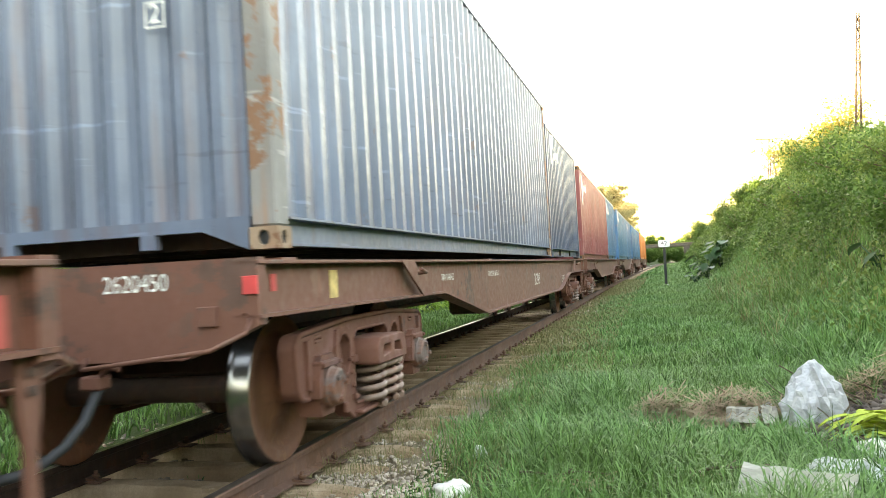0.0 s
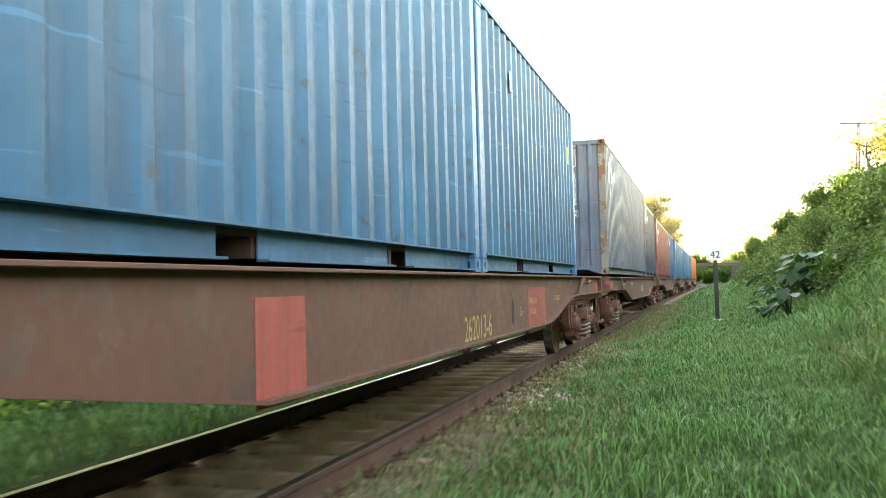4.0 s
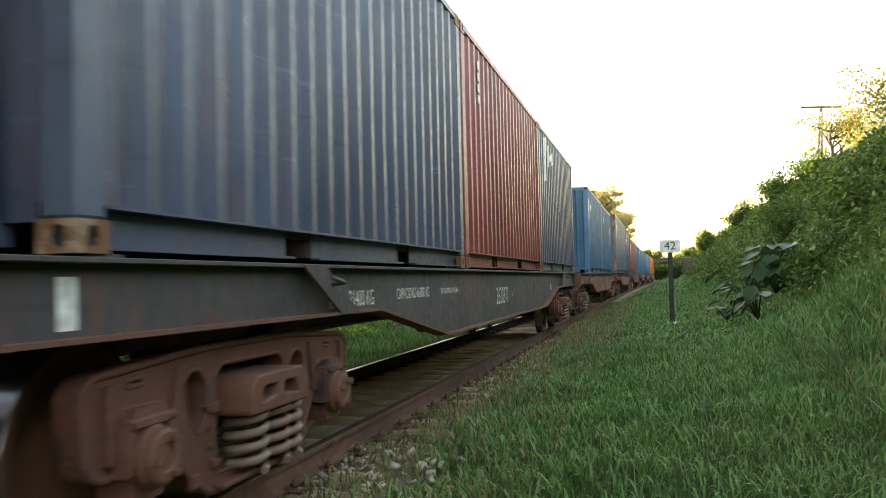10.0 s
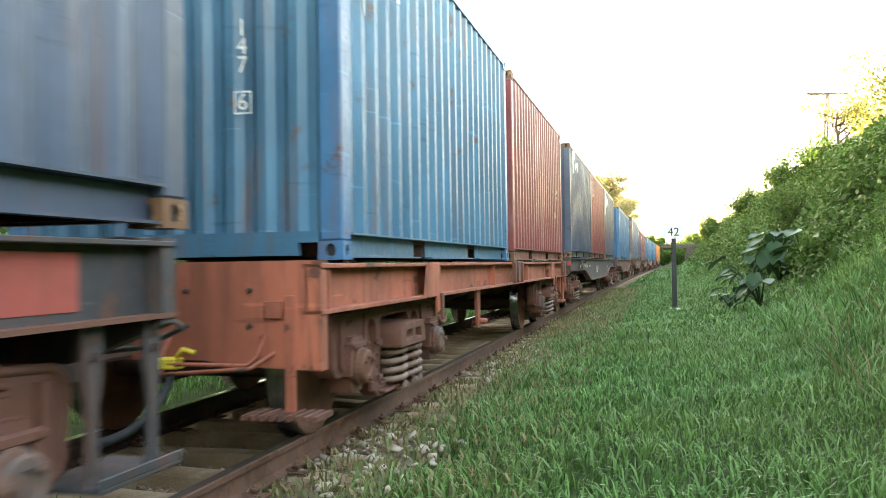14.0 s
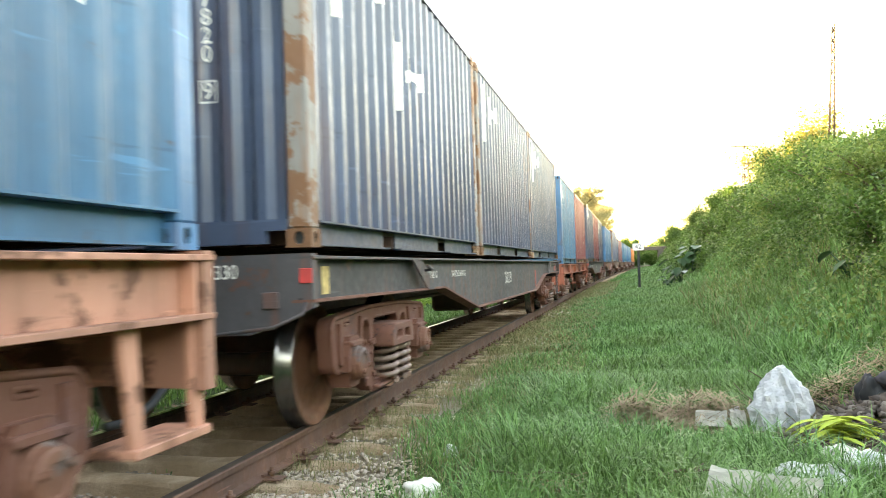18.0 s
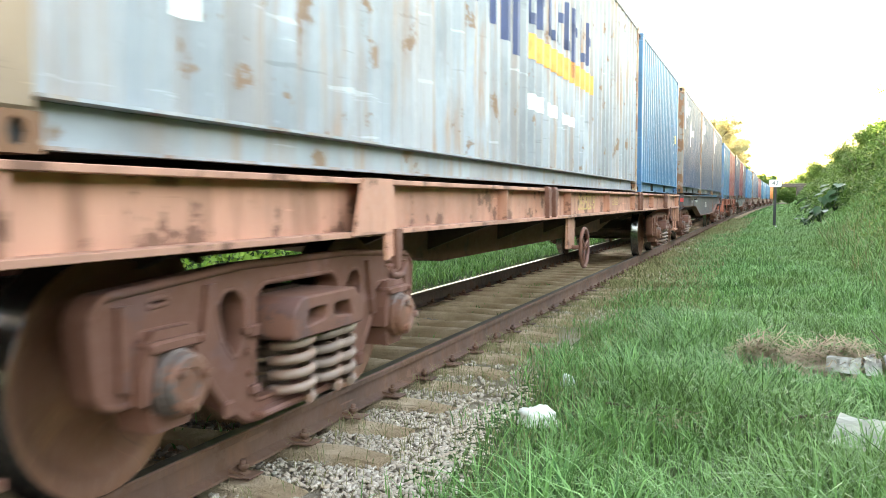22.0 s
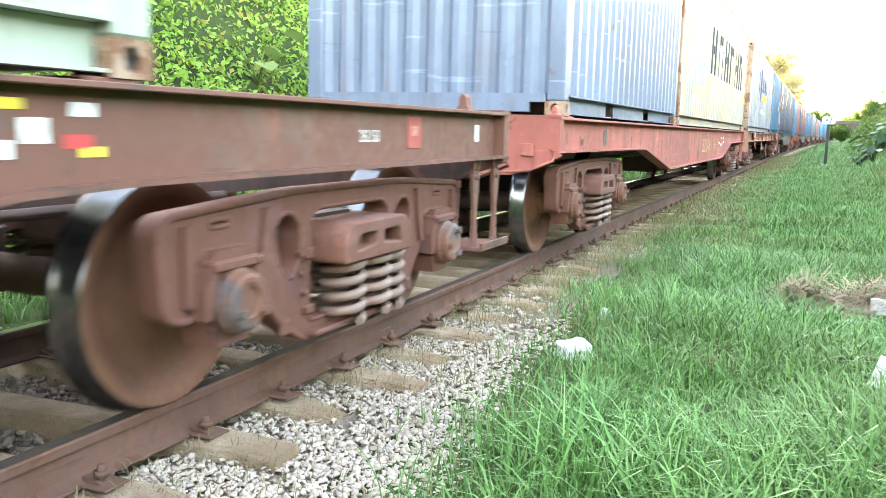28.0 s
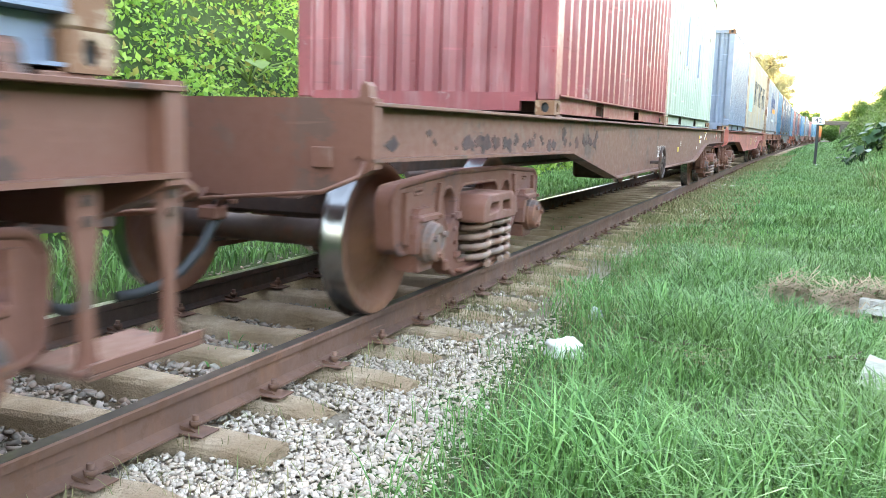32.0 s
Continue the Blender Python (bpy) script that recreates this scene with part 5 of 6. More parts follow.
SLEEPERS = [sleeper_mesh(i) for i in range(7)]
CHAIRS = []
for i in range(2):
    bm = bmesh.new()
    box(bm, -0.05, 0.075, -0.06, 0.06, 0.0, 0.009, 0.002)
    prism(bm, [(-0.06, 0.009), (0.03, 0.009), (0.0, 0.02), (-0.06, 0.03)], "y", -0.03, 0.03)
    tube(bm, [(0.0, 0.0, 0.01), (0.0, 0.0, 0.075)], 0.014, 8)
    tube(bm, [(0.0, 0.0, 0.03), (0.0, 0.0, 0.052)], 0.027, 6)
    CHAIRS.append(finish(bm, "rail_clip", RAIL_SIDE))
for i in range(-8, 250):
    y = SLEEPER_START + i * SLEEPER_STEP
    part("sleeper", SLEEPERS[i % 7], SLEEPER_MAT, track, "", pose(track_x(y) + rng.uniform(-0.10, 0.06), y + rng.uniform(-0.03, 0.03), rng.uniform(-0.012, 0.006), 0, rng.uniform(-0.3, 0.7), rng.uniform(-1.8, 1.8)))
    if -3 <= i < 75:
        for sx, side in ((1, 1), (1, -1), (-1, 1), (-1, -1)):
            x = track_x(y) + sx * (GAUGE / 2 + 0.036) + side * 0.105
            part("rail_clip", CHAIRS[0], RAIL_SIDE, track, "", pose(x, y + 0.0, 0.004, 0, 0, 0 if side > 0 else 180))


def quick_mesh(name, co, quads=None, tris=None, mat=None):
    me = bpy.data.meshes.new(name)
    me.vertices.add(len(co))
    me.vertices.foreach_set("co", np.asarray(co, dtype=np.float32).ravel())
    loops, starts, at = [], [], 0
    for fs in (quads, tris):
        if fs is not None and len(fs):
            fs = np.asarray(fs, dtype=np.int32)
            k = fs.shape[1]
            loops.append(fs.ravel())
            starts.append(at + k * np.arange(len(fs), dtype=np.int32))
            at += k * len(fs)
    lp, stt = np.concatenate(loops), np.concatenate(starts)
    me.loops.add(len(lp))
    me.loops.foreach_set("vertex_index", lp)
    me.polygons.add(len(stt))
    me.polygons.foreach_set("loop_start", stt)
    if mat:
        me.materials.append(mat)
    me.update(calc_edges=True)
    me.validate()
    return me


def stones(name, label, n, xr, yr, size, mat, zf, keep=None, group=""):
    """Loose broken stones, each with its own facets."""
    base = []
    corners = np.array([(x, y, z) for x in (-1, 1) for y in (-1, 1) for z in (-1, 1)], dtype=float)
    sides = np.array([(0, 1, 3), (0, 3, 2), (4, 6, 7), (4, 7, 5), (0, 4, 5), (0, 5, 1), (2, 3, 7), (2, 7, 6), (0, 2, 6), (0, 6, 4), (1, 5, 7), (1, 7, 3)])
    chip = np.random.default_rng(40)
    for i in range(12):
        c = corners * (0.95, 0.75, 0.42) * chip.uniform(0.45, 1.15, (8, 3))
        turn = Matrix.Rotation(chip.uniform(-0.6, 0.6), 3, "X") @ Matrix.Rotation(chip.uniform(-0.6, 0.6), 3, "Y")
        base.append((c @ np.array(turn), sides))
    co, tri, at = [], [], 0
    xs, ys = rng.uniform(*xr, n), rng.uniform(0, 1, n) ** 1.25 * (yr[1] - yr[0]) + yr[0]
    for i in range(n):
        if keep and not keep(xs[i], ys[i]):
            continue
        s = size[0] + (size[1] - size[0]) * rng.random() ** 2
        a, b = rng.uniform(0, 6.28, 2)
        ca, sa = math.cos(a), math.sin(a)
        vb, fb = base[i % 12]
        p = vb * (s, s * rng.uniform(0.6, 1.0), s * rng.uniform(0.6, 1.0))
        p = p @ np.array([[ca, -sa, 0], [sa, ca, 0], [0, 0, 1]])
        co.append(p + (xs[i] + track_x(ys[i]) - TRACK_X, ys[i], zf(xs[i], ys[i]) + s * 0.03))
        tri.append(fb + at)
        at += len(vb)
    ob = new(name, quick_mesh(name, np.concatenate(co), None, np.concatenate(tri), mat))
    return tagged(ob, label, "stones", kind="stuff")


def shoulder_z(x, y):
    return -0.062 - 0.05 * max(0.0, x + 1.5)


def gravel(x, y):
    """Clean gravel close by, patches of it further on."""
    q = noise.noise((x * 0.9, y * 0.45, 2.0)) + 0.5 * noise.noise((x * 2.6, y * 1.9, 5.0))
    bare = 1.0 - 0.6 * smooth(3.6, 7.0, y) + 0.55 * smooth(12.5, 14, y) * smooth(18.5, 16, y)
    on_sleeper = abs((y - SLEEPER_START + SLEEPER_STEP / 2) % SLEEPER_STEP - SLEEPER_STEP / 2) < 0.12 and x < -1.85
    return rng.random() < (bare + 0.9 * q - 0.9 * smooth(-1.55, -1.05, x)) * (0.28 if on_sleeper else 1.0)


stones("shoulder_stones", "pale crushed stones beside the rail", 19000, (-2.34, -1.05), (0.6, 5.0), (0.008, 0.024), STONE_MAT, shoulder_z, gravel)
stones("shoulder_stones", "pale crushed stones in patches beside the rail", 15000, (-2.34, -1.1), (5.0, 20), (0.010, 0.028), STONE_MAT, lambda x, y: shoulder_z(x, y) + 0.005, gravel)
stones("shoulder_rubble", "pale stones lying in the dry verge", 1200, (-2.3, -1.3), (20, 45), (0.02, 0.06), STONE_MAT, lambda x, y: -0.01, lambda x, y: noise.noise((x * 0.8, y * 0.35, 2.0)) > 0.05)
def between(x, y):
    return abs((y - SLEEPER_START + SLEEPER_STEP / 2) % SLEEPER_STEP - SLEEPER_STEP / 2) > 0.1 or rng.random() < 0.03


stones("track_stones", "dirty stones between the sleepers", 15000, (-3.85, -2.42), (-1.0, 14), (0.012, 0.038), STONE_DARK, lambda x, y: -0.105 + 0.04 * noise.noise((x * 1.5, y * 1.1, 0.0)), between)
stones("track_stones", "dirty stones between the sleepers further on", 6000, (-3.85, -2.42), (14, 32), (0.018, 0.04), STONE_DARK, lambda x, y: -0.105, between)
stones("far_side_stones", "dirty stones beyond the track", 1500, (-4.9, -4.0), (-1.0, 20), (0.015, 0.04), STONE_DARK, lambda x, y: -0.07)


# ---- grass ----
def blades(name, label, xr, yr, n, tall, wide, mat, keep=None, lean=0.5, lift=0.0, power=1.0):
    xs = rng.uniform(*xr, n)
    ys = rng.uniform(0, 1, n) ** power * (yr[1] - yr[0]) + yr[0]
    if keep:
        ok = np.array([keep(a, b) for a, b in zip(xs, ys)])
        xs, ys = xs[ok], ys[ok]
    n = len(xs)
    xs = xs + BEND * np.maximum(ys, 0) ** 2 / 2
    zs = np.array([ground_z(a, b) for a, b in zip(xs, ys)]) + lift
    clump = np.array([0.75 + 0.6 * noise.noise((a * 1.1, b * 1.1, 4.0)) for a, b in zip(xs, ys)])
    h = rng.uniform(tall[0], tall[1], n) * clump
    az = rng.uniform(0, 2 * np.pi, n)
    ln = rng.uniform(0.1, lean, n) * h * 1.5
    w = rng.uniform(wide[0], wide[1], n) / 2
    d = np.stack([np.cos(az), np.sin(az), np.zeros(n)], 1)
    side = np.stack([-np.sin(az + rng.uniform(-0.7, 0.7, n)), np.cos(az), np.zeros(n)], 1) * w[:, None]
    p = np.stack([xs, ys, zs], 1)
    up = np.array([0, 0, 1.0])
    low = p + d * (ln * 0.14)[:, None] + up * (h * 0.42)[:, None]
    mid = p + d * (ln * 0.5)[:, None] + up * (h * 0.78)[:, None]
    tip = p + d * ln[:, None] + up * (h * rng.uniform(0.72, 1.0, n))[:, None]
    co = np.stack([p - side * 0.8, p + side * 0.8, low + side, low - side, mid + side * 0.7, mid - side * 0.7, tip], 1).reshape(-1, 3)
    k = 7 * np.arange(n)[:, None]
    ob = new(name, quick_mesh(name, co, np.concatenate([k + [0, 1, 2, 3], k + [3, 2, 4, 5]]), k + [5, 4, 6], mat))
    return tagged(ob, label, "grass", kind="stuff")


def verge(x, y):
    """Grass thins out towards the stones beside the rail."""
    edge = -1.12 + 0.3 * noise.noise((y * 0.9, 1.0, 0.0)) + 0.3 * noise.noise((x * 2.1, y * 1.6, 0.0)) - 0.32 * smooth(3.5, 8, y) - 0.15 * smooth(9, 20, y) + 0.3 * smooth(12, 14, y) * smooth(19, 16, y)
    return rng.random() < smooth(edge - 0.5, edge + 0.4, x)


def rubbish(x, y):
    return math.hypot((x - 1.95) / 1.05, (y - 6.7) / 1.5) < 1


def litter_free(x, y):
    bare = math.hypot((x - 1.95) / 1.05, (y - 6.7) / 1.5) < 1 or math.hypot((x - 0.35) / 0.55, (y - 7.1) / 0.3) < 1
    return verge(x, y) and not (bare and rng.random() < 0.96)


blades("verge_grass", "lush green grass along the line", (-2.2, 3.0), (0.7, 10), 76000, (0.08, 0.24), (0.004, 0.009), GRASS, litter_free, 0.9)
blades("tall_grass", "long arching blades of bright green grass", (-0.95, 3.0), (0.8, 9), 26000, (0.2, 0.42), (0.005, 0.011), GRASS, lambda x, y: litter_free(x, y) and noise.noise((x * 0.9, y * 0.8, 6.0)) > -0.15 - 0.2 * smooth(4, 2, y), 1.1)
blades("verge_grass", "lush green grass along the line", (-2.3, 3.2), (10, 32), 80000, (0.07, 0.20), (0.008, 0.017), GRASS, verge, 0.8)
blades("verge_grass", "green grass along the line in the distance", (-2.3, 3.4), (32, 75), 60000, (0.05, 0.14), (0.015, 0.035), GRASS, verge, 0.8, 0.0, 1.4)
blades("verge_grass", "green grass along the line far away", (-1.6, 3.4), (72, 210), 26000, (0.1, 0.3), (0.05, 0.12), GRASS, None, 0.8, 0.0, 1.3)
blades("dry_weeds", "short dry weeds between verge and stones", (-2.3, -0.6), (1.8, 14), 34000, (0.03, 0.13), (0.002, 0.005), GRASS_DRY, lambda x, y: rng.random() < 0.12 + 0.3 * smooth(3.5, 6, y) + 0.6 * max(0, noise.noise((x * 1.3, y * 0.8, 8.0))) + smooth(7, 12, y) * 0.3, 0.9, 0.03)
blades("dry_weeds", "dry yellowish grass on the track shoulder", (-2.3, -0.7), (13, 60), 30000, (0.04, 0.13), (0.010, 0.022), GRASS_DRY, lambda x, y: rng.random() < 0.75 - 0.4 * smooth(-1.5, -0.7, x), 0.9, 0.04, 1.3)
blades("track_weeds", "small weeds between the sleepers", (-3.9, -2.4), (0, 22), 2600, (0.03, 0.11), (0.006, 0.014), GRASS, lambda x, y: noise.noise((x * 1.7, y * 1.1, 3.0)) > 0.22, 0.9, 0.0)
blades("far_side_grass", "grass beyond the track", (-8.5, -4.75), (-2, 45), 42000, (0.08, 0.28), (0.010, 0.022), GRASS, None, 0.7, 0.0, 1.2)
blades("bank_grass", "long grass and weeds at the foot of the bank", (1.6, 5.2), (5, 34), 34000, (0.15, 0.45), (0.009, 0.02), GRASS, lambda x, y: rng.random() < 0.9 - 0.28 * (x - 1.6) and not (rubbish(x, y) and rng.random() < 0.95), 0.9, 0.0, 1.3)
blades("bank_grass", "tufts of long grass between the creepers", (3.4, 8.0), (5, 34), 30000, (0.2, 0.55), (0.008, 0.018), GRASS, lambda x, y: noise.noise((x * 0.55, y * 0.4, 21.0)) > 0.12, 1.1, 0.1, 1.3)
blades("bank_dry_stalks", "dry stalks among the weeds of the bank", (1.5, 6.5), (4.5, 28), 5500, (0.2, 0.7), (0.006, 0.012), GRASS_DRY, lambda x, y: noise.noise((x * 0.7, y * 0.5, 5.0)) > -0.05, 1.3)


# ---- leaves on the banks ----
def leaf_cloud(p, nrm, size, mat, name, label, category, kind="stuff", parent=None, tilt=0.9):
    """Many single leaves, folded along the middle, at the points p."""
    n = len(p)
    a = nrm + rng.normal(0, tilt, (n, 3))
    a /= np.linalg.norm(a, axis=1)[:, None]
    b = np.cross(a, rng.normal(0, 1, (n, 3)))
    b /= np.linalg.norm(b, axis=1)[:, None]
    c = np.cross(a, b)
    s = rng.uniform(size[0], size[1], n)[:, None]
    co = np.stack([p - b * s * 0.5, p + c * s * 0.32 + a * s * 0.08, p + b * s * 0.6 - a * s * 0.1, p - c * s * 0.32 + a * s * 0.08], 1).reshape(-1, 3)
    k = 4 * np.arange(n)[:, None]
    me = quick_mesh(name, co, None, np.concatenate([k + [0, 1, 2], k + [0, 2, 3]]), mat)
    if parent is not None:
        return part(name, me, mat, parent, label)
    return tagged(new(name, me), label, category, kind=kind)


def bank_points(n, xr, yr, power, deep, clump, cut=-0.35):
    xs = rng.uniform(*xr, n)
    ys = rng.uniform(0, 1, n) ** power * (yr[1] - yr[0]) + yr[0]
    pts = []
    for a, b in zip(xs, ys):
        q = noise.noise((a * clump, b * clump, 11.0))
        if q < cut and rng.random() < 0.8:
            continue
        x = a + BEND * b * b / 2
        pts.append((x + rng.normal(0, 0.08), b + rng.normal(0, 0.08), ground_z(x, b) + (0.05 + deep * (1 - 0.75 * smooth(4.8, 7.0, a)) * max(0.0, q + 0.25)) * rng.random() ** 0.6))
    return np.array(pts)


slope_r, slope_l = np.array([-0.6, -0.25, 0.75]), np.array([0.6, -0.25, 0.75])
leaf_cloud(p := bank_points(105000, (2.9, 8.2), (5, 36), 1.25, 1.7, 0.55, -0.12), slope_r, (0.03, 0.095), LEAVES, "bank_creepers", "dense green creepers over the bank", "creepers")
leaf_cloud(p := bank_points(20000, (2.1, 7.0), (5, 30), 1.2, 0.7, 0.9, 0.05), slope_r, (0.04, 0.10), LEAVES_PALE, "bank_weeds", "pale green weeds on the bank", "weeds")
leaf_cloud(p := bank_points(125000, (2.7, 8.8), (34, 130), 1.7, 1.2, 0.42), slope_r, (0.07, 0.19), LEAVES, "bank_creepers", "dense green creepers over the bank in the distance", "creepers")
leaf_cloud(p := bank_points(85000, (-13.5, -6.8), (2, 40), 1.3, 1.0, 0.6, -0.8), slope_l, (0.06, 0.14), LEAVES_SUN_BRIGHT, "far_bank_creepers", "green creepers over the bank beyond the track, coloured brighter as in sun", "creepers")
leaf_cloud(p := bank_points(9000, (-13.5, -7.5), (2, 40), 1.4, 1.2, 0.7, 0.0), slope_l, (0.07, 0.16), LEAVES_SUN_TINTED, "far_bank_weeds", "weeds coloured sun-yellow on the bank beyond the track", "weeds")
leaf_cloud(p := bank_points(26000, (-14.5, -7.2), (45, 170), 1.4, 1.6, 0.4), slope_l, (0.25, 0.55), LEAVES, "far_bank_creepers", "green creepers on the bank beyond the track", "creepers")


# ---- trees and bushes ----
def tree(x, y, h, spread, mat, label, n=5000, leaf=(0.1, 0.24), bare=0.0, name="tree", base=None, group=""):
    z0 = ground_z(x, min(y, 320)) - 0.1 if base is None else base
    t = thing(name, label, name, group, at=pose(x, y, z0))
    r = random.Random(int(x * 31 + y * 17))
    bm = bmesh.new()
    top = h * 0.62
    trunk = [(r.uniform(-0.06, 0.06) * h * i / 6, r.uniform(-0.06, 0.06) * h * i / 6, top * i / 6) for i in range(7)]
    tube(bm, trunk, [0.035 * h * (1 - 0.75 * i / 6) for i in range(7)], 8)
    tips = []
    for i in range(11):
        k = r.randint(2, 6)
        a = r.uniform(0, 6.28)
        ln = spread * r.uniform(0.5, 1.0)
        s = Vector(trunk[k])
        e = s + Vector((math.cos(a) * ln, math.sin(a) * ln, h * r.uniform(0.12, 0.36)))
        m = (s + e) / 2 + Vector((0, 0, -0.04 * h))
        tube(bm, [s, m, e], [0.012 * h, 0.008 * h, 0.003 * h], 5)
        tips += [e, (m + e) / 2]
        for _ in range(2):
            e2 = e + Vector((r.uniform(-1, 1), r.uniform(-1, 1), r.uniform(-0.1, 0.8))) * spread * 0.4
            tube(bm, [m, (m + e2) / 2, e2], [0.006 * h, 0.004 * h, 0.002 * h], 4)
            tips.append(e2)
    part("trunk", bm, BARK, t)
    tips = np.array([tuple(v) for v in tips])
    pick = rng.integers(0, len(tips), n)
    size = rng.uniform(0.2, 0.46, len(tips))[pick] * spread
    off = rng.normal(0, 1, (n, 3))
    off /= np.linalg.norm(off, axis=1)[:, None]
    p = tips[pick] + off * (size * rng.random(n) ** 0.45)[:, None] * (1, 1, 0.7)
    keep = rng.random(n) > bare
    leaf_cloud(p[keep], np.tile([0, 0, 0.5], (int(keep.sum()), 1)), leaf, mat, "crown", "", "", parent=t)
    return t


def bush(x, y, h, spread, mat, label, n=3000, leaf=(0.08, 0.2), name="bush"):
    t = thing(name, label, name, at=pose(x, y, ground_z(x, min(y, 320)) - 0.15))
    r = random.Random(int(x * 13 + y * 7))
    bm = bmesh.new()
    tips = []
    for i in range(9):
        a = r.uniform(0, 6.28)
        e = Vector((math.cos(a) * spread * r.uniform(0.2, 0.9), math.sin(a) * spread * r.uniform(0.2, 0.9), h * r.uniform(0.45, 1.0)))
        tube(bm, [(0, 0, 0), e * 0.5 + Vector((0, 0, 0.1 * h)), e], [0.03, 0.02, 0.008], 5)
        tips += [e, e * 0.75, e * 0.5]
    part("branches", bm, BARK, t)
    tips = np.array([tuple(v) for v in tips])
    pick = rng.integers(0, len(tips), n)
    off = rng.normal(0, 1, (n, 3))
    off /= np.linalg.norm(off, axis=1)[:, None]
    p = tips[pick] + off * (spread * 0.42 * rng.random(n) ** 0.5)[:, None] * (1, 1, 0.8)
    p[:, 2] = np.maximum(p[:, 2], 0.05)
    leaf_cloud(p, np.tile([0, 0, 0.5], (n, 1)), leaf, mat, "foliage", "", "", parent=t)
    return t


# creeper mounds on the face of the bank
for x, y, h, sp, mat in ((3.7, 13.5, 1.1, 1.0, LEAVES), (4.6, 16.5, 1.3, 1.2, LEAVES_PALE), (3.9, 20.0, 1.1, 1.0, LEAVES), (5.0, 22.5, 1.4, 1.3, LEAVES), (4.3, 26.0, 1.2, 1.1, LEAVES_PALE), (5.3, 29.0, 1.3, 1.2, LEAVES),
                         (4.4, 32.0, 1.2, 1.1, LEAVES), (5.6, 34.5, 1.3, 1.2, LEAVES_PALE), (4.2, 44.0, 1.3, 1.2, LEAVES)):
    bush(x, y, h, sp, mat, "creeper-covered shrub bulging from the green bank" if mat is LEAVES else "pale green shrub bulging from the bank", 3600, (0.04, 0.10), "shrub")
# the crest on the camera's side of the line, sunlight put into its yellow leaves
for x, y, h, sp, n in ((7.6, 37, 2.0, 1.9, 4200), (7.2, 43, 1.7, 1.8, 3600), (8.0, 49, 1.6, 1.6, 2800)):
    bush(x, y, h, sp, LEAVES_SUN_TINTED, "bush on the bank's crest, coloured yellow-green as in low sun", n * 2, (0.05, 0.13))
for x, y, h, sp in ((6.2, 52, 1.2, 1.5), (6.6, 62, 1.3, 1.6), (6.0, 75, 1.5, 1.4), (5.6, 92, 1.8, 1.3), (5.6, 104, 2.3, 1.4)):
    bush(x, y, h, sp, LEAVES, "dark green bush on the bank's crest", 4600, (0.07, 0.16))
tree(7.6, 56, 3.4, 1.7, LEAVES_SUN_TINTED, "thin half-bare tree on the crest, leaves coloured sun-yellow", 5200, (0.05, 0.11), 0.3)
tree(8.6, 59, 3.0, 1.5, LEAVES_SUN_TINTED, "thin half-bare tree on the crest, leaves coloured sun-yellow", 4600, (0.05, 0.11), 0.3)
# beyond the track
for x, y, h, sp in ((-9.4, 108, 4.6, 1.9), (-9.0, 119, 5.8, 2.2), (-9.2, 131, 6.8, 2.5), (-8.6, 142, 8.4, 2.9), (-8.2, 154, 10.2, 3.1), (-7.8, 166, 11.0, 3.3), (-7.2, 180, 10.5, 3.4), (-6.6, 195, 10.5, 3.5), (-6.2, 212, 10.5, 3.6), (-6.0, 240, 11.0, 4.0)):
    tree(x, y, h, sp, LEAVES_OCHRE, "leafy tree with pale ochre leaves beyond the train", 9000, (0.16, 0.36))
# the wood that closes the line behind the bridge
for x, y, h, sp in ((-5, 252, 4.4, 3.2), (-1, 249, 4.2, 2.8), (3, 251, 4.0, 2.8), (6.5, 249, 4.2, 2.8), (10, 251, 4.6, 3.0), (14, 249, 5.0, 3.2)):
    bush(x, y, h, sp, LEAVES, "dark green thicket closing the line behind the bridge", 3600, (0.25, 0.55), "thicket")
for x, y, h, sp in ((-9, 342, 10, 4.5), (-3, 346, 9, 4.5), (3, 344, 10, 4.6), (9, 347, 9, 4.5), (15, 343, 11, 4.8), (21, 346, 11, 5.0)):
    tree(x, y, h, sp, LEAVES, "dark green tree in the distance behind the bridge", 5000, (0.35, 0.8), base=0.0)
# far crest bushes; the taller, unseen ones are added to block the low sun
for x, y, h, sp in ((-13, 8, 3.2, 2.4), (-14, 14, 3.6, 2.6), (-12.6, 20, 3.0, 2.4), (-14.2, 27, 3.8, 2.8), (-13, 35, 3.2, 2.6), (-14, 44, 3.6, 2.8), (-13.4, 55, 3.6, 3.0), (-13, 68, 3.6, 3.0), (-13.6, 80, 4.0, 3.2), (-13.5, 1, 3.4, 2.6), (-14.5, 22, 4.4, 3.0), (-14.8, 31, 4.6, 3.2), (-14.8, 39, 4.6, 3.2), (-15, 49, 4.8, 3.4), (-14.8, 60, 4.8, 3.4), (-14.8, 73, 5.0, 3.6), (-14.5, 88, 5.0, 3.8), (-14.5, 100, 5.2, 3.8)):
    bush(x, y, h, sp, LEAVES_SUN_TINTED if int(y) % 2 else LEAVES_PALE, "bright bush beyond the track, in a row extended to block the low sun", 3200, (0.14, 0.32))


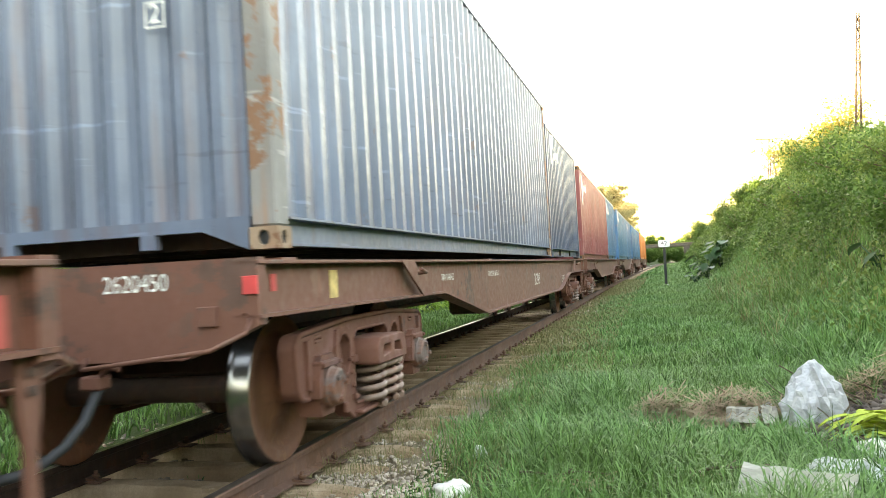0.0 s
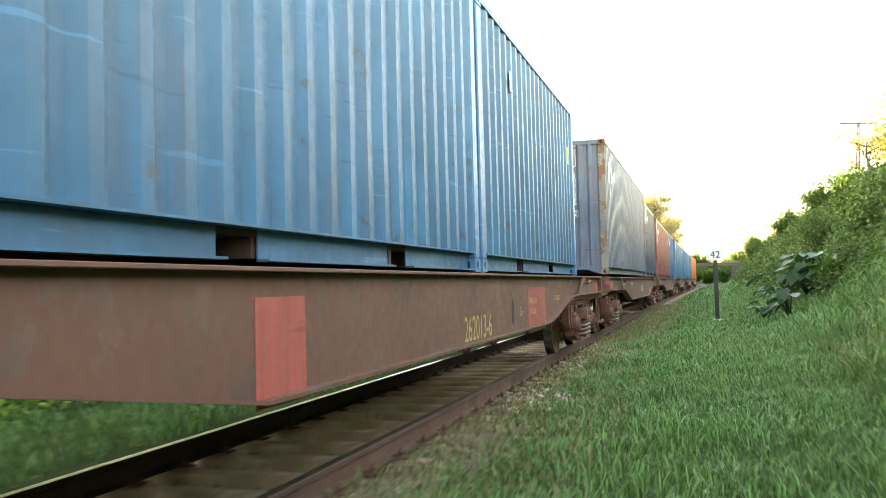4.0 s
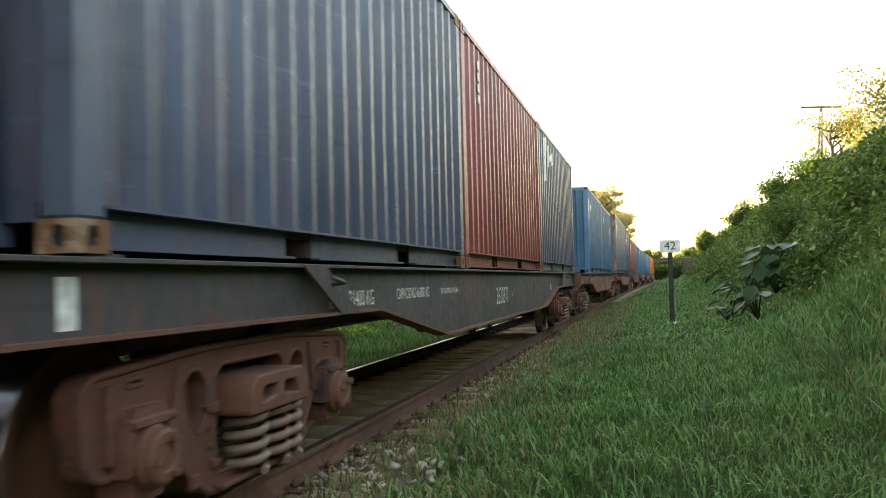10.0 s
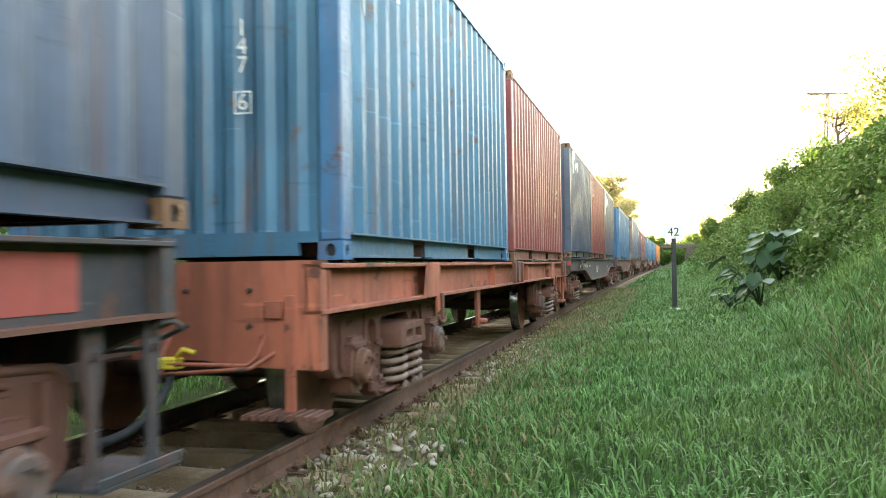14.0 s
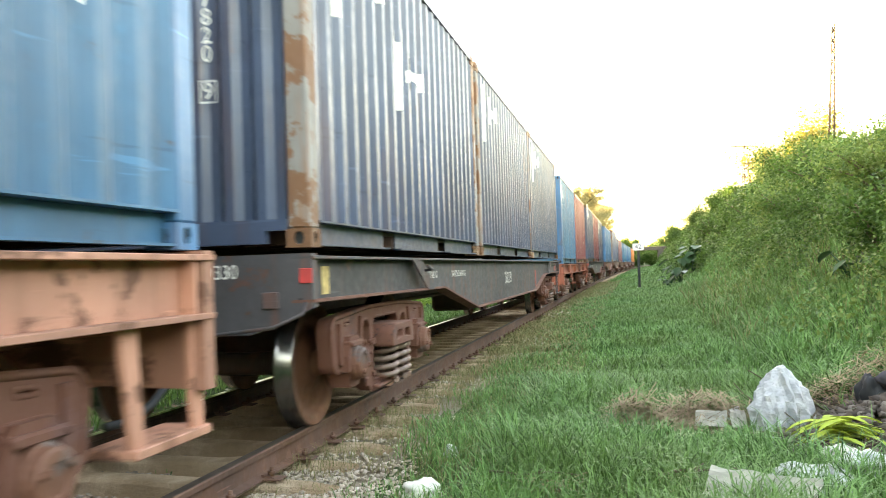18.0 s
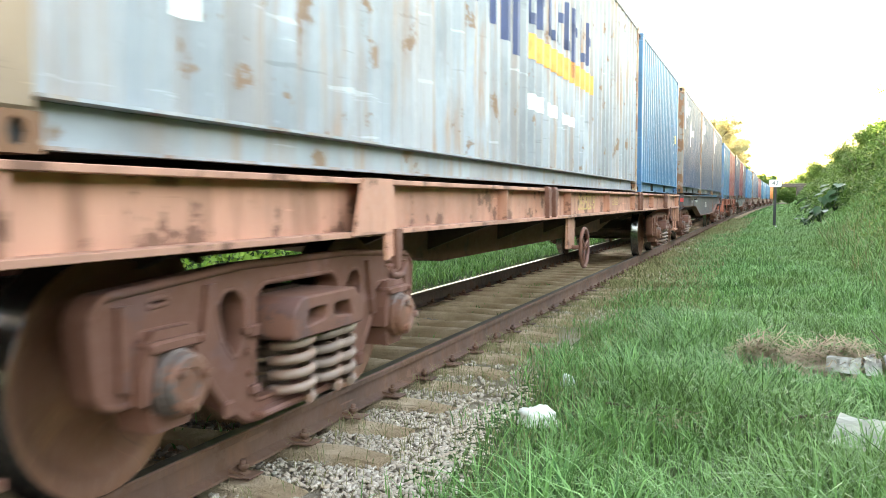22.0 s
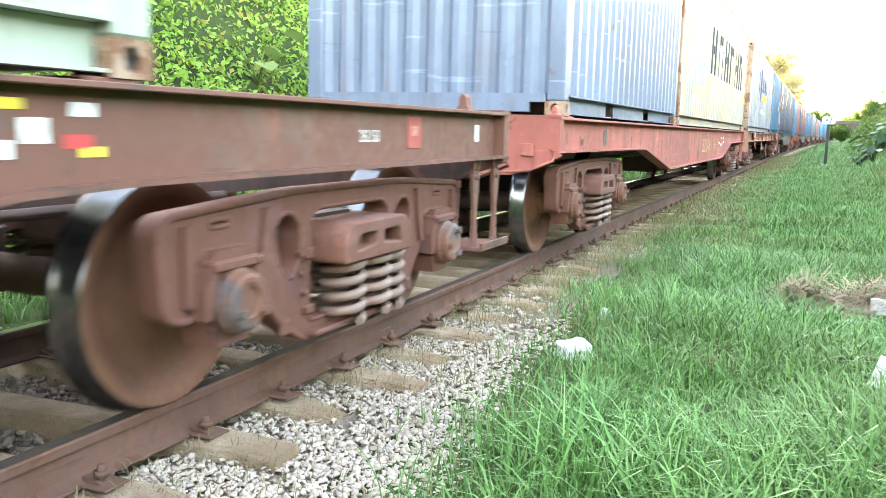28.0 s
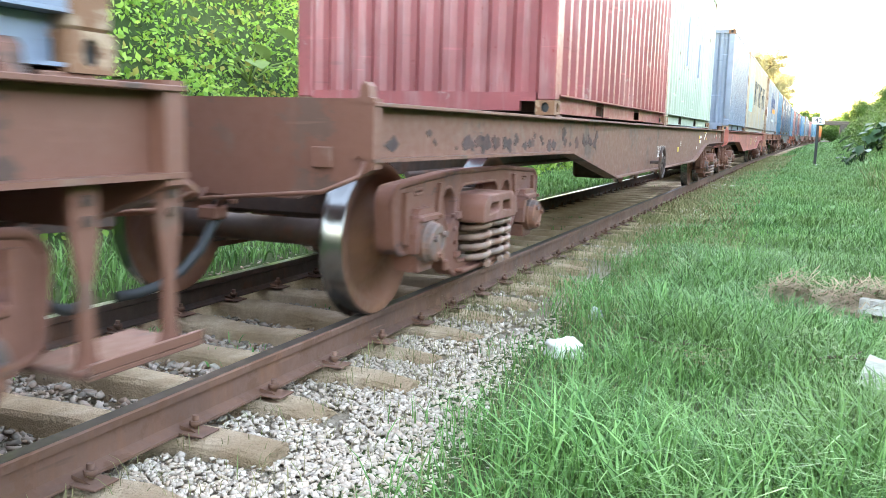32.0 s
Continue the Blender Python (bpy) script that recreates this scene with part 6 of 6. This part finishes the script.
def big_leaf_plant(x, y, n, size, label="clump of broad dark green leaves at the foot of the bank", mat=None):
    mat = mat or LEAVES_BIG
    t = thing("broad_leaf_plant", label, "plant", "broad-leaved plants", at=pose(x, y, ground_z(x, y)))
    r = random.Random(int(x * 100 + y * 10))
    for i in range(n):
        a = r.uniform(0, 6.28)
        s = size * r.uniform(0.6, 1.1)
        reach, hgt = r.uniform(0.15, 0.9) * size * 1.6, r.uniform(0.3, 1.0) * size * 1.7
        end = Vector((math.cos(a) * reach, math.sin(a) * reach, hgt))
        bm = bmesh.new()
        tube(bm, [(0, 0, 0), end * 0.5 + Vector((0, 0, 0.2 * size)), end], [0.02, 0.016, 0.01], 5)
        d = Vector((math.cos(a), math.sin(a), r.uniform(-0.9, 0.1))).normalized()
        side = d.cross(Vector((0, 0, 1))).normalized()
        up = side.cross(d)
        prev = None
        for k, wd in enumerate((0.10, 0.34, 0.40, 0.33, 0.18, 0.0)):
            c = end + d * s * (k / 5 - 0.12) - up * s * 0.25 * (k / 5) ** 2
            row = [bm.verts.new(c + side * s * wd * q + up * s * 0.10 * abs(q)) for q in (-1, 0, 1)]
            if prev:
                for q in range(2):
                    f = bm.faces.new((prev[q], prev[q + 1], row[q + 1], row[q]))
                    f.smooth = True
            prev = row
        part("leaf", bm, mat, t)
    return t


for x, y, n, s in ((2.15, 35.8, 14, 0.40), (2.75, 37.6, 18, 0.5), (2.4, 40.0, 14, 0.5), (3.1, 36.6, 12, 0.45), (1.7, 37.4, 8, 0.3), (3.0, 39.6, 12, 0.5), (3.2, 13.5, 6, 0.28)):
    big_leaf_plant(x, y, n, s)
big_leaf_plant(-8.8, 12.4, 10, 0.6, "clump of broad bright leaves beyond the track", LEAVES_PALE)
big_leaf_plant(-8.4, 15.6, 8, 0.5, "clump of broad bright leaves beyond the track", LEAVES_PALE)

# ---- kilometre post, poles, bridge ----
POST_BLACK = paint("dark_post_paint", (0.03, 0.033, 0.03), 0.15, 0.6, 0.3)
SIGN_WHITE = plain("white_enamel", (0.78, 0.78, 0.76), 0.4)
px, pz = 0.505, ground_z(0.505, POST_Y)
post = thing("kilometre_post", "black post with white kilometre plate reading 42", "signpost", at=pose(px, POST_Y, pz - 0.05))
bm = bmesh.new()
box(bm, -0.055, 0.055, -0.03, 0.03, 0.0, 1.78, 0.008)
part("pole", bm, POST_BLACK, post)
me = plate("number_plate", [rounded([(-0.235, -0.145), (-0.235, 0.145), (0.235, 0.145), (0.235, -0.145)], 0.06)], 0.025, SIGN_WHITE, 0.004)
me.transform(Matrix.Rotation(-math.pi / 2, 4, "Z"))
part("number_plate", me, SIGN_WHITE, post, "white plate with black figures", pose(0, -0.05, 1.86))
lettering("42", 0.27, BLACK, post, on_end(0, -0.066, 1.86), "figures")
bm = bmesh.new()
box(bm, -0.12, 0.16, -0.10, 0.10, 0.0, 0.10, 0.02)
part("footing", bm, SIGN_WHITE, post, "whitewashed concrete footing")


def utility_pole(x, y, h, arm, lean=0.0):
    t = thing("utility_pole", "weathered lattice pole on the bank's crest", "utility pole", "poles on the bank", at=pose(x, y, ground_z(x, y) - 0.2, 0, lean, 0))
    bm = bmesh.new()
    for sx in (-0.09, 0.09):
        for sy in (-0.09, 0.09):
            tube(bm, [(sx, sy, 0), (sx * 0.45, sy * 0.45, h)], 0.022, 5)
    part("uprights", bm, BARK, t)
    n = int(h / 0.35)
    for i in range(n):
        z = i * h / n
        k0, k1 = 0.09 * (1 - 0.55 * i / n), 0.09 * (1 - 0.55 * (i + 1) / n)
        bm = bmesh.new()
        tube(bm, [(-k0, -k0, z), (k1, -k1, z + h / n)], 0.012, 4)
        tube(bm, [(k0, k0, z), (-k1, k1, z + h / n)], 0.012, 4)
        part("brace", bm, BARK, t)
    if arm:
        bm = bmesh.new()
        box(bm, -0.85, 0.85, -0.04, 0.04, h - 0.12, h - 0.04, 0.01)
        a = part("crossarm", bm, BARK, t)
        for ix in (-0.78, -0.45, 0.45, 0.78):
            bm = bmesh.new()
            lathe(bm, [(0.0, 0.02), (0.05, 0.03), (0.1, 0.02), (0.12, 0.001)], 0, 8)
            me = finish(bm, "insulator", SIGN_WHITE)
            me.transform(Matrix.Rotation(-math.pi / 2, 4, "Y"))
            part("insulator", me, SIGN_WHITE, a, "", pose(ix, 0, h - 0.03))
    return t


utility_pole(7.5, 58.0, 3.6, True, 3)
utility_pole(6.9, 31.0, 4.6, False, 3)

bx = track_x(230)
# the bridge's backlit darkness is put into the concrete's colour
CONCRETE = earth("backlit_dark_concrete", (0.07, 0.062, 0.055), (0.11, 0.095, 0.08), 2, 0.9)
bridge = thing("overbridge", "old concrete bridge over the line in the distance", "bridge", at=pose(bx, 230, 0))
for z0, z1, y0, y1, nm in ((4.4, 4.9, -2.0, 2.0, "deck"), (4.9, 5.3, -2.0, -1.8, "parapet"), (4.9, 5.3, 1.8, 2.0, "parapet")):
    bm = bmesh.new()
    box(bm, -14, 18, y0, y1, z0, z1, 0.05)
    part(nm, bm, CONCRETE, bridge)
for x0, x1 in ((-6.5, -4.6), (5.5, 7.5)):
    bm = bmesh.new()
    box(bm, x0, x1, -1.9, 1.9, -0.3, 4.42, 0.05)
    part("abutment", bm, CONCRETE, bridge)

# ---- litter in the grass ----
m, nt, bsdf = nodes_of("white_plastic_film")
PLASTIC = m
bsdf.inputs["Base Color"].default_value = (0.72, 0.74, 0.76, 1)
bsdf.inputs["Roughness"].default_value = 0.3
bsdf.inputs["Transmission Weight"].default_value = 0.45
link(nt, mix(nt, ramp(nt, noise_tex(nt, coords(nt), 9, 4), 0.4, 0.65), (0.60, 0.61, 0.62), (0.80, 0.80, 0.80)), bsdf.inputs["Base Color"])
bump(nt, bsdf, noise_tex(nt, coords(nt), 14, 3), 0.8, 0.03)
CARD = plain("wet_white_card", (0.60, 0.565, 0.49), 0.85, 0, 0.2, 6)
STRAW = islands("dead_straw", [(0.27, 0.19, 0.115), (0.41, 0.305, 0.19), (0.18, 0.12, 0.075)], 0.9)


def crumpled(name, label, x, y, lx, ly, lz, mat, seed, category, lift=0.0, sharp=0.22, turn=0.0):
    bm = bmesh.new()
    bmesh.ops.create_icosphere(bm, subdivisions=4, radius=1.0)
    for vv in bm.verts:
        c = vv.co.copy()
        k = 1 + sharp * noise.noise(c * 1.6 + Vector((seed, 0, 0))) * 2 + sharp * abs(noise.noise(c * 4.1 + Vector((0, seed, 0)))) - sharp * 0.5 * abs(noise.noise(c * 9.0 + Vector((0, 0, seed))))
        vv.co = Vector((c.x * lx, c.y * ly, max(c.z, -0.35) * lz)) * k
    for f in bm.faces:
        f.smooth = True
    ob = new(name, finish(bm, name, mat))
    ob.matrix_world = pose(x, y, ground_z(x, y) + 0.3 * lz + lift, 0, 0, turn)
    return tagged(ob, label, category)


bm = bmesh.new()
bmesh.ops.create_icosphere(bm, subdivisions=4, radius=1.0)
for vv in bm.verts:
    c = vv.co.copy()
    taper = 1.0 - 0.34 * max(0.0, c.z) ** 1.5 + 0.1 * max(0.0, -c.z)
    crease = 0.5 * abs(noise.noise((c.x * 2.2, c.y * 2.2, c.z * 0.9))) + 0.3 * abs(noise.noise((c.x * 5, c.y * 5, c.z * 2.0 + 4))) + 0.12 * noise.noise((c.x * 11, c.y * 11, c.z * 6))
    vv.co = Vector((c.x * 0.28 * taper * (1 - crease), c.y * 0.23 * taper * (1 - crease), max(c.z, -0.55) * 0.36 * (1 - 0.3 * crease)))
bag = new("plastic_bag", finish(bm, "plastic_bag", PLASTIC))
bag.matrix_world = pose(1.12, 6.98, ground_z(1.12, 6.98) + 0.17, 0, 4, 20)
tagged(bag, "large cloudy white plastic bag standing in the litter", "plastic bag")
crumpled("plastic_scrap", "crushed white plastic container on the stones", -1.25, 4.98, 0.13, 0.10, 0.07, CARD, 3.0, "litter", 0.01)
crumpled("plastic_scrap", "crumpled white plastic wrapping in the grass", 1.0, 5.3, 0.24, 0.15, 0.10, PLASTIC, 5.0, "litter", 0.02)
crumpled("plastic_scrap", "crumpled white plastic wrapping in the grass", 1.35, 5.55, 0.18, 0.13, 0.11, PLASTIC, 7.0, "litter", 0.02)
crumpled("paper_scrap", "small scrap of white and green wrapping", -1.28, 6.02, 0.05, 0.04, 0.06, PLASTIC, 9.0, "litter", 0.02)
crumpled("paper_scrap", "small white scrap beside the bag", 0.82, 7.3, 0.06, 0.05, 0.07, PLASTIC, 11.0, "litter", 0.05)
crumpled("rag", "dark bundled rag on the rubbish heap", 2.25, 7.3, 0.3, 0.2, 0.16, plain("dark_cloth", (0.05, 0.045, 0.05), 0.9), 13.0, "rag", 0.05)
crumpled("black_bag", "torn black plastic bag on the rubbish heap", 1.85, 7.35, 0.11, 0.09, 0.16, BLACK, 21.0, "plastic bag", 0.1)
crumpled("paper_scrap", "crumpled brown paper on the rubbish heap", 1.3, 5.95, 0.12, 0.08, 0.06, CARD, 15.0, "litter", 0.05)


def sheet(name, label, x, y, lx, ly, turn, tip, mat, z=0.0):
    bm = bmesh.new()
    nx, ny = 10, 5
    grid = [[bm.verts.new((lx * (i / nx - 0.5), ly * (j / ny - 0.5), 0.03 * noise.noise((i * 0.5 + x, j * 0.6, y)))) for j in range(ny + 1)] for i in range(nx + 1)]
    for i in range(nx):
        for j in range(ny):
            bm.faces.new((grid[i][j], grid[i + 1][j], grid[i + 1][j + 1], grid[i][j + 1]))
    bmesh.ops.solidify(bm, geom=bm.faces[:], thickness=0.012)
    ob = new(name, finish(bm, name, mat))
    ob.matrix_world = pose(x, y, ground_z(x, y) + 0.07 + z, *tip, turn)
    return tagged(ob, label, "cardboard")


sheet("cardboard_sheet", "long strip of pale cardboard in the grass", 0.66, 4.85, 0.6, 0.2, -28, (42, 0), CARD, 0.06)
sheet("cardboard_sheet", "folded pale carton beside the bag", 0.60, 7.0, 0.24, 0.14, -12, (50, 0), CARD, 0.04)
sheet("cardboard_sheet", "folded pale carton beside the bag", 0.80, 6.97, 0.13, 0.15, 25, (55, 10), CARD, 0.04)

# green-yellow cut leaves on the heap
cut = thing("cut_leaves", "fresh yellow-green cut leaves lying on the heap", "leaves", at=pose(1.38, 6.25, ground_z(1.38, 6.25) + 0.1))
LIME = islands("lime_leaf", [(0.30, 0.42, 0.05), (0.45, 0.5, 0.08), (0.2, 0.35, 0.05)], 0.5, 0.2)
for i in range(64):
    a = random.uniform(-0.7, 0.7) + (math.pi if i % 3 == 0 else 0)
    ln = random.uniform(0.12, 0.27)
    bm = bmesh.new()
    prev = None
    o = Vector((random.uniform(-0.12, 0.12), random.uniform(-0.12, 0.12), random.uniform(0, 0.14)))
    for k, wd in enumerate((0.012, 0.03, 0.034, 0.026, 0.002)):
        c = o + Vector((math.cos(a), math.sin(a), 0.25 - 0.12 * k)) * ln * k / 4
        row = [bm.verts.new(c + Vector((-math.sin(a), math.cos(a), 0)) * wd * q + Vector((0, 0, 0.012 * abs(q)))) for q in (-1, 0, 1)]
        if prev:
            bm.faces.new((prev[0], prev[1], row[1], row[0]))
            bm.faces.new((prev[1], prev[2], row[2], row[1]))
        prev = row
    part("leaf", bm, LIME, cut)


def straw_heap(x, y, n, spread, hgt, label):
    p0 = np.stack([rng.normal(x, spread, n), rng.normal(y, spread * 0.6, n)], 1)
    co, tri, quad = [], [], []
    for i, (a, b) in enumerate(p0):
        rr = math.hypot((a - x) / spread, (b - y) / (spread * 0.6))
        z = ground_z(a, b) + max(0.02, hgt * math.exp(-rr * rr * 0.6)) * rng.random()
        az, ln = rng.uniform(0, 6.28), rng.uniform(0.08, 0.26)
        d = np.array([math.cos(az), math.sin(az), rng.uniform(-0.5, 0.35)]) * ln
        s = np.array([-math.sin(az), math.cos(az), 0]) * 0.004
        o = np.array([a, b, z])
        co += [o - s, o + s, o + d + s, o + d - s]
        quad.append([4 * i, 4 * i + 1, 4 * i + 2, 4 * i + 3])
    return tagged(new("straw_heap", quick_mesh("straw_heap", np.array(co), quad, None, STRAW)), label, "dry grass", kind="stuff")


straw_heap(0.05, 7.0, 1500, 0.17, 0.36, "heap of dead brown grass")
straw_heap(0.6, 7.3, 2200, 0.36, 0.3, "mat of dead brown grass beside the litter")
straw_heap(2.1, 7.9, 2000, 0.5, 0.45, "dead grass and twigs on the rubbish heap")
straw_heap(-0.49, 5.08, 220, 0.08, 0.10, "small tuft of dead grass")
straw_heap(0.2, 5.4, 160, 0.12, 0.06, "small tuft of dead grass")


def stick(x, y, ln, turn, tip, r, label="bare dead branch lying in the litter"):
    bm = bmesh.new()
    pts = [(ln * (i / 6 - 0.5), 0.06 * ln * noise.noise((i * 0.9, x, y)), 0.05 * ln * noise.noise((i * 0.8, y, x))) for i in range(7)]
    tube(bm, pts, [r * (1 - 0.1 * i) for i in range(7)], 6)
    tube(bm, [pts[3], (pts[3][0] + 0.15 * ln, 0.14 * ln, 0.05 * ln)], [r * 0.6, r * 0.3], 5)
    ob = new("dead_branch", finish(bm, "dead_branch", BARK))
    ob.matrix_world = pose(x, y, ground_z(x, y) + 0.10, 0, tip, turn)
    return tagged(ob, label, "branch", "branches in the litter")


for args in ((1.25, 6.75, 1.1, 14, -9, 0.022), (1.7, 6.9, 0.9, -20, -12, 0.03), (2.0, 6.3, 0.8, 30, -5, 0.035), (2.2, 7.0, 1.0, 70, -8, 0.03), (1.0, 7.4, 0.7, 118, -35, 0.01), (1.55, 7.6, 1.3, 160, -25, 0.012), (2.3, 6.6, 1.1, 100, -18, 0.02), (1.9, 5.9, 0.7, -40, -6, 0.03), (2.6, 7.4, 1.2, 35, -14, 0.025), (-0.6, 5.2, 0.55, 4, 0, 0.008), (0.35, 5.35, 0.5, 8, -4, 0.012)):
    stick(*args)
heap_rng = random.Random(4)
for i in range(26):
    stick(heap_rng.uniform(1.1, 2.7), heap_rng.uniform(5.8, 7.9), heap_rng.uniform(0.3, 0.9), heap_rng.uniform(0, 180), heap_rng.uniform(-25, -4), heap_rng.uniform(0.006, 0.02), "brown twig on the rubbish heap")
RUBBLE = islands("dark_rubble", [(0.05, 0.04, 0.033), (0.13, 0.105, 0.085), (0.08, 0.058, 0.042), (0.24, 0.205, 0.17)], 0.9)
rub = stones("heap_rubble", "dark rubble and stones of the rubbish heap", 2600, (1.05, 2.8), (5.5, 8.1), (0.02, 0.07), RUBBLE, lambda x, y: ground_z(x, y) + 0.04 + 0.22 * max(0.0, 1 - math.hypot((x - 2.0) / 0.8, (y - 6.7) / 1.1)), rubbish)

# grass behind the standing place
blades("verge_grass", "green grass at the start of the verge", (-1.1, 3.0), (-5, 0.8), 13000, (0.07, 0.2), (0.006, 0.013), GRASS, verge, 0.9)
blades("bank_grass", "long grass at the start of the bank", (2.6, 6.5), (-5, 5.2), 9000, (0.15, 0.45), (0.012, 0.024), GRASS, None, 0.9)


def motions():
    """The train rolls on: wagons and containers follow the track, the wheelsets turn."""
    times = sorted({round(v, 3) for v in [0.0, 0.067, 0.2, 0.5, 31.5, 31.8, 31.933, 32.0] + list(np.arange(1.0, 2.0, 0.5)) + list(np.arange(2.0, 5.75, 0.25)) + list(np.arange(6, 15, 1.0)) + list(np.arange(15, 17.75, 0.25)) + list(np.arange(18, 33, 1.0))})
    for ob, s, z in TRAIN:
        rows = []
        for t in times:
            y = s + train_at(t)
            rows.append((t, pose(track_x(y), y, z, 0, 0, -math.degrees(math.atan(BEND * max(0.0, y))))))
        walk(ob, rows)
    fine = sorted({round(v, 4) for v in list(np.arange(0, 2.0, 0.1334)) + list(np.arange(2.0, 5.6, 0.0667)) + list(np.arange(5.6, 15, 0.1334)) + list(np.arange(15.0, 17.6, 0.0667)) + list(np.arange(17.6, 32.01, 0.1334)) + [32.0]})
    for ob, yc in WHEELSETS:
        walk(ob, [(t, pose(0, yc, RAIL_TOP + WHEEL_R, -math.degrees(train_at(t) / WHEEL_R), 0, 0)) for t in fine])


motions()
